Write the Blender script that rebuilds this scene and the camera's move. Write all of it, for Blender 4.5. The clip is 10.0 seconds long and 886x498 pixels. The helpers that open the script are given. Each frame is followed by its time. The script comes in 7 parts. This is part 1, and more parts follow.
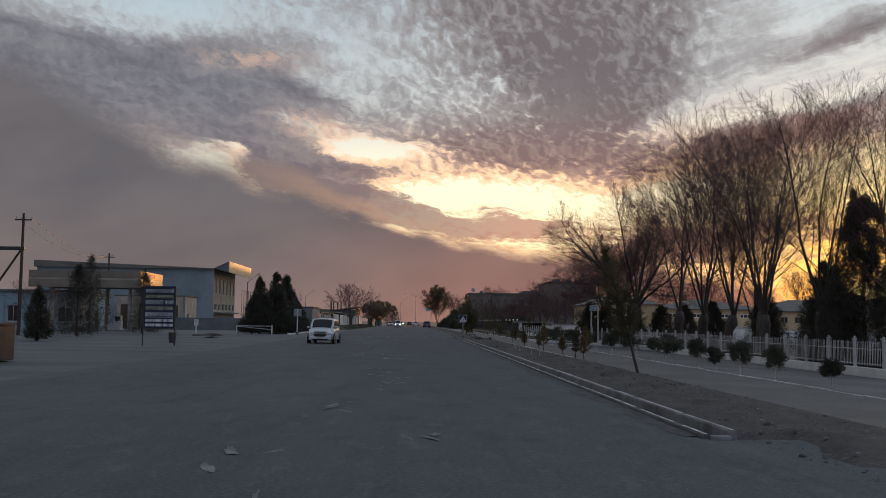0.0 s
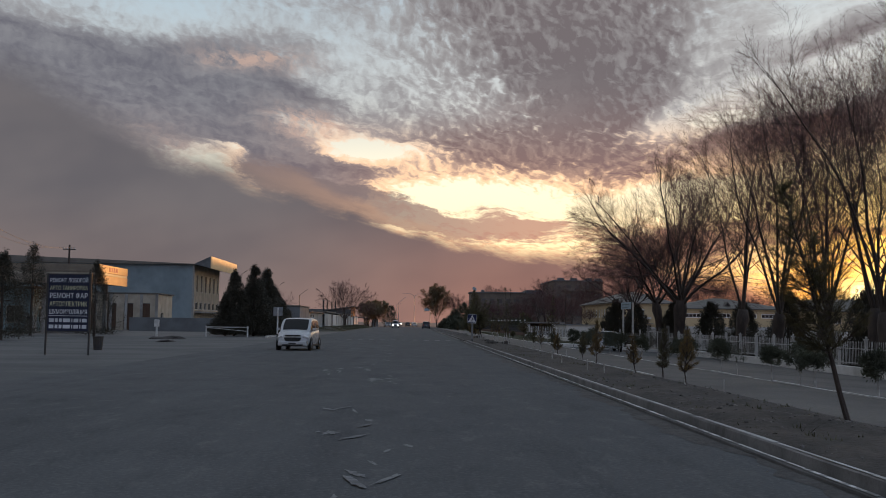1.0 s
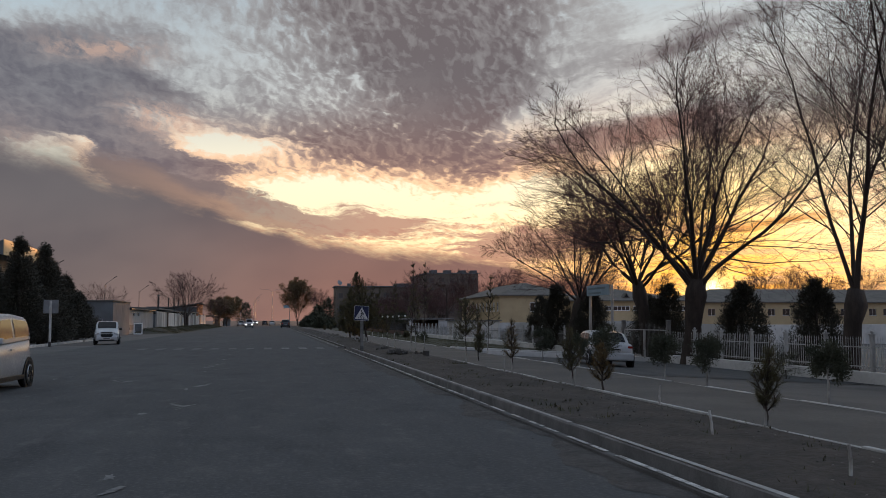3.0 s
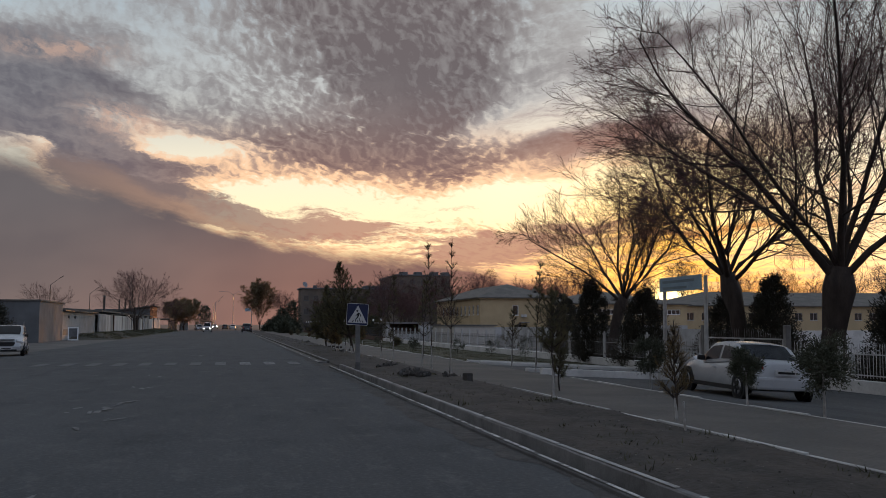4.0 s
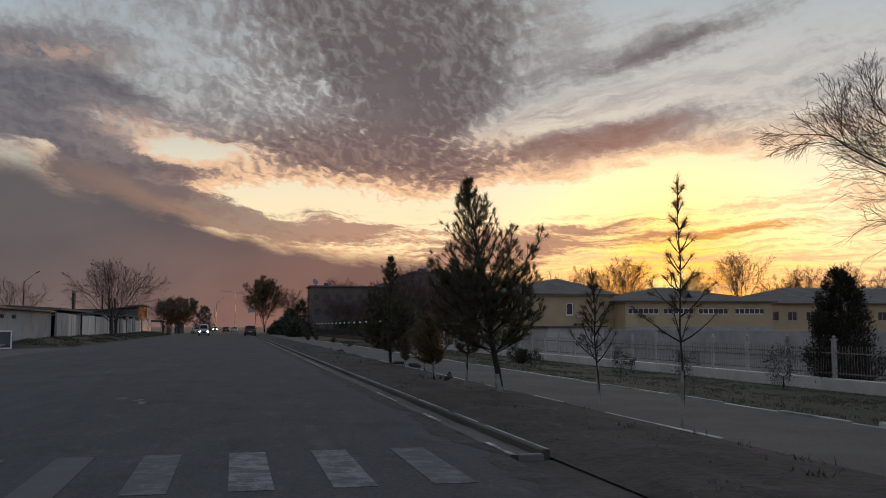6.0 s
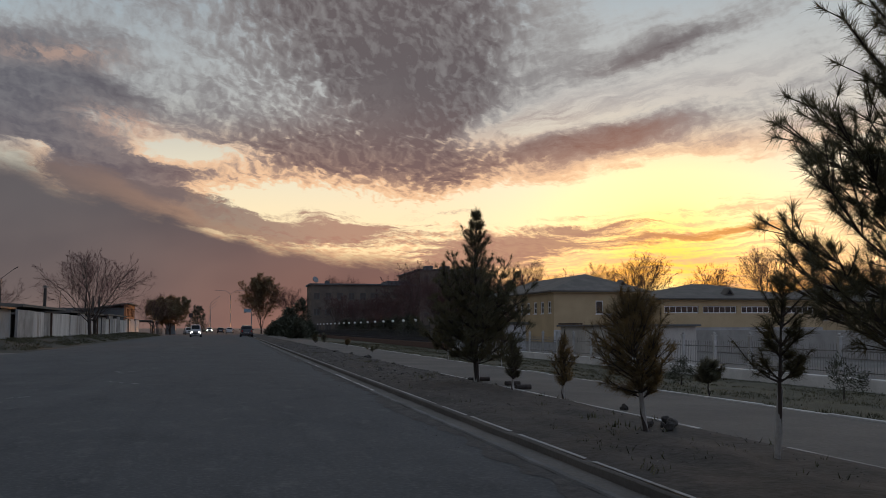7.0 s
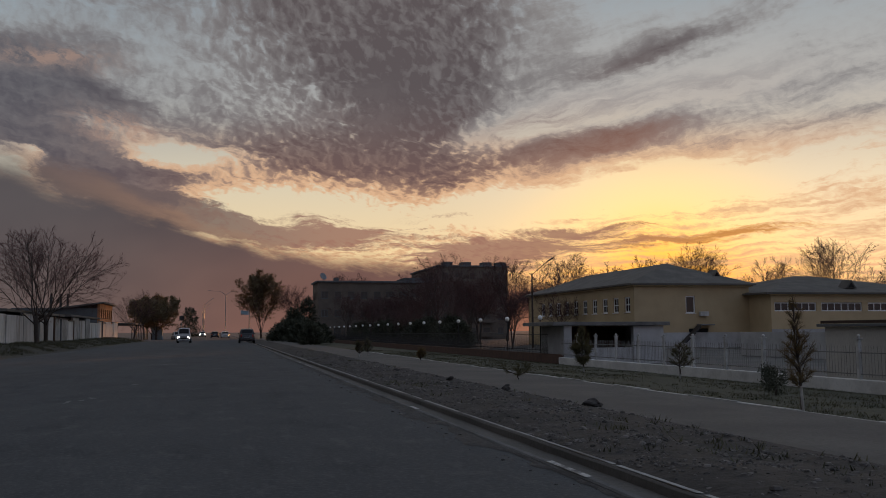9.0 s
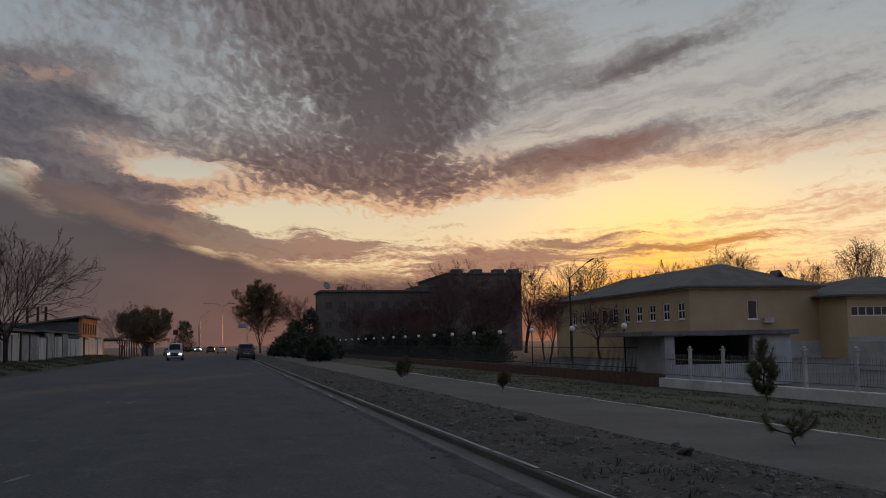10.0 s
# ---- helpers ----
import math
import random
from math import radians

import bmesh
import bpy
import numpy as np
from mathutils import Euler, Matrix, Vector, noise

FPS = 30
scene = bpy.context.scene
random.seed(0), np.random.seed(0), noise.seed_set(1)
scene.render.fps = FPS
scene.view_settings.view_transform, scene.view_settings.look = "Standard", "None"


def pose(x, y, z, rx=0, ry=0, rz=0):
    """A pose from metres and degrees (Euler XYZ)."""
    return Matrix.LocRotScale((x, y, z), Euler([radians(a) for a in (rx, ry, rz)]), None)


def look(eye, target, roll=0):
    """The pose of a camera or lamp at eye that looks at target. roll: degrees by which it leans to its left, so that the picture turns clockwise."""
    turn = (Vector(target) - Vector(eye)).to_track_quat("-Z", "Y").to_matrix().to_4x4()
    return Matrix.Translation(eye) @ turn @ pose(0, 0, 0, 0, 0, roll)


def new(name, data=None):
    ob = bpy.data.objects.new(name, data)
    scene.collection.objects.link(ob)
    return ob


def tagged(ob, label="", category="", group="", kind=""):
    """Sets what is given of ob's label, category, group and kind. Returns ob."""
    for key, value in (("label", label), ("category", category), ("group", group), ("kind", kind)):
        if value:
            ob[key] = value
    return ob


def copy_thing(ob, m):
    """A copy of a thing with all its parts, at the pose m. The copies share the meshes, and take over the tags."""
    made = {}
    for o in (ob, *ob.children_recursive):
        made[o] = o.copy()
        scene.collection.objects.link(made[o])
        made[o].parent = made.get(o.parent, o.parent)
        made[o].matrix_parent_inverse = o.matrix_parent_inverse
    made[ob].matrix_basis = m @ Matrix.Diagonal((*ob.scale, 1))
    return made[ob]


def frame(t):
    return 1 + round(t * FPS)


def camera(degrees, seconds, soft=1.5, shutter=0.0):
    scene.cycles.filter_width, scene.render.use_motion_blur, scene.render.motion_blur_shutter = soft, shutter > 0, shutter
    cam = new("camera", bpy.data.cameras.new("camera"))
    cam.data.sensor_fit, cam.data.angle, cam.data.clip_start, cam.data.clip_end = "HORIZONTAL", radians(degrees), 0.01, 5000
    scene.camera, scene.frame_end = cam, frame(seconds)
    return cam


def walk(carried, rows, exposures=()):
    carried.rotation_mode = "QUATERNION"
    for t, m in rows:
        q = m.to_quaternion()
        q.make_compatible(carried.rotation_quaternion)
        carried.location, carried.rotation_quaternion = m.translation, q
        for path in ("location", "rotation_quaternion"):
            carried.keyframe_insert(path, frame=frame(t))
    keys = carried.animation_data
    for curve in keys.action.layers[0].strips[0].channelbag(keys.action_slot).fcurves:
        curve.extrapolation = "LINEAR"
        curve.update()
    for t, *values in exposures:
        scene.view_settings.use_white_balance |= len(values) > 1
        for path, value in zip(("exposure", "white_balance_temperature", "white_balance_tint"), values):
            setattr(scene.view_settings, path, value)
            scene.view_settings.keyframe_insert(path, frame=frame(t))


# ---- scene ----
cam = camera(50.0, 10.0, soft=0.9)
PATH = [
    (0, (-0.378, -0.215, 1.528), (-0.315, 1.778, 1.681), 0.7),
    (0.5, (-0.416, 6.889, 1.516), (-0.348, 8.882, 1.666), 0.7),
    (1, (-0.465, 14.08, 1.521), (-0.398, 16.073, 1.675), 0.7),
    (1.5, (-0.423, 21.285, 1.508), (-0.351, 23.278, 1.661), 0.7),
    (2, (-0.275, 28.451, 1.477), (-0.197, 30.444, 1.633), 0.8),
    (2.5, (-0.113, 35.558, 1.492), (0.12, 37.538, 1.65), 0.2),
    (2.7, (-0.054, 38.41, 1.49), (0.241, 40.383, 1.639), -0.0),
    (3.8, (0.279, 54.057, 1.514), (0.708, 56.004, 1.672), -0.0),
    (4, (0.337, 56.872, 1.502), (0.771, 58.818, 1.66), -0.0),
    (4.5, (0.47, 63.822, 1.465), (0.905, 65.768, 1.624), -0.0),
    (5, (0.601, 70.71, 1.404), (1.037, 72.655, 1.564), -0.0),
    (5.5, (0.63, 77.625, 1.485), (1.062, 79.571, 1.647), -0.1),
    (5.7, (0.671, 80.372, 1.472), (1.098, 82.319, 1.634), -0.1),
    (7, (0.836, 98.243, 1.316), (1.273, 100.188, 1.481), -0.1),
    (7.5, (0.825, 105.165, 1.307), (1.263, 107.11, 1.469), -0.1),
    (8, (0.833, 112.012, 1.323), (1.273, 113.956, 1.487), -0.1),
    (8.5, (0.736, 118.72, 1.301), (1.181, 120.662, 1.472), -0.2),
    (9, (0.664, 125.337, 1.295), (1.112, 127.279, 1.467), -0.3),
    (9.5, (0.742, 131.92, 1.432), (1.196, 133.859, 1.622), -0.8),
    (10, (0.77, 138.546, 1.467), (1.225, 140.484, 1.662), -1.0),
]
EXPOSURES = [(0.0, 0.6, 6350, 7), (2.0, 0.58, 6350, 7), (2.7, 0.5, 6350, 7), (4.0, 0.4, 6450, 8), (5.0, 0.2, 6500, 9), (6.2, 0.17, 6500, 9), (7.0, 0.17, 6450, 8), (7.5, -0.14, 6500, 10), (10.0, -0.22, 6500, 10)]
walk(cam, [(t, look(*p)) for t, *p in PATH], EXPOSURES)

# ---- light: a low sun ahead on the right, under broken evening cloud ----
SUN_AZ, SUN_EL = 26.0, 1.5


def lin(r, g, b):
    """Linear colour from an 8-bit display colour."""
    return tuple((c / 255 / 12.92 if c < 10 else ((c / 255 + 0.055) / 1.055) ** 2.4) for c in (r, g, b)) + (1.0,)


class Nodes:
    """Short-hand for building a node tree."""

    def __init__(self, tree):
        self.t = tree
        tree.nodes.clear()

    def add(self, kind):
        return self.t.nodes.new("ShaderNode" + kind)

    def put(self, sock, v):
        if isinstance(v, bpy.types.NodeSocket):
            self.t.links.new(v, sock)
        elif v is not None:
            sock.default_value = v

    def math(self, op, a, b=None, c=None, clamp=False):
        n = self.add("Math")
        n.operation, n.use_clamp = op, clamp
        for s, v in zip(n.inputs, (a, b, c)):
            self.put(s, v)
        return n.outputs[0]

    def mix(self, f, a, b, blend="MIX"):
        n = self.add("Mix")
        n.data_type, n.blend_type = "RGBA", blend
        self.put(n.inputs[0], f)
        self.put(n.inputs[6], a)
        self.put(n.inputs[7], b)
        return n.outputs[2]

    def range(self, v, a, b, c=0.0, d=1.0, smooth=True):
        n = self.add("MapRange")
        n.interpolation_type = "SMOOTHSTEP" if smooth else "LINEAR"
        for s, x in zip(n.inputs[:5], (v, a, b, c, d)):
            self.put(s, x)
        return n.outputs[0]

    def ramp(self, v, stops, interp="LINEAR"):
        n = self.add("ValToRGB")
        n.color_ramp.interpolation = interp
        el = n.color_ramp.elements
        while len(el) < len(stops):
            el.new(0.5)
        for e, (p, c) in zip(el, stops):
            e.position = p
            e.color = c if not isinstance(c, (int, float)) else (c, c, c, 1)
        self.put(n.inputs[0], v)
        return n.outputs[0]

    def noise(self, vec, scale, detail=4.0, rough=0.55, dist=0.0):
        n = self.add("TexNoise")
        self.put(n.inputs["Vector"], vec)
        n.inputs["Scale"].default_value = scale
        n.inputs["Detail"].default_value = detail
        n.inputs["Roughness"].default_value = rough
        n.inputs["Distortion"].default_value = dist
        return n.outputs[0]

    def vec(self, x, y, z=0.0):
        n = self.add("CombineXYZ")
        for s, v in zip(n.inputs, (x, y, z)):
            self.put(s, v)
        return n.outputs[0]

    def mapped(self, vec, loc=(0, 0, 0), rot=0.0, scale=(1, 1, 1), kind="TEXTURE"):
        n = self.add("Mapping")
        n.vector_type = kind
        self.put(n.inputs[0], vec)
        n.inputs[1].default_value = loc
        n.inputs[2].default_value = (0, 0, radians(rot))
        n.inputs[3].default_value = scale
        return n.outputs[0]


def build_sky():
    w = bpy.data.worlds.new("evening_sky")
    scene.world = w
    w.use_nodes = True
    n = Nodes(w.node_tree)
    gen = n.add("TexCoord").outputs["Generated"]
    sep = n.add("SeparateXYZ")
    n.put(sep.inputs[0], gen)
    x, y, z = sep.outputs
    deg = 180 / math.pi
    az = n.math("MULTIPLY", n.math("ARCTAN2", x, y), deg)
    el = n.math("MULTIPLY", n.math("ARCSINE", z), deg)
    p = n.vec(az, el)

    # wind-torn displacement of the cloud edges
    wob = n.noise(n.mapped(p, scale=(2.4, 1.0, 1), rot=-6), 0.42, 6, 0.62)
    wob2 = n.noise(n.mapped(p, loc=(40, 7, 0), scale=(1.6, 1.0, 1), rot=12), 0.16, 3, 0.5)
    shift = n.math("ADD", n.math("MULTIPLY_ADD", wob, 2.2, -1.1), n.math("MULTIPLY_ADD", wob2, 1.6, -0.8))
    elw = n.math("ADD", el, n.math("MULTIPLY", shift, n.range(el, 1.0, 9.0, 0.25, 1.0)))
    pw = n.vec(n.math("MULTIPLY_ADD", shift, 1.4, az), elw)

    def blob(u, v, a, b, rot=0.0, k=1.0):
        g = n.add("TexGradient")
        g.gradient_type = "QUADRATIC_SPHERE"
        n.put(g.inputs[0], n.mapped(pw, loc=(u, v, 0), rot=rot, scale=(a, b, 1)))
        return n.math("MULTIPLY", g.outputs[1], k)

    def total(items):
        out = items[0]
        for i in items[1:]:
            out = n.math("ADD", out, i)
        return out

    def line(points, lo=-60.0, hi=80.0, top=30.0):
        """A height over the horizon that changes with the bearing."""
        return n.math("MULTIPLY", n.ramp(n.range(az, lo, hi, 0, 1, False), [((u - lo) / (hi - lo), v / top) for u, v in points], "EASE"), top)

    # clear sky: cream low down, grey-blue above, gold round the sun
    sun = Vector((math.sin(radians(SUN_AZ)) * math.cos(radians(SUN_EL)), math.cos(radians(SUN_AZ)) * math.cos(radians(SUN_EL)), math.sin(radians(SUN_EL))))
    dot = n.add("VectorMath")
    dot.operation = "DOT_PRODUCT"
    n.put(dot.inputs[0], gen)
    dot.inputs[1].default_value = sun
    off = n.math("MULTIPLY", n.math("ARCCOSINE", n.math("MINIMUM", dot.outputs["Value"], 1.0)), deg)
    sky = n.add("TexSky")
    sky.sky_type, sky.sun_disc, sky.sun_elevation, sky.sun_rotation, sky.dust_density = "NISHITA", False, radians(SUN_EL), radians(SUN_AZ), 3.0
    clear = n.ramp(n.range(el, 0, 40, 0, 1, False), [(0.0, lin(238, 190, 130)), (0.12, lin(236, 212, 168)), (0.22, lin(212, 202, 180)), (0.34, lin(172, 174, 174)), (0.5, lin(142, 158, 170)), (1.0, lin(136, 160, 192))])
    clear = n.mix(n.range(az, -30, 2, 0.55, 0.0), clear, lin(158, 170, 178))
    clear = n.mix(n.range(off, 12, 2.0, 0, 0.9), clear, lin(255, 220, 142))
    clear = n.mix(n.range(off, 6.5, 1.0, 0, 0.95), clear, lin(255, 190, 52))
    clear = n.mix(n.math("MULTIPLY", n.range(off, 16, 5), n.range(el, 6.5, 0.5, 0.0, 0.8)), clear, lin(244, 158, 66))
    clear = n.mix(n.range(az, 10, 24, 0.0, 1.0), clear, (1.2, 1.15, 1.1, 1), "MULTIPLY")
    clear = n.mix(n.range(el, 13, 8, 0.0, 1.0), clear, (1.16, 1.14, 1.10, 1), "MULTIPLY")
    back = n.range(y, 0.25, -0.35)
    clear = n.mix(back, clear, n.ramp(n.range(el, 0, 60, 0, 1, False), [(0.0, lin(124, 130, 150)), (0.3, lin(142, 160, 190)), (1.0, lin(140, 168, 210))]))
    clear = n.mix(0.012, clear, sky.outputs[0], "ADD")

    # low bank of haze and cloud, highest on the left
    wisp = n.noise(n.mapped(p, loc=(11, 4, 0), scale=(3.4, 0.75, 1), rot=-14), 0.7, 8, 0.66)
    edge = line([(-60, 17.5), (-24, 13.6), (-12.5, 9.5), (-8, 8.2), (-4, 7.1), (0, 5.8), (2.7, 5.1), (7, 4.4), (13, 3.8), (19, 2.6), (24, 0.6), (80, 0.2)])
    bank = n.range(n.math("ADD", n.math("SUBTRACT", edge, el), n.math("ADD", n.math("MULTIPLY_ADD", wisp, 1.8, -0.9), n.math("MULTIPLY_ADD", wob, 1.2, -0.6))), n.range(az, 0, -11, -0.5, -1.6), n.range(az, 0, -11, 0.8, 1.5))
    bank_col = n.ramp(n.range(el, 0, 14, 0, 1, False), [(0.0, lin(154, 108, 94)), (0.22, lin(136, 101, 92)), (0.5, lin(110, 93, 92)), (1.0, lin(94, 89, 92))])
    bank_col = n.mix(n.range(az, 10, -13, 0.0, 0.92), bank_col, n.mix(n.range(el, 0, 8), lin(112, 100, 98), lin(97, 93, 96)))
    bank_col = n.mix(1.0, bank_col, n.mix(n.range(wob2, 0.3, 0.7), (0.72, 0.73, 0.76, 1), (0.95, 0.93, 0.91, 1)), "MULTIPLY")
    bank_col = n.mix(n.range(az, 12, 26, 0.0, 0.6), bank_col, lin(206, 132, 84))

    # the main deck, its lower edge and the gaps in it
    depth = n.math("MULTIPLY", n.math("LOGARITHM", n.math("MAXIMUM", elw, 1.0), math.e), 13.0)
    pt = n.vec(n.math("MULTIPLY_ADD", shift, 1.0, az), depth)
    soft = n.noise(pt, 0.9, 3, 0.5)
    pv = n.vec(n.math("MULTIPLY_ADD", soft, 0.8, az), n.math("MULTIPLY_ADD", soft, -0.6, depth))

    tufts = n.noise(n.mapped(pv, scale=(1.3, 0.95, 1), rot=-28), 1.9, 1.0, 0.4)
    tufts2 = n.noise(n.mapped(pv, loc=(9, 5, 0), scale=(1.3, 0.9, 1), rot=-22), 3.7, 2.0, 0.45)
    puff = n.math("ADD", n.math("MULTIPLY", tufts, 0.6), n.math("MULTIPLY", tufts2, 0.4))
    fine = n.noise(n.mapped(pt, scale=(1.7, 0.95, 1), rot=-24), 0.85, 9, 0.66, 0.1)
    grain = n.noise(n.mapped(pt, scale=(1.5, 0.8, 1), rot=-30), 2.4, 8, 0.68, 0.1)
    mid = n.noise(n.mapped(pt, scale=(3.2, 1.1, 1), rot=-4), 0.42, 7, 0.64)
    streak = n.noise(n.mapped(pt, scale=(4.6, 0.8, 1), rot=9), 0.85, 8, 0.68)
    streak_l = n.noise(n.mapped(pt, scale=(3.4, 0.85, 1), rot=-7), 0.75, 8, 0.68)
    deck = total([
        blob(11.5, 13.6, 7.5, 6.5, 0, 1.0), blob(8.8, 17.1, 17.4, 9.9, 0, 1.75), blob(13.3, 15.8, 7.0, 8.1, 0, 0.8), blob(5.0, 10.4, 15.1, 3.5, 0, 1.6), blob(21.8, 11.1, 17.4, 2.4, 7, 2.0),
        blob(12.7, 8.4, 5.5, 2.4, 6, 1.3), blob(25.9, 16.2, 19.7, 2.4, 17, 1.8), blob(34.3, 11.4, 9.3, 1.5, 6, 0.9), blob(20.5, 17.2, 7.5, 3.5, 0, 0.3),
        blob(-9.2, 13.5, 13.9, 3.6, -6, 1.9), blob(-10.9, 10.9, 7.5, 2.0, -4, 1.5), blob(-6.0, 9.3, 9.6, 2.0, -5, 1.8), blob(-5.4, 7.7, 8.7, 1.5, -8, 1.5),
        blob(-11.0, 16.1, 7.0, 2.3, 0, 0.8), blob(4.9, 21.1, 29.0, 5.2, 0, 1.2), blob(-16.1, 12.1, 19.1, 4.3, -14, 1.6), blob(-22.0, 14.0, 9.9, 4.1, -12, 1.6),
        blob(-13.7, 14.8, 10.4, 2.6, -10, 1.0), blob(-7.3, 9.3, 7.0, 1.7, -4, 1.2), blob(-22.4, 9.7, 15.1, 3.5, -10, 1.6), blob(-5.9, 7.5, 7.5, 1.4, -14, 1.2),
        blob(-42.0, 18.0, 30.0, 18.0, 0, 1.6), blob(-7.0, 9.0, 9.0, 1.4, -14, 1.2), blob(-6.5, 16.5, 10.0, 4.0, 0, 0.7), blob(35.0, 14.0, 14.0, 3.2, 10, 0.75), blob(62.0, 16.0, 32.0, 12.0, 0, 1.0), blob(10.0, 30.0, 50.0, 8.0, 0, 1.1)])
    holes = total([
        blob(18.6, 12.8, 9.4, 2.7, 18, 1.8), blob(-3.0, 10.1, 7.2, 1.3, -7, 1.4), blob(-11.7, 9.1, 5.2, 0.9, -12, 1.2), blob(-3.6, 15.2, 6.4, 6.4, 0, 0.3),
        blob(30.1, 13.8, 13.0, 1.6, 12, 0.5), blob(-8.2, 11.7, 6.4, 0.8, -8, 0.7), blob(-13.1, 17.5, 15.1, 2.9, 0, 0.6), blob(-11.2, 9.3, 5.4, 1.1, -14, 0.9),
        blob(-6.0, 15.0, 8.7, 3.5, 30, 0.5), blob(-10.6, 9.9, 4.8, 0.9, -14, 2.4), blob(-2.6, 10.3, 5.0, 0.9, -4, 2.2), blob(4.6, 7.1, 10.5, 2.0, -3, 3.2), blob(16.5, 7.3, 9.0, 1.9, 5, 2.6), blob(27.0, 8.6, 13.0, 2.2, 5, 2.2)])
    cover = n.math("SUBTRACT", deck, holes)
    cover = n.math("ADD", cover, n.math("MULTIPLY", n.range(el, 7.5, 10), n.range(az, 30, 12, 0.0, 0.5)))
    core = n.range(cover, 0.5, 1.7)
    right, left = n.range(az, 14, 20), n.range(az, 2.5, -4.0)
    cell = n.math("ADD", n.math("MULTIPLY", fine, 0.32), n.math("ADD", n.math("MULTIPLY", grain, 0.22), n.math("MULTIPLY_ADD", puff, 0.9, -0.22)))
    rough = n.add("Mix")
    for i, q in ((0, right), (2, cell), (3, n.math("ADD", n.math("MULTIPLY", streak, 0.75), n.math("MULTIPLY", cell, 0.25)))):
        n.put(rough.inputs[i], q)
    rough2 = n.add("Mix")
    for i, q in ((0, left), (2, rough.outputs[0]), (3, n.math("ADD", n.math("MULTIPLY", streak_l, 0.55), n.math("MULTIPLY", cell, 0.45)))):
        n.put(rough2.inputs[i], q)
    rough = rough2.outputs[0]
    cover = n.math("ADD", cover, n.math("MULTIPLY_ADD", rough, 4.4, -2.2))
    cover = n.math("ADD", cover, n.math("MULTIPLY_ADD", mid, 1.0, -0.5))
    cover = n.math("ADD", cover, n.range(el, 24, 40, 0.0, 0.3))
    dens = n.range(cover, -0.3, 1.35)
    knob = n.range(rough, 0.28, 0.72)
    dark = n.math("ADD", n.math("MULTIPLY", core, 0.66), n.math("MULTIPLY", knob, 0.42), clamp=True)
    dark = n.math("ADD", dark, blob(9.5, 14.0, 8.0, 8.0, 20, 0.26), clamp=True)
    dark = n.math("MULTIPLY", dark, n.range(cover, 0.1, 0.9))
    deck_col = n.mix(n.range(el, 7, 15), lin(122, 95, 91), lin(98, 90, 92))
    deck_col = n.mix(n.range(az, 4, -12, 0.0, 0.8), deck_col, lin(90, 90, 99))
    deck_col = n.mix(n.range(off, 16, 5, 0, 0.5), deck_col, lin(190, 122, 84))
    lit = n.mix(n.range(el, 7.5, 13), lin(224, 176, 140), lin(170, 168, 167))
    lit = n.mix(n.range(az, 5, -7, 0.0, 0.7), lit, lin(142, 141, 143))
    pink = total([
        blob(-6.1, 11.5, 6.8, 2.2, -8, 1.7), blob(-10.1, 15.3, 6.8, 1.6, 0, 1.5), blob(7.7, 12.8, 7.0, 3.5, 0, 0.3), blob(-3.5, 7.6, 5.4, 0.6, -10, 0.35),
        blob(-13.8, 9.5, 5.2, 1.7, -10, 0.7), blob(-16.1, 10.9, 5.8, 1.7, 0, 0.4)])
    pink = n.math("MULTIPLY", pink, n.range(n.math("ADD", n.math("MULTIPLY", fine, 0.5), n.math("MULTIPLY", grain, 0.5)), 0.36, 0.6))
    lit = n.mix(n.math("MULTIPLY", n.math("MINIMUM", pink, 1.0), 0.62), lit, lin(212, 168, 142))
    dark = n.math("MULTIPLY", dark, n.math("SUBTRACT", 1.0, n.math("MULTIPLY", n.math("MINIMUM", pink, 1.0), 0.5)))
    deck_col = n.mix(dark, lit, deck_col)

    # thin streaks in the gap
    thin = total([
        blob(5.1, 5.7, 11.6, 1.4, -3, 1.7), blob(7.8, 5.9, 6.4, 1.0, 3, 1.0), blob(-0.4, 6.15, 8.6, 1.2, -10, 2.6), blob(-4.8, 7.5, 7.0, 1.5, -14, 2.8), blob(-8.5, 8.8, 5.0, 1.2, -14, 1.6), blob(17.0, 4.9, 10.0, 1.7, 5, 2.0), blob(14.0, 4.0, 8.0, 1.2, 0, 1.6),
        blob(27.9, 5.4, 13.3, 0.8, 4, 1.6), blob(5.1, 6.8, 6.4, 0.5, 0, 0.7), blob(21.7, 6.0, 7.5, 0.6, 2, 0.9), blob(12.9, 6.6, 3.5, 0.5, 0, 0.6)])
    gate = n.range(thin, 0.03, 0.3)
    thin = n.range(n.math("ADD", thin, n.math("ADD", n.math("MULTIPLY_ADD", streak_l, 3.6, -1.9), n.math("MULTIPLY_ADD", grain, 1.4, -0.7))), 0.1, 1.0, 0.0, 0.85)
    thin = n.math("MULTIPLY", thin, gate)
    thin_col = n.mix(n.range(az, 21, 30), n.mix(n.range(az, 8, -3), lin(160, 114, 101), lin(112, 97, 96)), lin(214, 140, 66))

    col = n.mix(dens, clear, deck_col)
    hem = n.math("MULTIPLY", n.math("MULTIPLY", dens, n.math("SUBTRACT", 1.0, dens)), n.math("MULTIPLY", n.range(el, 12.5, 9.0, 0.0, 2.4), n.range(az, -14, -8)), clamp=True)
    col = n.mix(hem, col, lin(240, 184, 138))

    # rippled veil over the clear sky to the right of the deck
    veil = n.math("MULTIPLY", total([blob(19.5, 12.9, 14.0, 2.6, 8, 1.6), blob(30.0, 13.6, 12.0, 2.2, 8, 1.3)]), n.range(streak, 0.4, 0.62, 0.1, 0.6), clamp=True)
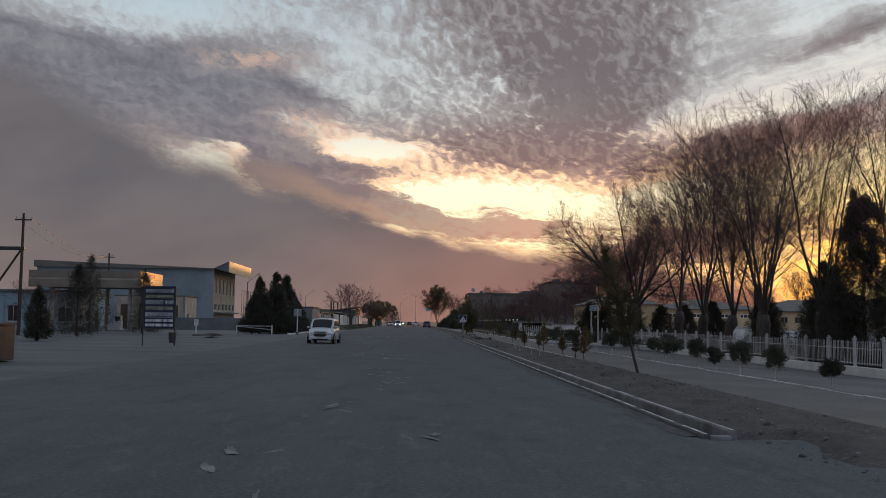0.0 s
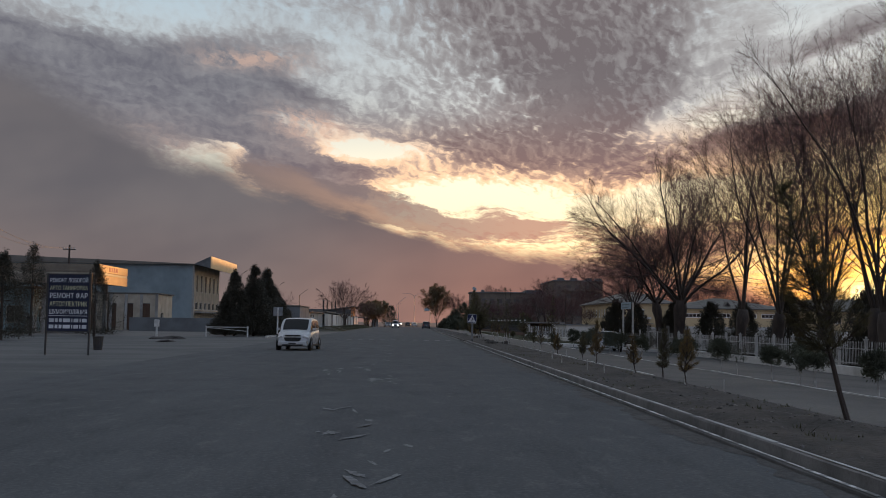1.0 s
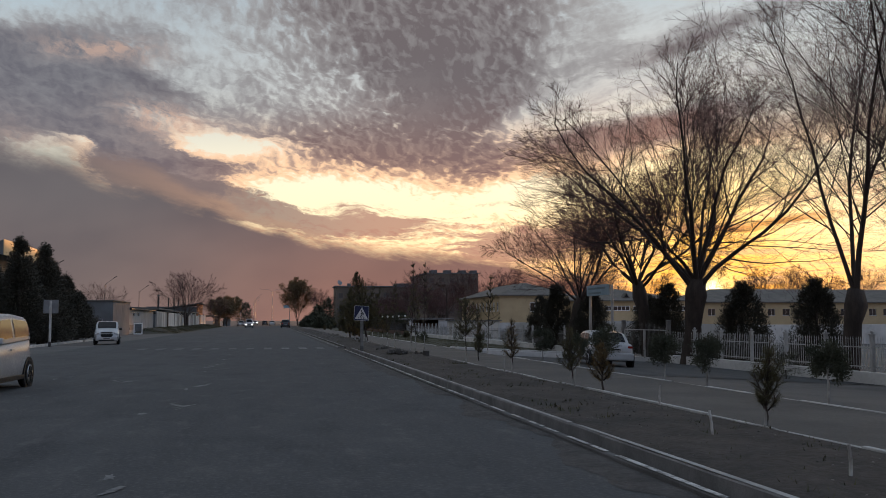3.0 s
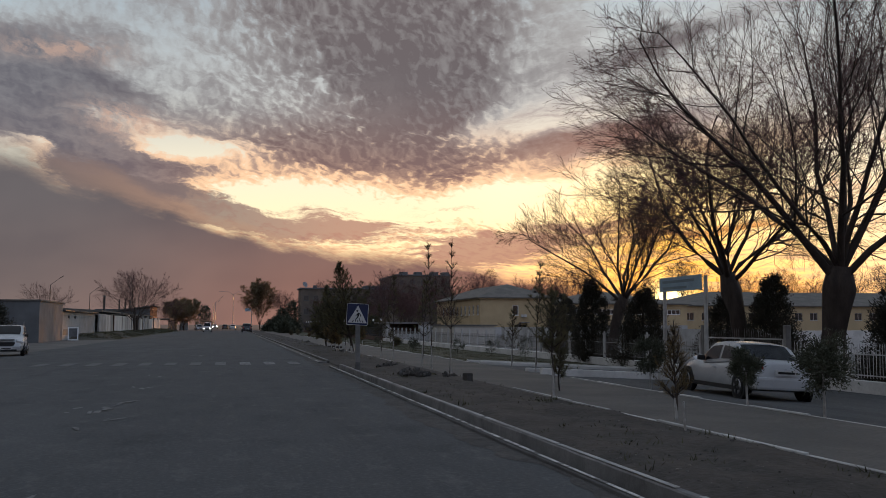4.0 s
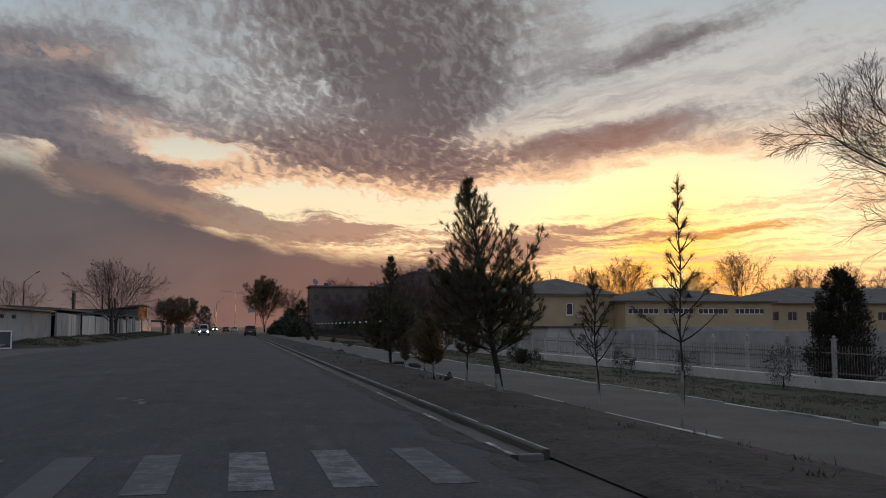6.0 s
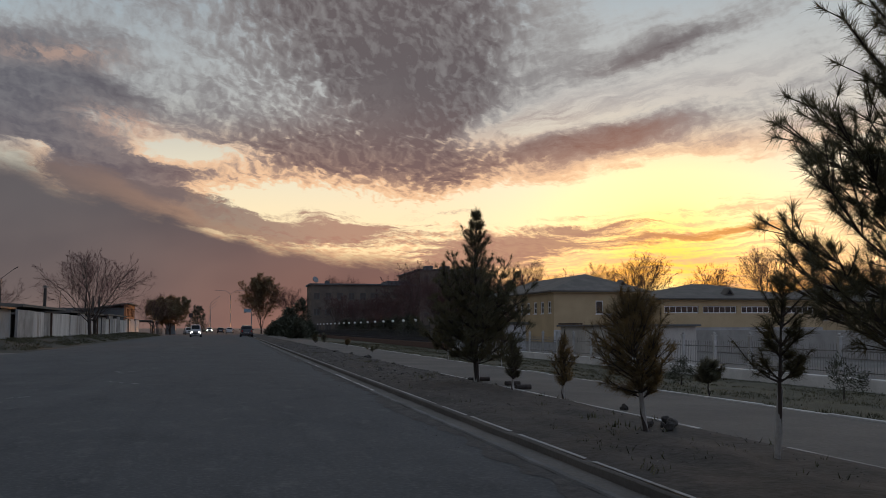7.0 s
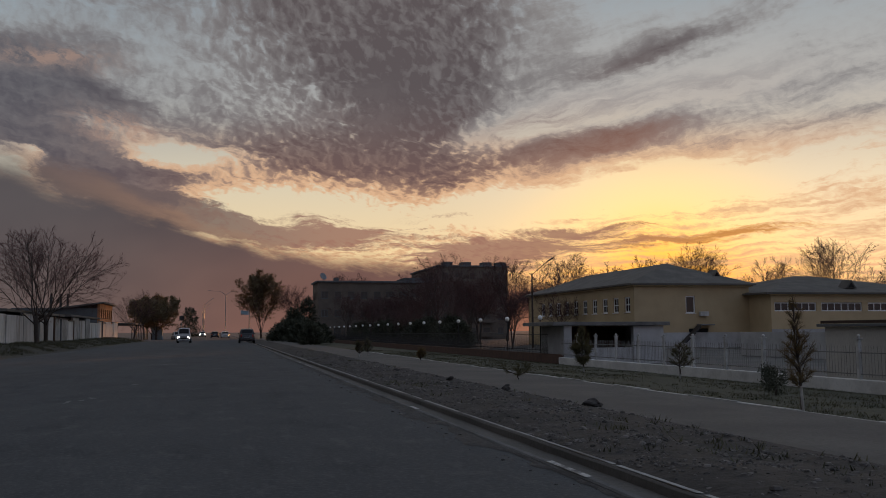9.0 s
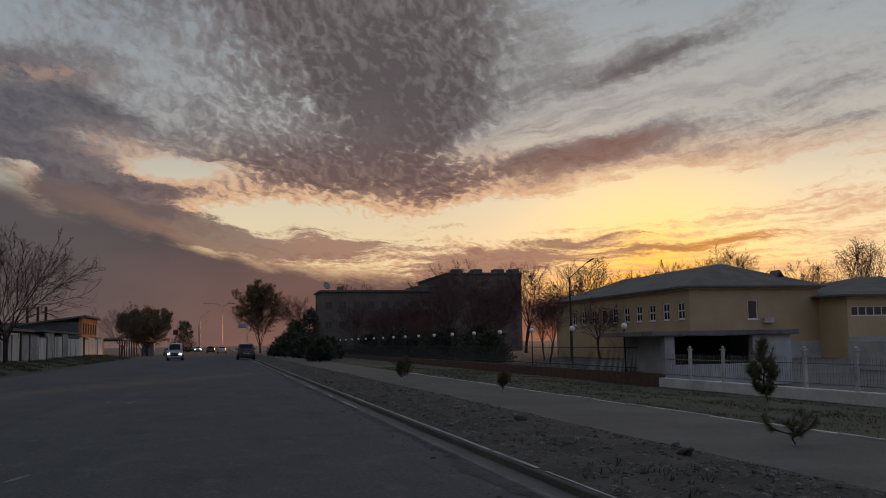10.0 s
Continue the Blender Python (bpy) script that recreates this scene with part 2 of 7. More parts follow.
    veil = n.math("MULTIPLY", veil, n.math("SUBTRACT", 1.0, dens))
    col = n.mix(veil, col, n.mix(n.range(el, 9, 14), lin(190, 146, 126), lin(142, 134, 136)))
    col = n.mix(thin, col, thin_col)
    rim = n.math("MULTIPLY", bank, n.math("SUBTRACT", 1.0, bank))
    col = n.mix(bank, col, bank_col)
    col = n.mix(n.math("MULTIPLY", rim, n.range(az, -14, -2, 0.0, 0.7)), col, lin(236, 178, 132))
    glow = n.math("MULTIPLY", n.range(off, 3.2, 0.25), n.range(off, 3.2, 0.25))
    col = n.mix(glow, col, (1.6, 1.05, 0.35, 1))
    col = n.mix(n.range(off, 1.1, 0.2), col, (4.0, 3.0, 1.3, 1))
    col = n.mix(n.range(el, 0.0, -1.5), col, lin(70, 66, 68))
    bg = n.add("Background")
    n.put(bg.inputs[0], col)
    bg.inputs[1].default_value = 1.0
    n.put(n.add("OutputWorld").inputs[0], bg.outputs[0])


build_sky()
lamp = bpy.data.lights.new("sun", "SUN")
lamp.energy, lamp.angle, lamp.color = 1.6, radians(0.6), (1.0, 0.42, 0.13)
lamp_ob = new("sun", lamp)
lamp_ob.matrix_world = look((60, 120, 30), (60 - math.sin(radians(SUN_AZ)) * math.cos(radians(SUN_EL)), 120 - math.cos(radians(SUN_AZ)) * math.cos(radians(SUN_EL)), 30 - math.sin(radians(SUN_EL))))


# ---- materials ----
def mat(name, col, col2=None, rough=0.85, scale=1.0, bump=0.25, fine=30.0, metal=0.0, rnd=0.12, spec=0.3, stain=0.0, stain_col=(0.03, 0.028, 0.026, 1), stretch=(1, 1, 1), island=False, thin=0.0):
    """A surface with broad variation, fine grain and relief, laid out in metres."""
    m = bpy.data.materials.new(name)
    m.use_nodes = True
    n = Nodes(m.node_tree)
    pos = n.mapped(n.add("NewGeometry").outputs["Position"], scale=stretch, kind="POINT")
    a = n.noise(pos, scale, 5, 0.6)
    b = n.noise(pos, fine, 4, 0.65)
    c1 = tuple(col[:3]) + (1,)
    c2 = tuple(col2[:3]) + (1,) if col2 else tuple(c * 0.62 for c in col[:3]) + (1,)
    c = n.mix(n.range(a, 0.32, 0.68), c1, c2)
    c = n.mix(n.math("MULTIPLY", n.range(b, 0.45, 0.75), 0.35), c, tuple(v * 0.55 for v in c1[:3]) + (1,))
    if stain:
        s = n.noise(n.mapped(pos, loc=(3, 5, 1), kind="POINT"), scale * 0.45, 6, 0.7)
        c = n.mix(n.math("MULTIPLY", n.range(s, 0.5, 0.68), stain), c, stain_col)
    r = n.add("NewGeometry").outputs["Random Per Island"] if island else n.add("ObjectInfo").outputs["Random"]
    c = n.mix(1.0, c, n.mix(r, (1 - rnd,) * 3 + (1,), (1 + rnd,) * 3 + (1,)), "MULTIPLY")
    p = n.add("BsdfPrincipled")
    n.put(p.inputs["Base Color"], c)
    n.put(p.inputs["Roughness"], n.range(b, 0.2, 0.8, max(rough - 0.12, 0.02), min(rough + 0.1, 1.0)))
    p.inputs["Metallic"].default_value = metal
    p.inputs["Specular IOR Level"].default_value = spec
    if bump:
        bp = n.add("Bump")
        bp.inputs["Strength"].default_value = bump
        bp.inputs["Distance"].default_value = 0.02
        n.put(bp.inputs["Height"], n.math("ADD", b, n.math("MULTIPLY", a, 0.5)))
        n.put(p.inputs["Normal"], bp.outputs[0])
    out = p.outputs[0]
    if thin:
        tr, mx = n.add("BsdfTranslucent"), n.add("MixShader")
        n.put(tr.inputs["Color"], n.mix(1.0, c, (1.7, 1.35, 0.9, 1), "MULTIPLY"))
        mx.inputs[0].default_value = thin
        n.put(mx.inputs[1], out)
        n.put(mx.inputs[2], tr.outputs[0])
        out = mx.outputs[0]
    n.put(n.add("OutputMaterial").inputs[0], out)
    return m


def glossy(name, col, rough=0.1, metal=0.0, trans=0.0, coat=0.0, emit=None, power=0.0):
    m = bpy.data.materials.new(name)
    m.use_nodes = True
    p = m.node_tree.nodes["Principled BSDF"]
    p.inputs["Base Color"].default_value = tuple(col[:3]) + (1,)
    p.inputs["Roughness"].default_value = rough
    p.inputs["Metallic"].default_value = metal
    p.inputs["Transmission Weight"].default_value = trans
    p.inputs["Coat Weight"].default_value = coat
    if emit:
        p.inputs["Emission Color"].default_value = tuple(emit) + (1,)
        p.inputs["Emission Strength"].default_value = power
    return m


def asphalt():
    """Old asphalt: a darker resurfaced strip, dusty edges, patches and aggregate."""
    m = bpy.data.materials.new("asphalt")
    m.use_nodes = True
    n = Nodes(m.node_tree)
    pos = n.add("NewGeometry").outputs["Position"]
    sep = n.add("SeparateXYZ")
    n.put(sep.inputs[0], pos)
    x = sep.outputs[0]
    broad = n.noise(n.mapped(pos, scale=(1, 0.18, 1), kind="POINT"), 0.35, 5, 0.6)
    patch = n.noise(n.mapped(pos, scale=(1, 0.5, 1), kind="POINT"), 0.9, 6, 0.65)
    grain = n.noise(pos, 18, 7, 0.8)
    tracks = n.noise(n.mapped(pos, scale=(1, 0.04, 1), kind="POINT"), 1.6, 5, 0.6)
    blot = n.noise(n.mapped(pos, loc=(7, 3, 0), scale=(1, 0.4, 1), kind="POINT"), 2.8, 6, 0.72)
    xs = n.math("ADD", x, n.math("MULTIPLY_ADD", broad, 1.6, -0.8))
    new_strip = n.math("MULTIPLY", n.range(xs, -2.3, -1.7), n.range(xs, 3.2, 2.9))
    c = n.mix(n.range(broad, 0.3, 0.7), (0.080, 0.081, 0.082, 1), (0.062, 0.063, 0.064, 1))
    c = n.mix(n.math("MULTIPLY", new_strip, 0.75), c, (0.068, 0.069, 0.070, 1))
    dust = n.math("MAXIMUM", n.range(xs, -5.5, -11), n.range(xs, 2.9, 3.8))
    c = n.mix(n.math("MULTIPLY", dust, 0.15), c, (0.125, 0.125, 0.126, 1))
    c = n.mix(n.math("MULTIPLY", n.range(patch, 0.52, 0.72), 0.4), c, (0.035, 0.035, 0.037, 1))
    c = n.mix(n.math("MULTIPLY", n.range(patch, 0.42, 0.28), 0.35), c, (0.12, 0.118, 0.115, 1))
    c = n.mix(n.range(tracks, 0.5, 0.7, 0, 0.35), c, (0.042, 0.043, 0.046, 1))
    c = n.mix(n.range(blot, 0.53, 0.68, 0, 0.55), c, (0.118, 0.116, 0.113, 1))
    c = n.mix(n.range(grain, 0.5, 0.62, 0, 0.5), c, (0.145, 0.143, 0.142, 1))
    c = n.mix(n.range(grain, 0.46, 0.3, 0, 0.6), c, (0.025, 0.025, 0.026, 1))
    p = n.add("BsdfPrincipled")
    n.put(p.inputs["Base Color"], c)
    n.put(p.inputs["Roughness"], n.range(patch, 0.2, 0.8, 0.85, 0.98))
    p.inputs["Specular IOR Level"].default_value = 0.16
    bp = n.add("Bump")
    bp.inputs["Strength"].default_value = 0.45
    bp.inputs["Distance"].default_value = 0.015
    n.put(bp.inputs["Height"], n.math("ADD", grain, n.math("MULTIPLY", patch, 0.8)))
    n.put(p.inputs["Normal"], bp.outputs[0])
    n.put(n.add("OutputMaterial").inputs[0], p.outputs[0])
    return m


def worn_paint(name, col, under, wear=0.5):
    """Road paint rubbed through to the asphalt in patches."""
    m = bpy.data.materials.new(name)
    m.use_nodes = True
    n = Nodes(m.node_tree)
    pos = n.add("NewGeometry").outputs["Position"]
    a = n.noise(pos, 3.0, 6, 0.75)
    g = n.noise(pos, 40, 3, 0.7)
    f = n.range(n.math("ADD", a, n.math("MULTIPLY_ADD", g, 0.3, -0.15)), wear - 0.08, wear + 0.1)
    c = n.mix(f, col, under)
    p = n.add("BsdfPrincipled")
    n.put(p.inputs["Base Color"], c)
    p.inputs["Roughness"].default_value = 0.85
    n.put(n.add("OutputMaterial").inputs[0], p.outputs[0])
    return m


M = {
    "asphalt": asphalt(),
    "dust": mat("dusty_ground", (0.13, 0.12, 0.11), (0.085, 0.08, 0.075), scale=0.25, bump=0.5, fine=14, stain=0.5, stain_col=(0.05, 0.048, 0.045, 1)),
    "dirt": mat("verge_dirt", (0.062, 0.051, 0.043), (0.034, 0.029, 0.025), scale=1.1, bump=1.0, fine=9, stain=0.55),
    "court": mat("dusty_forecourt_asphalt", (0.112, 0.110, 0.107), (0.07, 0.07, 0.07), scale=0.22, bump=0.3, fine=20, stain=0.6, stain_col=(0.055, 0.055, 0.056, 1), stretch=(0.6, 1.4, 1)),
    # Darker tan puts the shade on the canopy's front into its colour.
    "fascia_shade": mat("shaded_tan_fascia", (0.20, 0.165, 0.125), (0.15, 0.125, 0.10), rough=0.5, scale=0.7, bump=0.04),
    "crumb": mat("crumbled_edge", (0.066, 0.06, 0.056), (0.042, 0.039, 0.037), scale=2.5, bump=1.0, fine=18, stain=0.5),
    "grass": mat("dry_grass_soil", (0.062, 0.058, 0.032), (0.038, 0.037, 0.022), scale=0.9, bump=1.0, fine=14, stain=0.5),
    "path": mat("path_concrete", (0.122, 0.110, 0.098), (0.084, 0.077, 0.069), scale=0.45, bump=0.5, fine=16, stain=0.55, stain_col=(0.08, 0.075, 0.07, 1)),
    "concrete": mat("kerb_concrete", (0.24, 0.23, 0.22), (0.15, 0.145, 0.14), scale=1.6, bump=0.35, fine=25, stain=0.6, stain_col=(0.07, 0.065, 0.06, 1)),
    "channel": mat("channel_concrete", (0.14, 0.137, 0.134), (0.09, 0.088, 0.086), scale=1.2, bump=0.35, fine=25, stain=0.5),
    "plinth": mat("limewashed_plinth", (0.64, 0.62, 0.59), (0.50, 0.485, 0.46), scale=0.8, bump=0.25, fine=14, stain=0.5, stain_col=(0.3, 0.28, 0.25, 1)),
    "limed": mat("limewashed_edge", (0.50, 0.485, 0.46), (0.33, 0.32, 0.30), scale=1.3, bump=0.4, fine=14, stain=0.8, stain_col=(0.13, 0.12, 0.11, 1), rnd=0.25),
    "whitewall": mat("whitewashed_wall", (0.48, 0.475, 0.47), (0.36, 0.355, 0.35), scale=0.6, bump=0.15, fine=18, stain=0.4, stain_col=(0.25, 0.24, 0.22, 1)),
    "white_metal": mat("white_painted_metal", (0.52, 0.51, 0.49), (0.36, 0.35, 0.33), rough=0.55, scale=2, bump=0.05, stain=0.4, stain_col=(0.22, 0.16, 0.11, 1), spec=0.4),
    "dark_metal": mat("dark_painted_metal", (0.03, 0.03, 0.032), (0.05, 0.042, 0.036), rough=0.6, scale=3, bump=0.05, spec=0.4),
    "galv": mat("galvanised_steel", (0.26, 0.27, 0.28), (0.18, 0.18, 0.19), rough=0.5, scale=2, bump=0.05, metal=0.5),
    "rust": mat("rusty_brown_metal", (0.075, 0.046, 0.032), (0.05, 0.03, 0.022), rough=0.8, scale=2.2, bump=0.3, stain=0.5),
    "rock": mat("rubble_stone", (0.08, 0.072, 0.066), (0.04, 0.036, 0.033), scale=3, bump=0.6, fine=25, rnd=0.35),
    "boulder": mat("dark_boulder", (0.055, 0.048, 0.044), (0.03, 0.027, 0.026), scale=4, bump=0.9, fine=22, rnd=0.2),
    "gravel": mat("loose_gravel", (0.135, 0.122, 0.112), (0.08, 0.073, 0.068), scale=6, bump=0.3, fine=40, rnd=0.65, island=True),
    "bars": mat("dull_white_fence_paint", (0.27, 0.26, 0.245), (0.17, 0.16, 0.15), rough=0.65, scale=2, bump=0.05, stain=0.4, stain_col=(0.12, 0.09, 0.07, 1)),
    "blade": mat("dry_grass_blades", (0.085, 0.08, 0.042), (0.05, 0.05, 0.028), scale=0.8, bump=0, rough=0.85, rnd=0.4, island=True),
    "bank": mat("grassy_earth_bank", (0.062, 0.055, 0.04), (0.038, 0.036, 0.026), scale=0.7, bump=0.9, fine=16, stain=0.5),
    "pale_garage": mat("faded_pale_garage_render", (0.30, 0.33, 0.345), (0.22, 0.245, 0.26), scale=0.5, bump=0.15, stain=0.5, stain_col=(0.16, 0.15, 0.14, 1)),
    "stained": mat("stained_whitewash", (0.56, 0.545, 0.52), (0.40, 0.385, 0.36), scale=0.9, bump=0.2, fine=16, stain=0.8, stain_col=(0.20, 0.165, 0.13, 1), rnd=0.16, stretch=(1, 1.6, 0.35)),
    "bark": mat("bark", (0.07, 0.053, 0.044), (0.042, 0.033, 0.028), scale=4, bump=0.7, fine=30, stretch=(1, 1, 0.3)),
    "twig": mat("twigs", (0.105, 0.05, 0.046), (0.07, 0.036, 0.034), scale=3, bump=0.0),
    "limed_bark": mat("limewashed_trunk", (0.45, 0.43, 0.40), (0.25, 0.23, 0.21), scale=5, bump=0.4, fine=30, stain=0.4),
    "needle": mat("pine_needles", (0.105, 0.10, 0.06), (0.07, 0.07, 0.044), scale=2, bump=0, rough=0.7, thin=0.3),
    "needle_dry": mat("dry_pine_needles", (0.15, 0.115, 0.06), (0.10, 0.08, 0.044), scale=2, bump=0, rough=0.7, thin=0.45),
    "thuja": mat("thuja_foliage", (0.075, 0.078, 0.05), (0.05, 0.054, 0.036), scale=2, bump=0, rough=0.75),
    "spruce": mat("spruce_foliage", (0.066, 0.060, 0.044), (0.044, 0.041, 0.031), scale=2, bump=0, rough=0.8),
    "leaf": mat("brown_green_leaves", (0.19, 0.15, 0.085), (0.12, 0.097, 0.056), scale=2, bump=0, rough=0.75, thin=0.35),
    "yellow": mat("ochre_render", (0.55, 0.42, 0.25), (0.48, 0.365, 0.215), scale=0.35, bump=0.12, fine=20, stain=0.15, stain_col=(0.3, 0.22, 0.13, 1)),
    "roof": mat("grey_metal_roof", (0.155, 0.142, 0.125), (0.115, 0.106, 0.094), rough=0.85, scale=0.6, bump=0.1, fine=12, spec=0.1),
    "beige": mat("beige_render", (0.38, 0.33, 0.26), (0.28, 0.24, 0.19), scale=0.8, bump=0.15, stain=0.4, stain_col=(0.16, 0.13, 0.10, 1)),
    "bluewall": mat("faded_blue_render", (0.25, 0.30, 0.32), (0.19, 0.235, 0.255), scale=0.35, bump=0.12, stain=0.35, stain_col=(0.09, 0.11, 0.13, 1)),
    "cyan": mat("pale_blue_render", (0.25, 0.345, 0.38), (0.20, 0.28, 0.31), scale=0.5, bump=0.12, stain=0.25, stain_col=(0.14, 0.2, 0.22, 1)),
    "pale_shed": mat("pale_stained_render", (0.50, 0.47, 0.42), (0.40, 0.375, 0.335), scale=0.5, bump=0.2, fine=16, stain=0.5, stain_col=(0.28, 0.25, 0.22, 1), stretch=(1, 1, 0.5)),
    # Evening sunlight on the house front is put into this orange render.
    "sunlit_render": mat("sunlit_orange_render", (0.46, 0.20, 0.09), (0.36, 0.155, 0.07), scale=0.9, bump=0.1, stain=0.4, stain_col=(0.2, 0.09, 0.05, 1)),
    # Orange of the low sun is put into the fascia's end colour.
    "orange": mat("sunlit_orange_fascia", (0.56, 0.30, 0.10), (0.48, 0.26, 0.09), rough=0.5, scale=0.7, bump=0.04),
    "cream": mat("cream_fascia_panel", (0.55, 0.43, 0.25), (0.46, 0.36, 0.21), rough=0.5, scale=0.7, bump=0.04),
    "panel": mat("concrete_wall_panel", (0.34, 0.33, 0.31), (0.22, 0.21, 0.20), scale=0.7, bump=0.25, fine=18, stain=0.7, stain_col=(0.12, 0.11, 0.10, 1), rnd=0.2),
    "greywall": mat("grey_render", (0.15, 0.155, 0.16), (0.11, 0.112, 0.115), scale=0.5, bump=0.2, stain=0.4),
    # Brownish dull panes imitate the sunlit haze before the far flats.
    "block_glass": glossy("haze_dulled_glass", (0.085, 0.07, 0.06), 0.5),
    "block": mat("apartment_panel", (0.20, 0.162, 0.132), (0.15, 0.122, 0.10), scale=0.4, bump=0.15, stain=0.35, stain_col=(0.12, 0.105, 0.09, 1)),
    "brick": mat("brown_brick", (0.13, 0.075, 0.055), (0.09, 0.055, 0.042), scale=2, bump=0.3, fine=22),
    "wood": mat("brown_door_wood", (0.10, 0.06, 0.04), (0.07, 0.042, 0.03), scale=2, bump=0.2, stretch=(1, 1, 0.2)),
    "dark": mat("dark_opening", (0.02, 0.019, 0.018), (0.014, 0.013, 0.013), scale=1, bump=0.0),
    "glass": glossy("window_glass", (0.015, 0.016, 0.018), 0.12, coat=0.05),
    "car_glass": mat("car_glass", (0.012, 0.013, 0.015), (0.009, 0.01, 0.012), rough=0.14, scale=2, bump=0.0, spec=0.16),
    "car_white": mat("white_car_paint", (0.44, 0.445, 0.45), (0.38, 0.385, 0.39), rough=0.25, scale=1.5, bump=0.0, spec=0.6, stain=0.12, stain_col=(0.35, 0.32, 0.28, 1)),
    "car_black": mat("black_car_paint", (0.02, 0.02, 0.022), (0.014, 0.014, 0.016), rough=0.25, scale=1.5, bump=0.0, spec=0.6),
    "car_silver": mat("silver_car_paint", (0.3, 0.3, 0.31), (0.25, 0.25, 0.26), rough=0.3, scale=1.5, bump=0.0, spec=0.6),
    "tyre": mat("tyre_rubber", (0.018, 0.018, 0.018), (0.012, 0.012, 0.012), rough=0.9, scale=6, bump=0.2),
    "rim": mat("alloy_rim", (0.4, 0.4, 0.41), (0.3, 0.3, 0.31), rough=0.35, scale=6, bump=0, metal=0.8),
    "plastic": mat("black_plastic", (0.02, 0.02, 0.02), (0.015, 0.015, 0.015), rough=0.6, scale=6, bump=0.05),
    "headlight": glossy("headlamp_lens", (0.5, 0.5, 0.5), 0.25, metal=0.15, coat=0.5),
    "headlight_on": glossy("lit_headlamp", (0.9, 0.9, 0.85), 0.2, emit=(1.0, 0.93, 0.8), power=9.0),
    "taillight": glossy("red_tail_lamp", (0.28, 0.012, 0.01), 0.15, coat=0.5),
    "globe_on": glossy("opal_globe", (0.75, 0.74, 0.70), 0.35),
    "sign_blue": mat("blue_sign_sheet", (0.018, 0.026, 0.075), (0.018, 0.024, 0.062), rough=0.4, scale=3, bump=0.02, rnd=0.0),
    "frame_white": mat("bright_white_paint", (0.85, 0.85, 0.85), (0.78, 0.78, 0.78), rough=0.4, scale=3, bump=0.02),
    "sign_white": mat("white_sign_sheet", (0.55, 0.54, 0.53), (0.47, 0.46, 0.45), rough=0.4, scale=3, bump=0.02, rnd=0.0),
    "sign_black": mat("black_sign_film", (0.012, 0.012, 0.014), (0.012, 0.012, 0.014), rough=0.5, scale=3, bump=0.0, rnd=0.0),
    "board": mat("dark_blue_board", (0.012, 0.016, 0.04), (0.018, 0.022, 0.045), rough=0.45, scale=1.5, bump=0.03),
    "board_text": mat("pale_lettering", (0.55, 0.56, 0.58), (0.46, 0.47, 0.49), rough=0.5, scale=3, bump=0),
    "board_text_y": mat("cream_lettering", (0.5, 0.48, 0.30), (0.42, 0.40, 0.26), rough=0.5, scale=3, bump=0),
    "red_text": mat("red_lettering", (0.35, 0.05, 0.03), (0.3, 0.04, 0.03), rough=0.5, scale=3, bump=0),
    "pale_sign": mat("pale_blue_sign", (0.30, 0.40, 0.46), (0.24, 0.33, 0.39), rough=0.5, scale=2, bump=0.03),
    "limed_worn": worn_paint("worn_limewash", (0.48, 0.465, 0.44, 1), (0.10, 0.096, 0.09, 1), 0.5),
    "zebra": worn_paint("worn_white_road_paint", (0.20, 0.20, 0.20, 1), (0.08, 0.08, 0.081, 1), 0.48),
    "fleck": worn_paint("specks_of_road_paint", (0.16, 0.16, 0.158, 1), (0.074, 0.074, 0.075, 1), 0.5),
    "ghost": worn_paint("ghost_of_road_paint", (0.105, 0.105, 0.104, 1), (0.08, 0.08, 0.081, 1), 0.40),
    "chip": worn_paint("almost_gone_road_paint", (0.15, 0.15, 0.15, 1), (0.08, 0.08, 0.081, 1), 0.44),
}


# ---- mesh helpers ----
def part(name, data, material, parent=None, label=""):
    """Links a bmesh or (verts, faces) as one mesh object, under a thing if one is given."""
    if isinstance(data, bpy.types.Mesh):
        me = data
    else:
        me = bpy.data.meshes.new(name)
        if isinstance(data, bmesh.types.BMesh):
            data.to_mesh(me)
            data.free()
        else:
            me.from_pydata(data[0], [], data[1])
            me.update()
    if material and not me.materials:
        me.materials.append(M[material] if isinstance(material, str) else material)
    ob = new(name, me)
    if parent is not None:
        ob.parent = parent
    if label:
        ob["label"] = label
    return ob


def thing(name, m, label, category, group="", kind=""):
    ob = new(name)
    ob.empty_display_size = 0.2
    ob.matrix_world = m
    return tagged(ob, label, category, group, kind)


def box(x0, x1, y0, y1, z0, z1, bevel=0.0, bm=None):
    bm = bm or bmesh.new()
    r = bmesh.ops.create_cube(bm, size=1)
    vs = r["verts"]
    bmesh.ops.transform(bm, verts=vs, matrix=Matrix.Translation(((x0 + x1) / 2, (y0 + y1) / 2, (z0 + z1) / 2)) @ Matrix.Diagonal((abs(x1 - x0), abs(y1 - y0), abs(z1 - z0), 1)))
    if bevel:
        es = list({e for v in vs for e in v.link_edges})
        bmesh.ops.bevel(bm, geom=es, offset=bevel, segments=2, affect="EDGES", profile=0.6)
    return bm


def cyl(r0, r1, h, m=None, n=14, bm=None):
    bm = bm or bmesh.new()
    bmesh.ops.create_cone(bm, cap_ends=True, segments=n, radius1=r0, radius2=r1, depth=h, matrix=(m or Matrix()) @ Matrix.Translation((0, 0, h / 2)))
    return bm


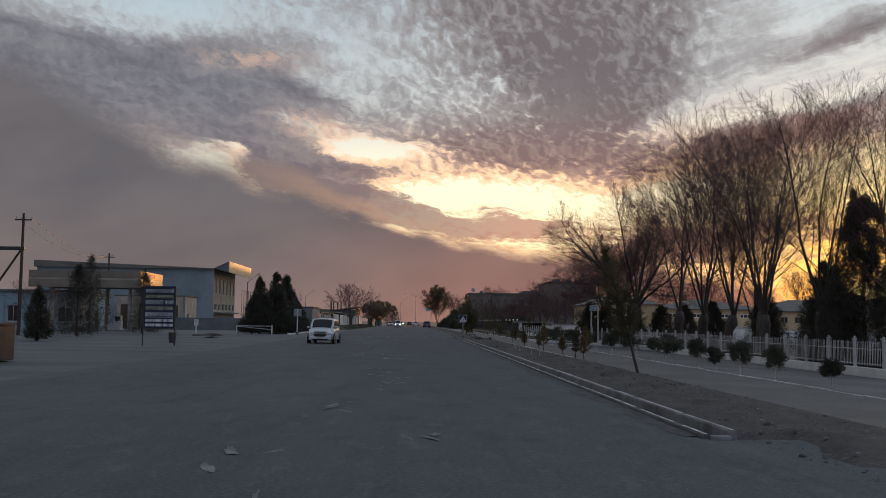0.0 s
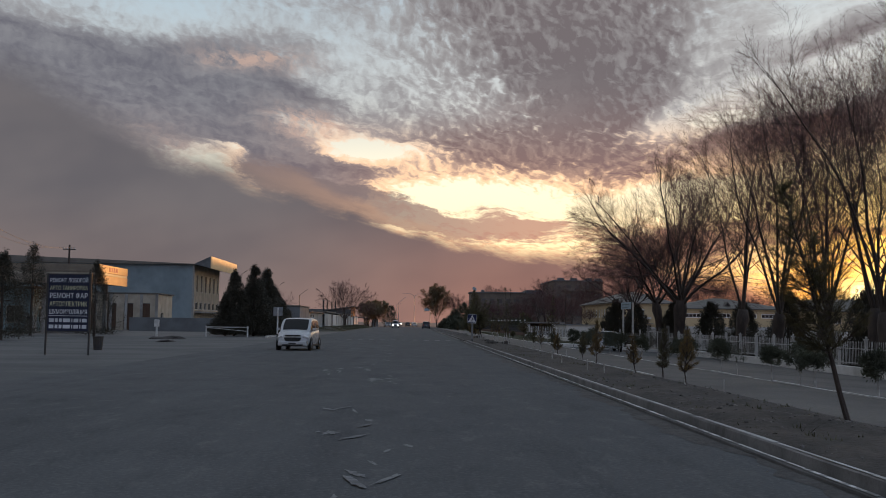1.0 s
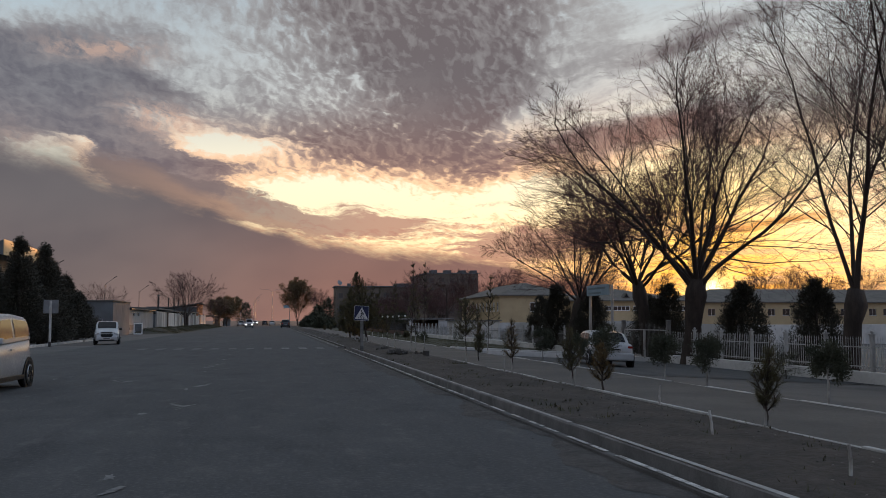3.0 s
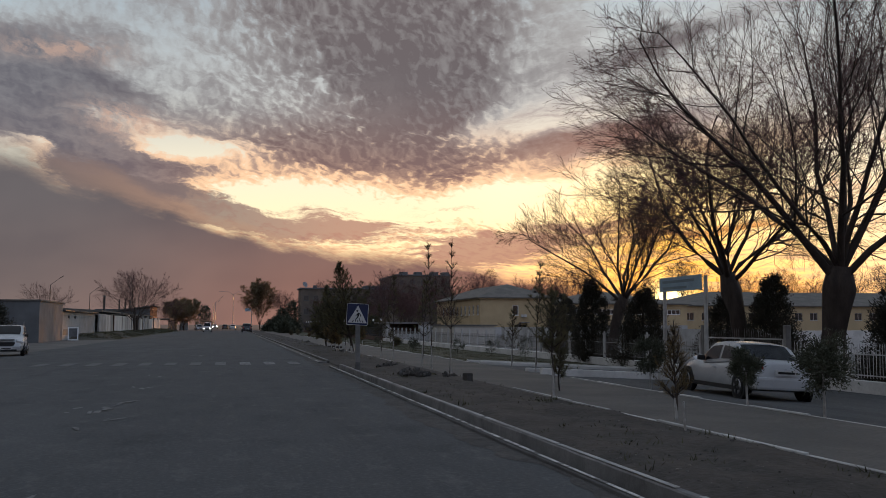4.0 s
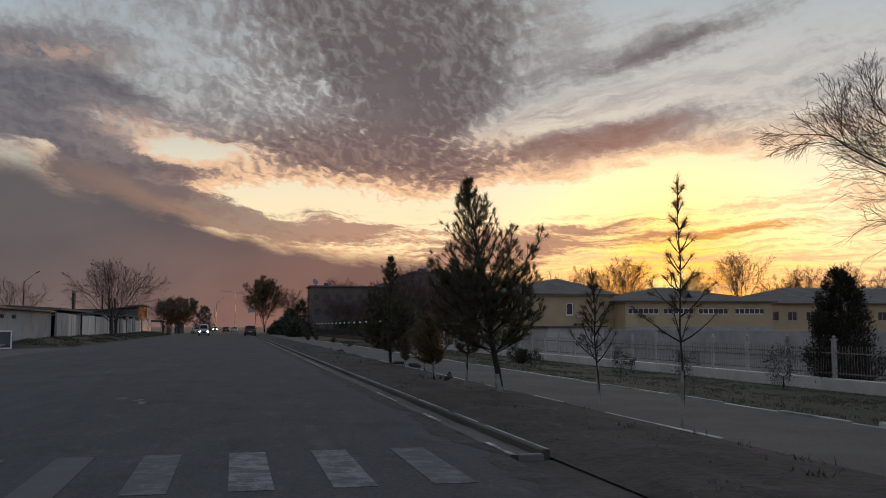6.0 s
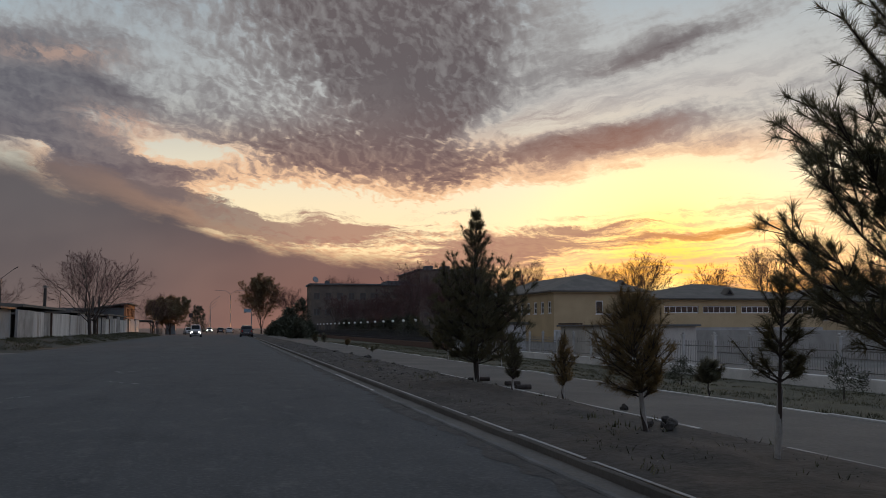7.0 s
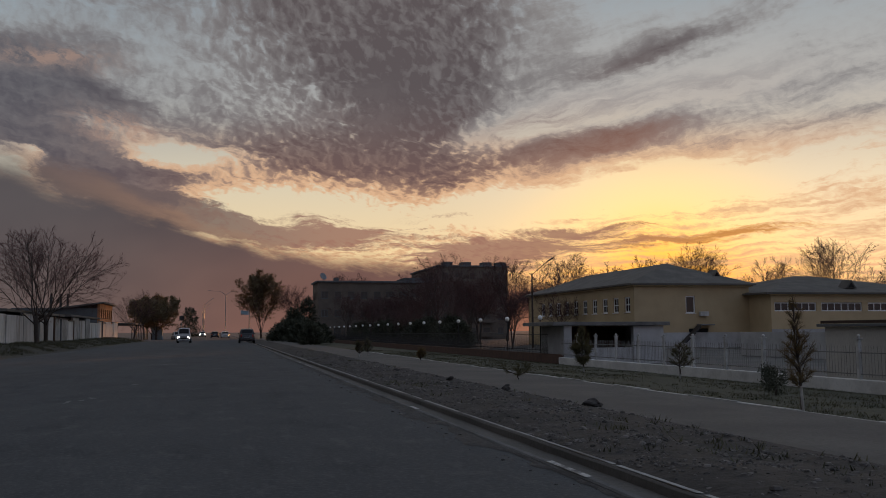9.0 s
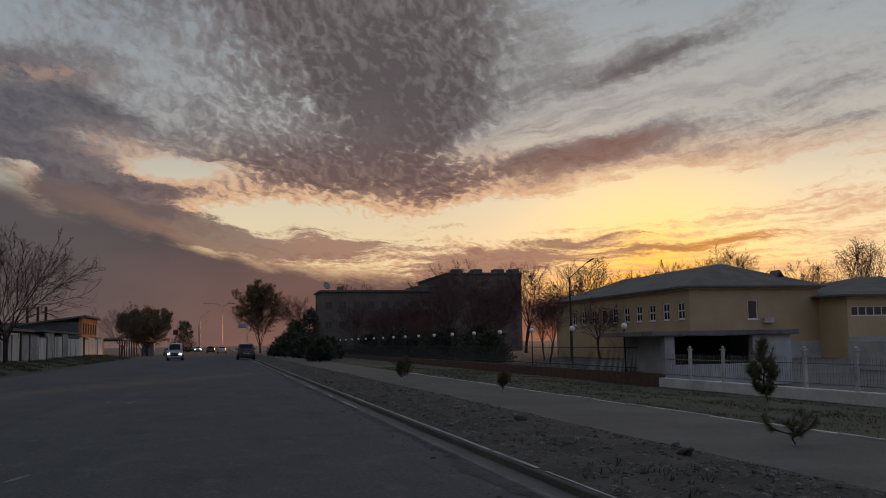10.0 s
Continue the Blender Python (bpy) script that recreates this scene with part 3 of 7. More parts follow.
def prism(profile, length, axis="y", bevel=0.0):
    """A profile of (across, up) points drawn out along y (or x)."""
    bm = bmesh.new()
    vs = [bm.verts.new((a, 0, b) if axis == "y" else (0, a, b)) for a, b in profile]
    f = bm.faces.new(vs)
    r = bmesh.ops.extrude_face_region(bm, geom=[f])
    d = Vector((0, length, 0)) if axis == "y" else Vector((length, 0, 0))
    bmesh.ops.translate(bm, verts=[v for v in r["geom"] if isinstance(v, bmesh.types.BMVert)], vec=d)
    bmesh.ops.recalc_face_normals(bm, faces=bm.faces)
    if bevel:
        bmesh.ops.bevel(bm, geom=bm.edges[:], offset=bevel, segments=2, affect="EDGES")
    return bm


def tube(points, radii, n=6, verts=None, faces=None):
    """Adds a tapering tube along points to (verts, faces)."""
    verts = [] if verts is None else verts
    faces = [] if faces is None else faces
    base = len(verts)
    k = len(points)
    for i, p in enumerate(points):
        d = (points[min(i + 1, k - 1)] - points[max(i - 1, 0)]).normalized()
        u = d.orthogonal().normalized()
        v = d.cross(u)
        for j in range(n):
            a = 2 * math.pi * j / n
            verts.append(p + (u * math.cos(a) + v * math.sin(a)) * radii[i])
    for i in range(k - 1):
        for j in range(n):
            a, b = base + i * n + j, base + i * n + (j + 1) % n
            faces.append((a, b, b + n, a + n))
    faces.append(tuple(base + (k - 1) * n + j for j in range(n)))
    return verts, faces


def gz(x):
    """The ground falls away gently to the right of the road."""
    return 0.0 if x < 5.5 else -0.03 * (x - 5.5) if x < 10.3 else -0.144 - 0.053 * min(x - 10.3, 9.6)


# ---- ground, road, channel, path ----
def strip(name, xs, y0, y1, material, label, category, steps=1, kind="structure"):
    """A long sheet along the road through (x, z) pairs."""
    v, f = [], []
    k = len(xs)
    for i in range(steps + 1):
        y = y0 + (y1 - y0) * i / steps
        v += [(x, y, z) for x, z in xs]
    for i in range(steps):
        for j in range(k - 1):
            a = i * k + j
            f.append((a, a + 1, a + 1 + k, a + k))
    return tagged(part(name, (v, f), material), label, category, kind=kind)


strip("ground", [(-3000, -0.03), (-11, -0.03), (3.66, -0.03), (3.7, -0.45), (4.14, -0.45), (4.18, -0.1), (6.9, -0.1), (7, -0.12), (10.3, -0.19), (20, -0.69), (3000, -0.69)], -600, 4200, "dust", "dusty bare ground stretching to the horizon", "ground")
strip("road", [(-10.2, -0.012), (-9.6, 0.0), (3.68, 0.0)], -300, 3000, "asphalt", "worn grey asphalt road with a darker resurfaced lane", "road", 4)
strip("forecourt", [(-60, -0.018), (-10.15, -0.018)], 8, 101, "court", "pale dusty paved forecourt beside the road", "pavement")
strip("path", [(6.9, -0.035), (10.3, -0.1)], -60, 420, "path", "grey concrete footpath along the verge", "pavement")
strip("planting_strip", [(10.4, -0.14), (19.2, -0.61)], 95.2, 420, "grass", "strip of dry grass between path and fence", "grass")
strip("planting_strip_paved", [(10.4, -0.145), (19.2, -0.615)], -60, 70, "dust", "trodden earth strip with young shrubs", "ground")
strip("parking_apron", [(10.4, -0.135), (19.8, -0.63)], 70.05, 95.0, "asphalt", "asphalt apron before the gate", "pavement")


def verge():
    """Uneven earth between channel and path."""
    xs = [4.165 + 0.185 * i for i in range(15)] + [6.97]
    ys = [2 + 0.45 * i for i in range(620)]
    v, f = [], []
    for y in ys:
        for i, x in enumerate(xs):
            e = min(1.0, i / 2, (len(xs) - 1 - i) / 2)
            h = noise.fractal(Vector((x * 0.9, y * 0.45, 3.1)), 1.0, 2.0, 4) * 0.10 + noise.noise(Vector((x * 4, y * 4, 1))) * 0.025
            sunk = 0.14 * max(0.0, 5.0 + 0.7 * noise.noise(Vector((y * 0.7, x, 4))) - x) * min(1.0, max(0.0, 13.4 - y))
            v.append((x, y, gz(x) + e * (0.05 + h) + (0.012 if i == len(xs) - 1 else 0.0) - sunk))
    k = len(xs)
    for i in range(len(ys) - 1):
        for j in range(k - 1):
            a = i * k + j
            f.append((a, a + 1, a + 1 + k, a + k))
    ob = tagged(part("verge", (v, f), "dirt"), "uneven bare earth verge with gravel", "ground", kind="structure")
    for p in ob.data.polygons:
        p.use_smooth = True
    return ob


verge()


# drainage channel: two concrete lips, limewashed on top, with breaks for crossings
def lip(x0, x1, y0, y1, z1, seed):
    rnd = random.Random(seed)
    v, f = [], []
    n = max(2, int((y1 - y0) / 0.5))
    for i in range(n + 1):
        y = y0 + (y1 - y0) * i / n
        a, b, c = rnd.uniform(-0.005, 0.005), rnd.uniform(-0.005, 0.005), rnd.uniform(-0.008, 0.004)
        w = 0.015
        v += [(x0 + a, y, -0.44), (x0 + a, y, z1 - w + c), (x0 + a + w, y, z1 + c), (x1 + b - w, y, z1 + c), (x1 + b, y, z1 - w + c), (x1 + b, y, -0.44)]
    for i in range(n):
        for j in range(5):
            a = i * 6 + j
            f.append((a, a + 1, a + 7, a + 6))
    f.append(tuple(range(6)))
    f.append(tuple(reversed(range(n * 6, n * 6 + 6))))
    return v, f


def limed_top(x0, x1, y0, y1, z, seed, keep=0.9):
    """Thin skin of limewash on the lip, in broken lengths."""
    rnd = random.Random(seed)
    v, f = [], []
    y = y0
    while y < y1:
        e = min(y1, y + rnd.uniform(0.5, 3.2))
        a, b = x0 + rnd.uniform(0, 0.02), x1 - rnd.uniform(0, 0.02)
        i = len(v)
        if rnd.random() > keep:
            y = e
            continue
        v += [(a, y, z), (b, y + rnd.uniform(-0.05, 0.05), z), (b, e, z), (a, e + rnd.uniform(-0.05, 0.05), z)]
        f.append((i, i + 1, i + 2, i + 3))
        y = e + (rnd.uniform(0.05, 0.5) if rnd.random() < 0.55 else 0.02)
    return v, f


for k, (y0, y1) in enumerate([(12.6, 90.2), (94.6, 235.0)]):
    ch = thing("drainage_channel", pose(0, 0, 0), "filled concrete roadside channel with flaking limewashed lips", "drain", kind="structure")
    part("near_lip", lip(3.70, 3.79, y0, y1, 0.06 if k == 0 else 0.035, k), "channel", ch)
    part("far_lip", lip(4.06, 4.165, y0, y1, 0.115 if k == 0 else 0.085, k + 9), "concrete" if k == 0 else "path", ch)
    part("channel_bed", lip(3.78, 4.07, y0, y1, -0.10 if k == 0 else 0.0, k + 4), "channel" if k == 0 else "path", ch)
    part("end_wall", box(3.79, 4.06, y0 - 0.1, y0 + 0.02, -0.44, 0.05, 0.012), "concrete", ch)
    part("near_limewash", limed_top(3.706, 3.78, y0, y1, 0.067 if k == 0 else 0.042, k + 3, 0.97 if k == 0 else 0.22), "limed_worn", ch, "flaking limewash")
    part("far_limewash", limed_top(4.068 if k == 0 else 4.09, 4.158, y0, y1, 0.122 if k == 0 else 0.092, k + 5, 0.98), "limed", ch, "flaking limewash")


def channel_shift(y):
    """The channel runs a little nearer to the carriageway at its beginning."""
    return -0.14 * (1 - min(max((y - 15) / 70, 0), 1))


for ob in [o for o in bpy.data.objects if o.parent and o.parent.name.startswith("drainage_channel")]:
    for q in ob.data.vertices:
        q.co.x += channel_shift(q.co.y)


def edge_dirt():
    """Crumbled asphalt and earth lying in a ragged strip against the channel."""
    v, f = [], []
    n = 5000
    for i in range(n):
        y = 12.8 + 168.0 * i / (n - 1)
        w = (0.30 if y < 95 else 0.16) + (0.34 if y < 95 else 0.2) * noise.fractal(Vector((y * 0.35, 5.5, 0)), 1.0, 2.0, 4) + 0.16 * noise.noise(Vector((y * 2.0, 1.5, 0)))
        x1 = 3.702 + channel_shift(y)
        x0 = x1 - max(w, 0.05)
        for j in range(4):
            x = x0 + (x1 - x0) * j / 3
            v.append((x, y, 0.003 + (0, 0.012, 0.02, 0.012)[j] * (0.6 + 1.2 * abs(noise.noise(Vector((x * 5, y * 4, 0)))))))
        if i:
            a = 4 * i
            f += [(a - 4 + j, a - 3 + j, a + 1 + j, a + j) for j in range(3)]
    tagged(part("edge_dirt", (v, f), "crumb"), "ragged strip of earth and crumbled asphalt along the channel", "ground", kind="structure")


edge_dirt()
tagged(part("crossing_slab", box(3.69, 6.9, 90.25, 94.55, -0.4, -0.02, 0.03), "dirt"), "earth-covered crossing over the drainage channel", "slab", kind="structure")
tagged(part("channel_end_fill", box(3.69, 5.9, -60, 12.6, -0.44, -0.004), "asphalt"), "asphalt running over the buried channel", "pavement", kind="structure")


def kerb_run(x, y0, y1, z, w=0.12, h=0.1, seed=0, material="limed", step=2.0, label="limewashed concrete path edging"):
    rnd = random.Random(seed)
    ob = thing("path_edging", pose(0, 0, 0), label, "kerb", kind="structure")
    bm = box(-w / 2, w / 2, 0, step - 0.02, -0.2, h, 0.012)
    me = bpy.data.meshes.new("edging_stone")
    bm.to_mesh(me)
    bm.free()
    y = y0
    while y < y1:
        o = part("edging_stone", me, material, ob)
        o.location, o.rotation_euler = (x + rnd.uniform(-0.012, 0.012), y, z + rnd.uniform(-0.02, 0.012)), (rnd.uniform(-0.004, 0.004), rnd.uniform(-0.03, 0.03), rnd.uniform(-0.006, 0.006))
        y += step
    return ob


kerb_run(6.98, 43, 78, -0.09, 0.08, 0.09, 1)
kerb_run(6.98, 96, 132, -0.09, 0.08, 0.06, 2)
kerb_run(10.32, 14, 84, -0.2, 0.1, 0.12, 3)
kerb_run(10.32, 96, 190, -0.2, 0.1, 0.12, 4)
kerb_run(-13.2, 99, 126, 0.0, 0.18, 0.13, 5, label="worn pale concrete kerb before a spruce clump")


def bank_height(x, y):
    """The rough earth bank before the wall on the other side of the road."""
    u = min(max((-10.1 - x) / 3.0, 0.0), 1.0)
    e = min(1.0, max(0.0, (y - 155.0) / 6.0), max(0.0, (278.0 - y) / 6.0))
    return -0.03 + e * (u * u * (3 - 2 * u) * 0.5 + 0.16 * u * noise.fractal(Vector((x * 0.8, y * 0.35, 7.7)), 1.0, 2.0, 4) + 0.03)


def earth_bank():
    xs = [-15.2 + 0.255 * i for i in range(21)]
    ys = [154.6 + 0.6 * i for i in range(208)]
    v = [(x + (0.3 * noise.noise(Vector((y * 0.5, 0, 0))) if x > -10.5 else 0), y, bank_height(x, y) if x < -10.15 else -0.02) for y in ys for x in xs]
    f = [(i * 21 + j, i * 21 + j + 1, i * 21 + j + 22, i * 21 + j + 21) for i in range(207) for j in range(20)]
    ob = tagged(part("earth_bank", (v, f), "bank"), "rough earth bank with dead grass before the wall", "ground", kind="structure")
    ob.data.shade_smooth()


earth_bank()


# ---- plants ----
def bare_tree_data(seed, height=14.0, trunk=3.6, girth=0.34, limbs=6, spread=0.75, kids=(12, 9, 7), upward=0.10, wob=0.16, fat=1.0, last=2, even=0.45, fan=(0.42, 0.85)):
    """A leafless tree: trunk and limbs, and the finer branching, as two meshes."""
    rnd = random.Random(seed)
    wood, fine = ([], []), ([], [])

    def poly(p, d, length, steps, up, bend):
        pts = [p.copy()]
        for _ in range(steps):
            d = (d + Vector((rnd.gauss(0, bend), rnd.gauss(0, bend), rnd.gauss(0, bend * 0.6) + up))).normalized()
            p = p + d * (length / steps)
            pts.append(p.copy())
        return pts

    def turned(d, angle):
        ax = d.orthogonal()
        ax.rotate(Matrix.Rotation(rnd.uniform(0, 2 * math.pi), 3, d))
        v = d.copy()
        v.rotate(Matrix.Rotation(angle, 3, ax))
        return v

    def grow(p, d, length, r, level):
        steps = (8, 6, 3, last)[level]
        pts = poly(p, d, length, steps, upward * (0.8, 1.0, 0.9, 0.7)[level], wob * (0.42, 0.55, 0.6, 0.6)[level])
        end = r * (0.14, 0.2, 0.4, 0.5)[level]
        rad = [r + (end - r) * (i / steps) ** 0.8 for i in range(steps + 1)]
        tube(pts, [q * (1.0, 1.0 + (fat - 1) * 0.4, fat, fat)[level] for q in rad], (7, 5, 3, 3)[level], *(wood if level < 2 else fine))
        if level < 3:
            n = kids[level]
            for i in range(n):
                f = (0.16, 0.14, 0.1)[level] + (0.83, 0.86, 0.9)[level] * (i + rnd.random()) / n
                q = f * steps
                j = min(int(q), steps - 1)
                pp = pts[j].lerp(pts[j + 1], q - j)
                dd = (pts[j + 1] - pts[j]).normalized()
                ln = length * (0.17 + (0.55, 0.5, 0.42)[level] * (1 - f) ** 0.8) * rnd.uniform(0.7, 1.25)
                grow(pp, turned(dd, rnd.uniform(*(fan if level == 0 else (0.42, 0.85)))), ln, max(rad[j] * rnd.uniform(0.26, 0.44), (0.017, 0.008, 0.005)[level]), level + 1)

    lean = Vector((rnd.gauss(0, 0.09), rnd.gauss(0, 0.09), 1)).normalized()
    pts = poly(Vector((0, 0, -0.3)), lean, trunk + 0.3, 6, 0.0, 0.04)
    rad = [girth * 1.35, girth * 1.08, girth, girth * 0.95, girth * 1.0, girth * 1.16, girth * 0.9]
    tube(pts, rad, 10, *wood)
    for i, q in enumerate(wood[0]):
        k = 1 + 0.22 * noise.noise(Vector((q.x * 2.2, q.y * 2.2, q.z * 1.3 + seed)))
        wood[0][i] = Vector((q.x * k, q.y * k, q.z))
    top = pts[-1]
    for i in range(limbs):
        a = 2 * math.pi * (i + rnd.uniform(-0.25, 0.25)) / limbs
        s = spread * (0.25 + 0.95 * ((i * 0.618 + rnd.uniform(-0.1, 0.1)) % 1.0))
        d = Vector((math.cos(a) * s, math.sin(a) * s, 1)).normalized()
        grow(top - Vector((0, 0, rnd.uniform(0, 0.7))), d, (height - trunk) * rnd.uniform(0.8, 1.05) * (1 + even * (1 - d.z)), girth * rnd.uniform(0.26, 0.40), 0)
    return wood, fine


def tree_meshes(name, *a, **k):
    wood, fine = bare_tree_data(*a, **k)
    out = []
    for nm, d, mt in (("trunk", wood, "bark"), ("crown", fine, "twig")):
        me = bpy.data.meshes.new(name + "_" + nm)
        me.from_pydata(d[0], [], d[1])
        me.materials.append(M[mt])
        me.shade_smooth()
        out.append(me)
    return out


def place_tree(meshes, x, y, turn, s, label, group, lean=0.0, z=None):
    t = thing("bare_tree", pose(x, y, gz(x) if z is None else z, lean, 0, turn) @ Matrix.Diagonal((s, s, s, 1)), label, "tree", group)
    part("trunk", meshes[0], None, t)
    part("crown", meshes[1], None, t)
    return t


UPRIGHT = [tree_meshes("big_tree", 11, 17.5, 3.4, 0.34, 4, 0.24, (23, 11, 7), upward=0.025, fat=0.8, fan=(0.55, 1.0)), tree_meshes("big_tree", 23, 16.5, 3.2, 0.34, 5, 0.34, (20, 11, 7), upward=0.03, wob=0.2, fat=0.8, fan=(0.5, 0.95))]
SPREADING = [tree_meshes("big_tree", 37, 10.4, 3.9, 0.30, 8, 1.2, (15, 12, 8), upward=0.025, wob=0.27, fat=1.15), tree_meshes("big_tree", 39, 14.0, 4.1, 0.42, 10, 0.9, (16, 12, 8), upward=0.03, wob=0.25, fat=1.05, fan=(0.5, 1.0))]
for x, y, kind, k, turn, s in [(20.4, 41.0, UPRIGHT, 1, 20, 0.76), (20.6, 47.6, UPRIGHT, 0, 40, 0.86), (20.1, 54.4, UPRIGHT, 1, 100, 0.9), (20.7, 57.2, UPRIGHT, 0, 200, 0.9), (20.1, 62.2, UPRIGHT, 1, 10, 0.92), (20.5, 68.6, UPRIGHT, 1, 310, 0.95), (20.1, 73.2, UPRIGHT, 0, 150, 0.95), (19.6, 84.9, SPREADING, 1, 200, 1.0), (19.9, 90.4, SPREADING, 0, 250, 1.08), (19.8, 104.0, SPREADING, 0, 120, 0.96), (29, 79, UPRIGHT, 1, 210, 0.8)]:
    place_tree(kind[k], x, y, turn, s, "tall leafless pollarded tree with dense fine twigs behind the fence", "trees behind the fence")

MID = [tree_meshes("mid_tree", 71, 9.0, 2.2, 0.17, 7, 1.0, (9, 6, 4), upward=0.01, wob=0.28, fat=2.0, last=1)]
ROUND = [tree_meshes("round_tree", 95, 12, 3.9, 0.2, 9, 0.8, (9, 8, 5), upward=0.02, wob=0.1, fat=2.2, last=1, even=0.1), tree_meshes("round_tree", 96, 13, 4.2, 0.2, 9, 0.6, (9, 8, 5), upward=0.02, wob=0.1, fat=2.2, last=1, even=0.0), tree_meshes("round_tree", 97, 11, 3.8, 0.2, 10, 1.1, (9, 8, 5), upward=0.02, wob=0.1, fat=2.2, last=1, even=0.1)]
place_tree(MID[0], -13.5, 205.0, 30, 1.05, "bare spreading roadside tree with a dark trunk", "bare trees by the wall", z=0.35)
place_tree(MID[0], -13.6, 209.5, 160, 1.02, "bare spreading roadside tree with a dark trunk", "bare trees by the wall", z=0.35)
place_tree(MID[0], -12.8, 279.0, 250, 0.85, "small bare tree at the roadside", "bare trees by the wall", z=0)
place_tree(MID[0], -34.0, 250.0, 80, 1.05, "bare tree behind the garages", "bare trees by the wall", z=0)
place_tree(MID[0], -26.6, 67.5, 120, 0.46, "small bare tree before a pale blue building", "bare trees by the station", z=0)
far = [(14.5, 322, 1, 1.35), (31, 300, 1, 0.95), (33, 290, 1, 0.9), (37.5, 292, 1, 1.5), (39.5, 275, 0, 1.15), (47, 262, 1, 1.35), (46, 250, 0, 1.0), (52, 250, 1, 1.2), (55, 268, 0, 1.2), (29, 262, 0, 0.9), (36, 240, 0, 0.75), (41, 236, 0, 0.9), (26, 232, 0, 0.75), (31, 224, 0, 0.7),
       (79.7, 300, 0, 2.25), (88.6, 300, 0, 2.0), (95.3, 300, 1, 2.1), (104, 310, 0, 1.8), (110, 300, 1, 2.0), (122, 300, 0, 2.3), (133, 296, 0, 2.0), (142, 300, 1, 2.1), (152, 298, 0, 2.0), (162, 300, 0, 2.3), (176, 300, 1, 2.2), (188, 300, 0, 2.2), (200, 300, 0, 2.2), (53.4, 300, 0, 1.95), (65.4, 300, 1, 1.85), (60, 296, 1, 1.7), (41, 302, 1, 2.0), (29, 345, 1, 1.7), (25, 350, 1, 1.3), (36, 342, 1, 1.5),
       (23, 300, 0, 1.0), (27, 296, 0, 1.1), (34, 305, 0, 1.15), (38, 268, 0, 1.1), (43, 282, 0, 1.3), (48, 300, 1, 1.5), (22, 268, 0, 0.8), (24, 250, 0, 0.75)]
for i, (x, y, k, s) in enumerate(far):
    place_tree(ROUND[i % 3], x, y, i * 67, s * 0.66, "distant leafless tree against the evening sky", "distant bare trees")


def leaf_cloud(seed, count, size, shape, droop=0.0):
    """Many small leaf blades; shape(rnd) gives a place and an outward way."""
    rnd = random.Random(seed)
    v, f = [], []
    for _ in range(count):
        p, d = shape(rnd)
        d = (d + Vector((rnd.gauss(0, 0.5), rnd.gauss(0, 0.5), rnd.gauss(0, 0.5) - droop))).normalized()
        s = size * rnd.uniform(0.6, 1.4)
        side = d.orthogonal().normalized()
        side.rotate(Matrix.Rotation(rnd.uniform(0, 6.28), 3, d))
        i = len(v)
        v += [p - side * s * 0.22, p + d * s, p + side * s * 0.22]
        f.append((i, i + 1, i + 2))
    return v, f


def shoot(v, f, p, d, n, size, rnd, width=0.018):
    """A brush of needles round a shoot."""
    for _ in range(int(n * 1.35)):
        q = (d * rnd.uniform(0.3, 1.2) + Vector((rnd.gauss(0, 0.62), rnd.gauss(0, 0.62), rnd.gauss(0, 0.62)))).normalized()
        s = size * rnd.uniform(0.7, 1.25)
        w = q.orthogonal().normalized() * s * width
        b = p + d * rnd.uniform(-0.5, 0.3) * size
        i = len(v)
        v += [b - w, b + w, b + q * s]
        f.append((i, i + 1, i + 2))


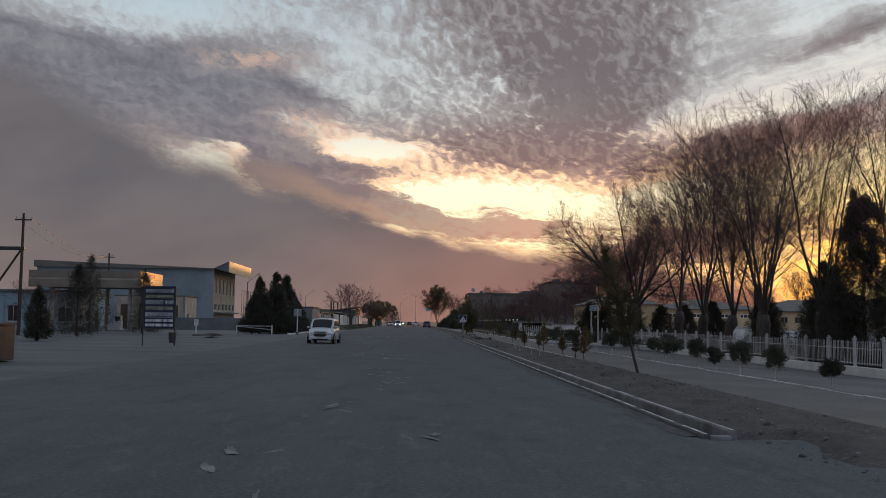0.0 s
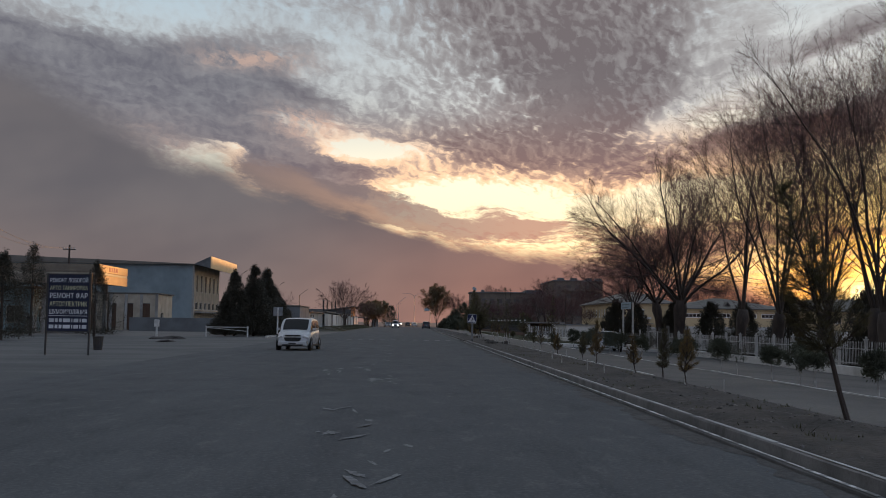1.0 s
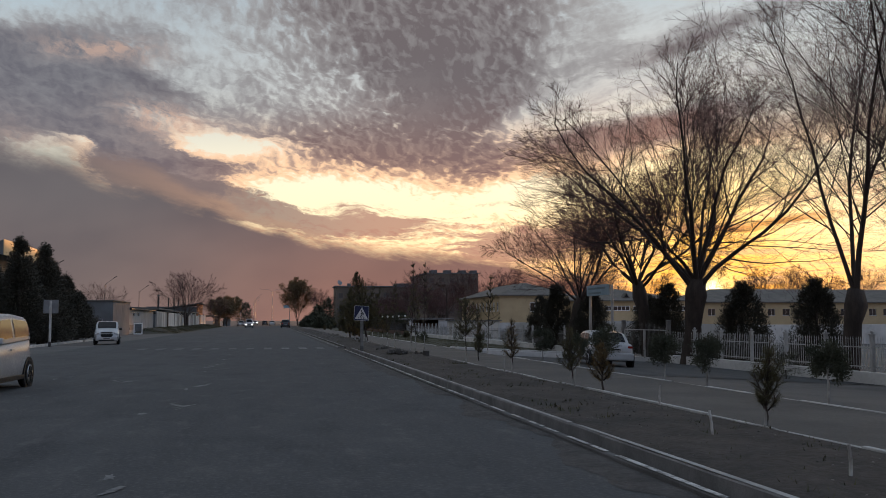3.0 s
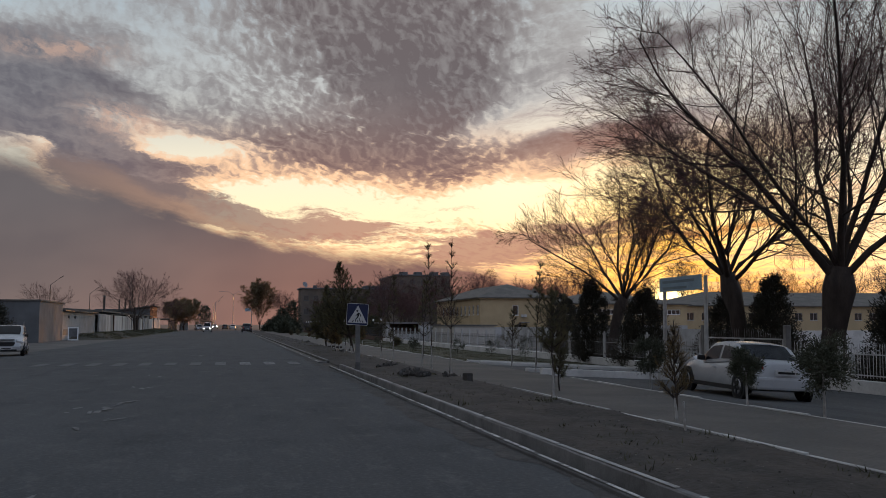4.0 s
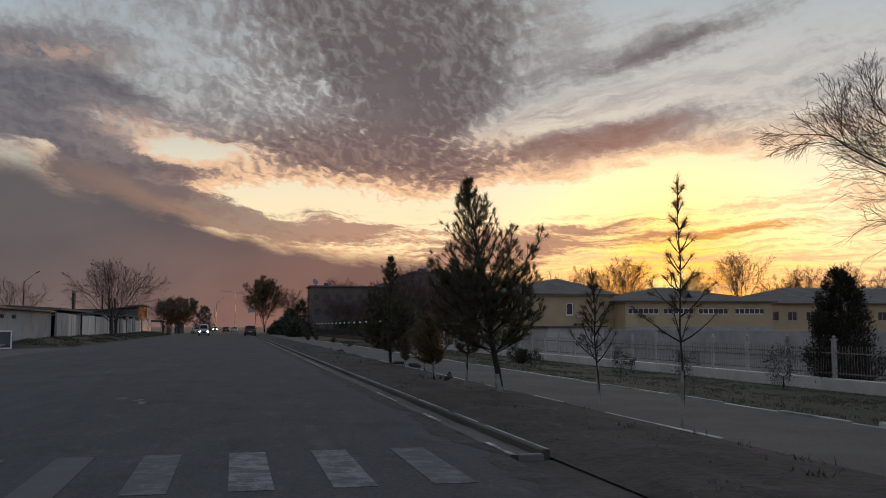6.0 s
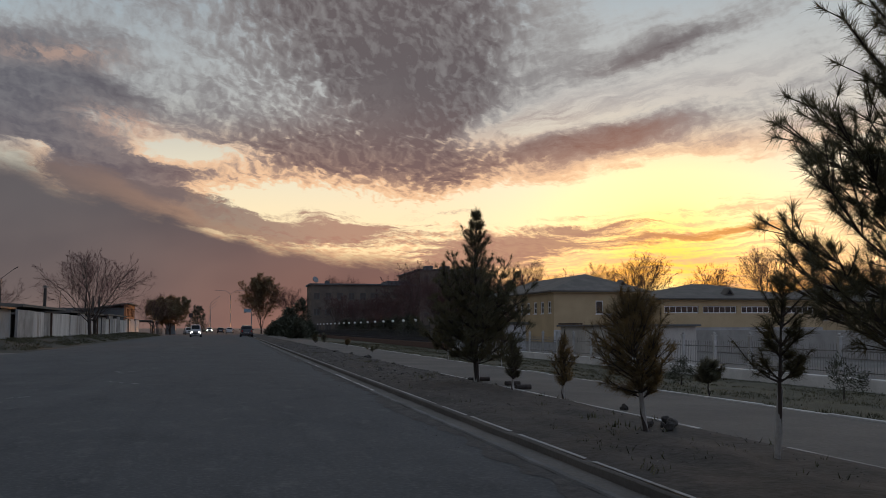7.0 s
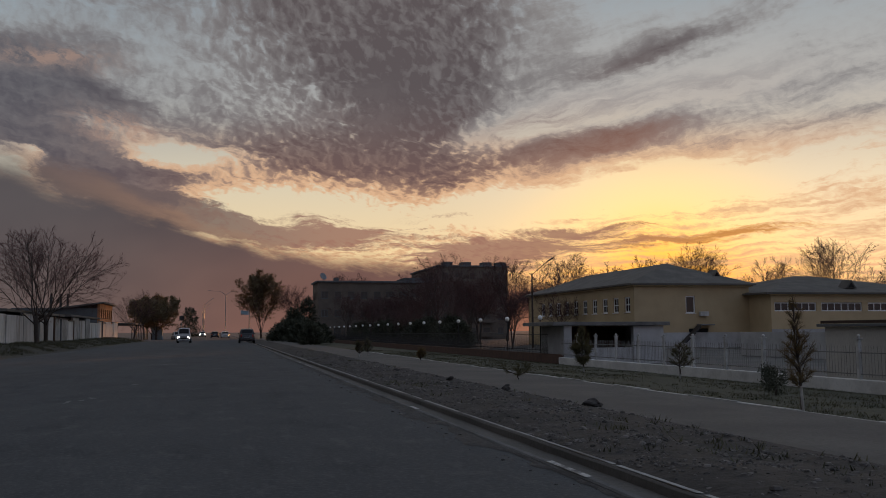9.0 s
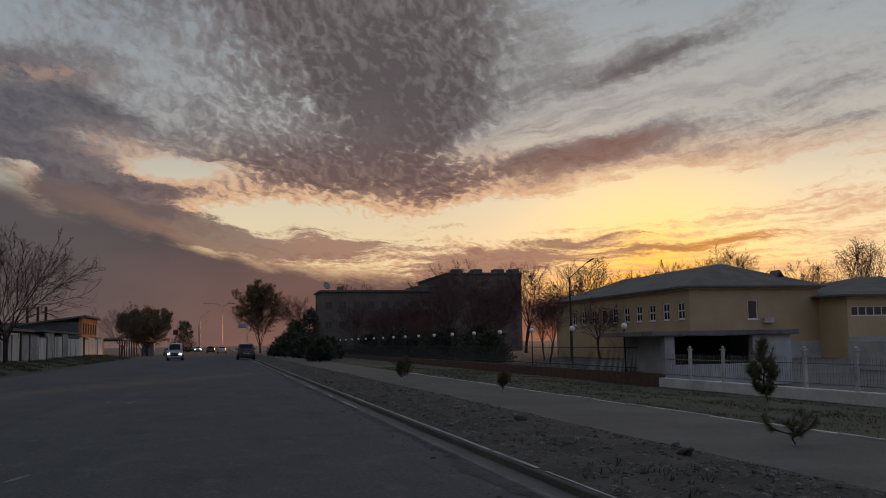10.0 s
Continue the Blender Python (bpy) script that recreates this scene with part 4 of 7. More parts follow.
def pine_data(seed, height, radius, clear=0.6, whorls=11, arms=7, needles=34, dense=1.0, top=1.0, size=0.15, girth=0.07, rise0=0.2, ragged=(0.55, 1.3), full=0.40, shoulder=0.0):
    """Stem with whorls of rising arms, each carrying brushes of needles; open at the top, dense below."""
    rnd = random.Random(seed)
    wood, leaf = ([], []), ([], [])
    pts, rad = [], []
    for i in range(9):
        h = height * i / 8
        pts.append(Vector((0.02 * math.sin(i * 1.7 + seed), 0.02 * math.cos(i * 1.3 + seed), h)))
        rad.append(max(girth * (1 - i / 8.4), 0.008))
    tube(pts, rad, 7, *wood)
    for k in range(whorls):
        g = (k / (whorls - 1)) ** 0.9
        h = clear + (height - clear - 0.22) * g
        reach = radius * (0.10 + 0.9 * (1 - g) ** top)
        if g < 0.16:
            reach = radius * rnd.uniform(0.7, 1.0)
        if shoulder:
            reach = radius * rnd.uniform(0.82, 1.0) if g < full else radius * (0.08 + shoulder * (1 - (g - full) / (1 - full)) ** top)
        m = max(4, int(round(arms * (1.15 - 0.55 * g))))
        thick = dense * (2.2 if g < full else 0.2 if shoulder else 1.1 if g < full + 0.18 else 0.35)
        for j in range(m):
            a = 2 * math.pi * (j + rnd.uniform(-0.35, 0.35)) / m + k * 1.3
            ln = max(reach * rnd.uniform(*ragged), 0.1)
            rise = rise0 + 1.1 * g + rnd.uniform(-0.2, 0.25)
            p = Vector((0, 0, h + rnd.uniform(-0.05, 0.05)))
            d = Vector((math.cos(a), math.sin(a), rise * 0.7)).normalized()
            arm = [p]
            for i in range(4):
                d = (d + Vector((rnd.gauss(0, 0.09), rnd.gauss(0, 0.09), 0.16))).normalized()
                arm.append(arm[-1] + d * ln / 4)
            tube(arm, [0.016, 0.013, 0.011, 0.008, 0.005], 3, *wood)
            for i in range(1, 5):
                if (i > 1 or ln > 0.5) and (i == 4 or dense > 0.5):
                    shoot(*leaf, arm[i], (arm[i] - arm[i - 1]).normalized(), int(needles * (1.2 if i == 4 or (shoulder and g > full) else 0.6)), size, rnd)
                q = thick * (2.0 if i < 4 else 1.0)
                for _ in range(int(q) + (1 if rnd.random() < q - int(q) else 0)):
                    sd = (arm[i] - arm[i - 1]).normalized()
                    sd = (sd + Vector((rnd.gauss(0, 0.6), rnd.gauss(0, 0.6), rnd.uniform(-0.1, 0.5)))).normalized()
                    e = arm[i] + sd * rnd.uniform(0.16, 0.32) * min(1.0, 0.15 + ln)
                    tube([arm[i], e], [0.006, 0.004], 3, *wood)
                    shoot(*leaf, e, sd, needles, size, rnd)
    shoot(*leaf, pts[-1], Vector((0, 0, 1)), int(needles * 0.6), size, rnd)
    return wood, leaf


def pine(x, y, height, radius, seed, label, lean=(0, 0), name="pine_tree", limed=0.55, mt="needle", z=None, **k):
    wood, leaf = pine_data(seed, height, radius, **k)
    t = thing(name, pose(x, y, (gz(x) + 0.02) if z is None else z, lean[0], lean[1], 0) @ pose(0, 0, 0, 0, 0, seed * 40), label, "tree", "young trees along the path")
    part("stem", wood, "bark", t)
    part("crown", leaf, mt, t)
    if limed:
        g = k.get("girth", 0.07)
        part("limewash", tube([Vector((0.003, 0, -0.05)), Vector((0.004, 0.004, limed * 0.5)), Vector((0, 0.005, limed))], [g * 1.12, g * 1.04, g * 1.0], 9), "limed_bark", t, "limewashed foot of the stem")
    return t


pine(6.28, 104.05, 4.65, 1.65, 3, "bushy young pine with a dark dense crown on the verge", lean=(0, -9), needles=46, dense=2.4, clear=0.9, whorls=12, arms=8, girth=0.075, top=0.75, rise0=0.45, size=0.12, ragged=(0.7, 1.1), full=0.34, limed=0.45, shoulder=0.64)
pine(6.5, 119.9, 4.1, 1.55, 8, "bushy young pine with layered branches on the verge", needles=46, dense=2.8, size=0.12, clear=0.5, whorls=12, arms=8, girth=0.07, top=0.9, rise0=0.3, ragged=(0.7, 1.12), full=0.36, limed=0.4, shoulder=0.52)
pine(6.75, 29.6, 4.1, 0.9, 14, "young pine with a leaning bare trunk on the verge", lean=(0, -15), needles=28, dense=1.1, clear=1.15, whorls=10, arms=6, girth=0.05, limed=0.0, top=0.7, rise0=0.4)


# thin saplings with tufts only near the top
def thin_pine(x, y, height, seed, lean=(0, 0)):
    return pine(x, y, height, 0.62, seed, "spindly pine sapling with sparse needle tufts and a limewashed foot", lean, "pine_sapling", needles=46, dense=0.16, clear=height * 0.34, whorls=8, arms=3, size=0.105, girth=0.022, limed=0.8, rise0=0.5)


for i, (x, y, h) in enumerate([(7.1, 86.1, 4.2), (7.2, 89.4, 4.4), (7.2, 91.2, 3.2), (7.2, 97.5, 3.7), (10.8, 91.8, 2.3), (7.2, 100.8, 2.5), (10.5, 88.0, 3.8)]):
    thin_pine(x, y, h, 100 + i, (random.Random(i).uniform(-3, 3), random.Random(i + 50).uniform(-3, 3)))
for i, (x, y, h, r) in enumerate([(6.8, 114.8, 1.3, 0.32), (6.6, 117.3, 1.2, 0.28), (10.5, 131.6, 1.7, 0.5), (10.6, 136.0, 2.1, 0.65), (10.5, 140.2, 2.0, 0.34), (7.6, 175.0, 0.9, 0.35), (9.1, 166.5, 0.7, 0.3), (8.8, 180.0, 1.0, 0.4), (7.4, 71.2, 1.6, 0.36), (7.3, 65.0, 1.4, 0.38), (6.5, 49.6, 1.7, 0.36), (7.0, 55.3, 1.2, 0.3), (6.7, 44.3, 1.3, 0.3), (6.7, 41.0, 1.5, 0.32), (6.6, 38.4, 1.5, 0.3), (7.9, 78.3, 1.5, 0.34), (7.0, 62.0, 1.1, 0.28)]):
    pine(x, y, h, r, 200 + i, "small tufted young pine with a whitened stem beside the path", name="young_pine", needles=24, dense=1.5 if r > 0.6 else 0.7, clear=h * (0.32 if r > 0.6 else 0.22), whorls=7, arms=6 if r > 0.6 else 4, size=0.09, girth=0.024, rise0=0.9, limed=h * 0.22, mt="needle_dry" if i % 2 == 0 else "needle", top=0.4 if i % 3 else 0.75, lean=(random.Random(i).uniform(-5, 5), random.Random(i + 9).uniform(-5, 5)))

pine(6.05, 109.65, 1.8, 0.66, 200, "brownish bushy young pine with a broad airy crown and whitened stem", name="young_pine", lean=(0, -7), needles=26, dense=0.8, clear=0.45, whorls=9, arms=7, size=0.11, girth=0.03, rise0=0.3, limed=0.5, mt="needle_dry", top=0.35, ragged=(0.5, 1.2), full=0.8)
pine(6.23, 106.95, 1.95, 0.34, 104, "crooked pine sapling with scattered tufts and a long limewashed foot", name="pine_sapling", lean=(0, 4), needles=60, dense=0.55, clear=0.8, whorls=7, arms=4, size=0.10, girth=0.03, rise0=0.3, limed=0.7, top=0.3, full=0.2)
pine(10.6, 116.5, 0.8, 0.34, 234, "low rounded pine seedling on the grass strip", name="young_pine", needles=32, dense=1.2, clear=0.3, whorls=4, arms=6, size=0.1, girth=0.018, limed=0.2, top=0.3, full=0.9)
pine(6.9, 75.8, 2.3, 0.55, 206, "slender young pine with scattered tufts on a bare whitened stem", name="young_pine", needles=44, dense=0.52, clear=1.0, whorls=7, arms=5, size=0.1, girth=0.022, rise0=0.4, limed=0.6, top=0.4, full=0.1)
pine(17.1, 157.8, 1.3, 0.5, 231, "small sparse young pine on a short stem before the fence", name="young_pine", needles=30, dense=0.5, clear=0.4, whorls=5, arms=5, size=0.12, girth=0.035, limed=0.3, top=0.35)
pine(14.5, 160.8, 1.75, 0.42, 232, "uneven tufted young pine before the fence", name="young_pine", needles=34, dense=1.4, clear=0.35, whorls=6, arms=4, size=0.15, girth=0.03, limed=0.3, top=0.45, lean=(3, -4))
pine(8.6, 150.6, 0.4, 0.42, 233, "low straggling pine seedling with a few tufts", name="pine_sapling", needles=80, dense=0.3, clear=0.14, whorls=2, arms=3, size=0.1, girth=0.014, limed=0.12, top=0.3)


def clump_shape(radius, centre, squash, seed, clumps=26):
    """Uneven clumps of leaves round a middle, with gaps between them."""
    r0 = random.Random(seed)
    mids = []
    for _ in range(clumps):
        d = Vector((r0.gauss(0, 1), r0.gauss(0, 1), r0.gauss(0, 1))).normalized()
        q = radius * r0.uniform(0.35, 0.95)
        mids.append(Vector((d.x * q, d.y * q, centre + d.z * q * squash)))

    def shape(rnd):
        m = rnd.choice(mids)
        s = radius * 0.16
        p = m + Vector((rnd.gauss(0, s), rnd.gauss(0, s), rnd.gauss(0, s)))
        return p, (p - Vector((0, 0, centre - radius * 0.3))).normalized()
    return shape


def shrub(x, y, stem, radius, seed, label, count=5200, squash=0.95, mt="thuja", limed=True, group="clipped shrubs along the path"):
    t = thing("clipped_shrub" if stem > 0.15 else "low_bush", pose(x, y, gz(x) + 0.0, 0, 0, seed * 30), label, "shrub", group)
    part("foliage", leaf_cloud(seed, count, 0.055, clump_shape(radius, stem + radius * squash * 0.9, squash, seed)), mt, t)
    if stem > 0.05:
        part("stem", tube([Vector((0, 0, -0.1)), Vector((0.01, 0, stem * 0.6)), Vector((0, 0.01, stem + radius * 0.5))], [0.028, 0.024, 0.018], 7), "limed_bark" if limed else "bark", t, "whitewashed stem")
    return t


for i, (y, r) in enumerate([(24.8, 0.28), (29.0, 0.36), (31.5, 0.42), (34.4, 0.3), (36.8, 0.4), (39.9, 0.42), (41.2, 0.42), (43.6, 0.34), (47.8, 0.4), (52.5, 0.42), (53.9, 0.4), (59.5, 0.4), (64.9, 0.42), (67.7, 0.45), (72.0, 0.55), (74.8, 0.38), (79.6, 0.48)]):
    shrub(10.75 + 0.12 * math.sin(i * 2.1), y, 0.5 if r > 0.3 else 0.35, r, 300 + i, "clipped round evergreen shrub on a whitewashed stem")
for i, (x, y, r) in enumerate([(17.6, 111.5, 0.7), (15.0, 118.2, 0.5), (17.0, 117.0, 0.55), (13.0, 122.5, 0.4), (14.0, 129.0, 0.4), (14.0, 146.6, 0.35), (17.0, 151.5, 0.4), (17.0, 72.0, 0.5), (17.5, 66.0, 0.55)]):
    shrub(x, y, 0.06, r, 340 + i, "low dark bush growing before the fence", 1500, 1.0, limed=False, group="low bushes before the fence")


def ragged_cone(height, radius, power, seed):
    """Foliage gathered in uneven sprays that stand out from a tapering mass."""
    r0 = random.Random(seed)
    sprays = []
    for _ in range(260):
        h = r0.random() ** 1.2
        a = r0.uniform(0, 2 * math.pi)
        r = radius * ((1 - h) ** power) * r0.uniform(0.3, 1.15) * min(1.0, 0.55 + 4 * h) + 0.04
        sprays.append((Vector((math.cos(a) * r, math.sin(a) * r, 0.1 + h * (height - 0.1) * r0.uniform(0.95, 1.05))), Vector((math.cos(a), math.sin(a), 0.75)), (0.05 + 0.08 * (1 - h)) * radius))

    def shape(rnd):
        c, d, s = rnd.choice(sprays)
        p = c + Vector((rnd.gauss(0, s), rnd.gauss(0, s), rnd.gauss(0, s * 1.5)))
        p.z = max(p.z, 0.1 + 0.5 * rnd.random())
        return p, d
    return shape


def conifer(x, y, height, radius, seed, label, name="thuja", mt="thuja", count=9000, power=0.7, size=0.14, droop=-0.2, z=None, group="evergreens"):
    t = thing(name, pose(x, y, gz(x) if z is None else z, 0, 0, seed * 50), label, "tree", group)
    part("foliage", leaf_cloud(seed, count, size, ragged_cone(height, radius, power, seed), droop), mt, t)
    part("trunk", tube([Vector((0, 0, -0.2)), Vector((0, 0, height * 0.5)), Vector((0, 0, height * 0.96))], [0.13, 0.08, 0.015], 7), "bark", t)
    return t


for i, (x, y, h, r) in enumerate([(19.6, 105.8, 5.2, 1.25), (20.2, 100.6, 4.3, 1.6), (20.4, 112.5, 4.5, 1.3), (20.8, 90.0, 4.4, 1.4), (21.8, 84.0, 4.3, 1.5), (22.5, 79.0, 4.2, 1.4), (22.0, 70.0, 4.4, 1.5), (23.0, 62.0, 4.6, 1.6), (22.0, 50.5, 6.4, 1.8), (21.6, 45.4, 9.8, 2.3), (24.0, 54.5, 5.5, 1.8), (22.2, 96.0, 4.0, 1.5), (24.5, 39.0, 6.5, 2.0)]):
    conifer(x, y, h * 0.86, r * 0.9, 400 + i, "dark dense thuja growing behind the fence", mt="spruce", power=0.5, size=0.095, count=int(4200 * h * r), group="thujas behind the fence")
for i, (x, y, h, r) in enumerate([(-17.2, 105.5, 6.0, 1.75), (-15.6, 107.0, 6.6, 1.9), (-15.1, 111.5, 6.6, 1.9), (-16.3, 108.0, 4.6, 2.3), (-15.6, 116.0, 5.6, 2.1), (-15.6, 121.0, 4.7, 2.1), (-15.5, 125.5, 3.6, 1.9), (-17.9, 104.8, 3.7, 1.4), (-14.7, 108.5, 3.4, 1.5)]):
    conifer(x, y, h, r, 430 + i, "tall dark spruce in a dense roadside clump", "spruce", "spruce", power=0.85, count=24000, size=0.15, droop=0.25, z=0, group="spruce clump by the road")
for i, (x, y, h, r) in enumerate([(-27.8, 78.8, 5.6, 2.0), (-27.6, 97.0, 6.2, 2.2), (-32.6, 96.0, 7.4, 2.4), (-24.5, 62.0, 3.3, 0.9)]):
    conifer(x, y, h, r, 450 + i, "dark evergreen before the filling station", "spruce", "spruce", power=0.8, count=10000, size=0.13, droop=0.2, z=0, group="evergreens by the station")
for i, (x, y, h, r) in enumerate([(-8.5, 395, 8.0, 3.0), (8.8, 262, 1.9, 1.8), (10.5, 250, 2.2, 2.0), (9.5, 275, 2.4, 2.0), (11.5, 290, 3.4, 2.6), (10.8, 236, 1.7, 1.4), (13.0, 300, 5.6, 2.6), (12.2, 243, 2.2, 1.6), (12.6, 268, 3.2, 2.0), (15.5, 302, 7.5, 2.6), (9.5, 225, 1.8, 1.1)]):
    conifer(x, y, h, r, 470 + i, "dark roadside bush in the distance", "roadside_bush", power=0.45, count=3500, size=0.4, droop=0.0, group="distant roadside bushes")

for i, (x, y, h, r) in enumerate([(24.5, 222, 2.8, 2.0), (26.0, 231, 3.4, 2.3), (24.0, 240, 3.0, 2.2), (27.0, 248, 3.6, 2.5), (24.5, 256, 3.2, 2.3), (27.5, 264, 3.8, 2.6), (25.0, 273, 3.4, 2.4), (28.0, 282, 3.8, 2.6), (24.0, 290, 3.4, 2.4)]):
    conifer(x, y, h, r, 520 + i, "overgrown dark bush behind the dark fence", "overgrown_bush", "thuja", power=0.4, count=5500, size=0.24, droop=0.0, group="overgrown bushes behind the fence")


def leafy_tree(x, y, height, radius, seed, label, trunk=2.0, spread=0.75, squash=1.0, mt="leaf", count=17000):
    """A tree that still holds its small dull leaves."""
    wood, fine = bare_tree_data(seed, height * 0.96, trunk, 0.2, 6, spread, (9, 8, 5), upward=0.06, fat=3.5, last=1)
    t = thing("leafy_tree", pose(x, y, 0), label, "tree", "leafy trees down the road")
    part("trunk", wood, "bark", t)
    part("branchwork", fine, "twig", t)
    rnd = random.Random(seed)
    tips = [fine[0][i] for i in range(0, len(fine[0]), 7)]
    v, f = [], []
    for _ in range(count):
        p = rnd.choice(tips) + Vector((rnd.gauss(0, 0.16), rnd.gauss(0, 0.16), rnd.gauss(0, 0.16)))
        d = Vector((rnd.gauss(0, 1), rnd.gauss(0, 1), rnd.gauss(0, 1))).normalized()
        w = d.orthogonal().normalized() * 0.085
        i = len(v)
        v += [p - w, p + w, p + d * 0.3]
        f.append((i, i + 1, i + 2))
    part("crown", (v, f), mt, t)
    return t


leafy_tree(8.4, 330.0, 13.5, 4.5, 501, "tall tree with dull brown-green leaves at the roadside", 0.9, 0.32)
leafy_tree(-11.0, 303.0, 7.4, 4.5, 502, "round roadside tree with thin olive leaves", 1.1)
leafy_tree(-12.2, 309.0, 7.4, 4.5, 503, "round roadside tree with thin olive leaves", 1.1)


# ---- buildings ----
def holed(length, height, thick, holes):
    """A wall slab in one piece, u along x, outside at y=0, with openings through it."""
    us = sorted({0.0, length, *[h[0] for h in holes], *[h[1] for h in holes]})
    vs = sorted({0.0, height, *[h[2] for h in holes], *[h[3] for h in holes]})
    nu, nv = len(us), len(vs)
    v = [(a, y, c) for y in (0.0, thick) for c in vs for a in us]

    def solid(i, j):
        return 0 <= i < nu - 1 and 0 <= j < nv - 1 and not any(h[0] <= us[i] < h[1] and h[2] <= vs[j] < h[3] for h in holes)

    f = []
    k = nu * nv
    for i in range(nu - 1):
        for j in range(nv - 1):
            if not solid(i, j):
                continue
            a, b, c, d = j * nu + i, j * nu + i + 1, (j + 1) * nu + i + 1, (j + 1) * nu + i
            f += [(a, b, c, d), (b + k, a + k, d + k, c + k)]
            if not solid(i - 1, j):
                f.append((a + k, a, d, d + k))
            if not solid(i + 1, j):
                f.append((b, b + k, c + k, c))
            if not solid(i, j - 1):
                f.append((a + k, b + k, b, a))
            if not solid(i, j + 1):
                f.append((d, c, c + k, d + k))
    return v, f


def frame_mesh(w, h, t=0.06, d=0.07, cols=1, rows=1):
    """A window frame with its glazing bars in one piece."""
    b = t * 0.4
    us = [t] + [w * i / cols + s * b for i in range(1, cols) for s in (-1, 1)] + [w - t]
    vs = [t] + [h * i / rows + s * b for i in range(1, rows) for s in (-1, 1)] + [h - t]
    return holed(w, h, d, [(us[2 * i], us[2 * i + 1], vs[2 * k], vs[2 * k + 1]) for i in range(cols) for k in range(rows)])


def facade(house, origin, turn, length, height, holes, material, thick=0.35, frame="white_metal", name="wall", cols=2, rows=1, sill=True, inset=0.12, pane="glass", bar=0.07):
    """One wall with its windows. holes: (u0, u1, v0, v1[, cols[, rows]]), or with a material name last for a door leaf."""
    m = Matrix.Translation(origin) @ Matrix.Rotation(radians(turn), 4, "Z")
    w = part(name, holed(length, height, thick, [h[:4] for h in holes]), material, house)
    w.matrix_basis = m
    for h in holes:
        a, b, c, d = h[:4]
        if len(h) > 4 and isinstance(h[-1], str):
            if h[-1] == "open":
                continue
            leaf = part("door", box(0.02, b - a - 0.02, 0, 0.06, 0, d - c - 0.03, 0.01), h[-1], house, "closed door leaf")
            leaf.matrix_basis = m @ Matrix.Translation((a, inset, c))
            continue
        fr = part("window", frame_mesh(b - a, d - c, bar, 0.07, h[4] if len(h) > 4 else cols, h[5] if len(h) > 5 else rows), frame, house)
        fr.matrix_basis = m @ Matrix.Translation((a, inset, c))
        part("pane", box(0.05, b - a - 0.05, 0.03, 0.04, 0.05, d - c - 0.05), pane, fr)
        if sill:
            part("sill", box(-0.08, b - a + 0.08, -inset - 0.08, 0.0, -0.06, -0.005, 0.01), frame, fr)
    return w


def hip_roof(x0, x1, y0, y1, z, rise, over=0.6, along="y", thick=0.18):
    bm = bmesh.new()
    x0, x1, y0, y1 = x0 - over, x1 + over, y0 - over, y1 + over
    half = (x1 - x0) / 2 if along == "y" else (y1 - y0) / 2
    if along == "y":
        r = [((x0 + x1) / 2, y0 + half * 0.9, z + rise), ((x0 + x1) / 2, y1 - half * 0.9, z + rise)]
    else:
        r = [(x0 + half * 0.9, (y0 + y1) / 2, z + rise), (x1 - half * 0.9, (y0 + y1) / 2, z + rise)]
    lo = [bm.verts.new(p) for p in ((x0, y0, z - thick), (x1, y0, z - thick), (x1, y1, z - thick), (x0, y1, z - thick))]
    hi = [bm.verts.new(p) for p in ((x0, y0, z), (x1, y0, z), (x1, y1, z), (x0, y1, z))]
    a, b = (bm.verts.new(p) for p in r)
    bm.faces.new(lo[::-1])
    for i in range(4):
        bm.faces.new((lo[i], lo[(i + 1) % 4], hi[(i + 1) % 4], hi[i]))
    if along == "y":
        for f in ((hi[0], hi[1], a), (hi[1], hi[2], b, a), (hi[2], hi[3], b), (hi[3], hi[0], a, b)):
            bm.faces.new(f)
    else:
        for f in ((hi[0], hi[1], b, a), (hi[1], hi[2], b), (hi[2], hi[3], a, b), (hi[3], hi[0], a)):
            bm.faces.new(f)
    return bm


def dormer(house, x, y, z):
    bm = prism([(-0.7, 0), (0.7, 0), (0, 0.95)], 1.6)
    o = part("dormer", bm, "roof", house)
    o.location = (x, y, z)
    v = part("vent", prism([(-0.42, 0.08), (0.42, 0.08), (0, 0.66)], 0.05), "dark", o, "dark triangular vent")
    v.location = (0, -0.03, 0)


GR = -0.66


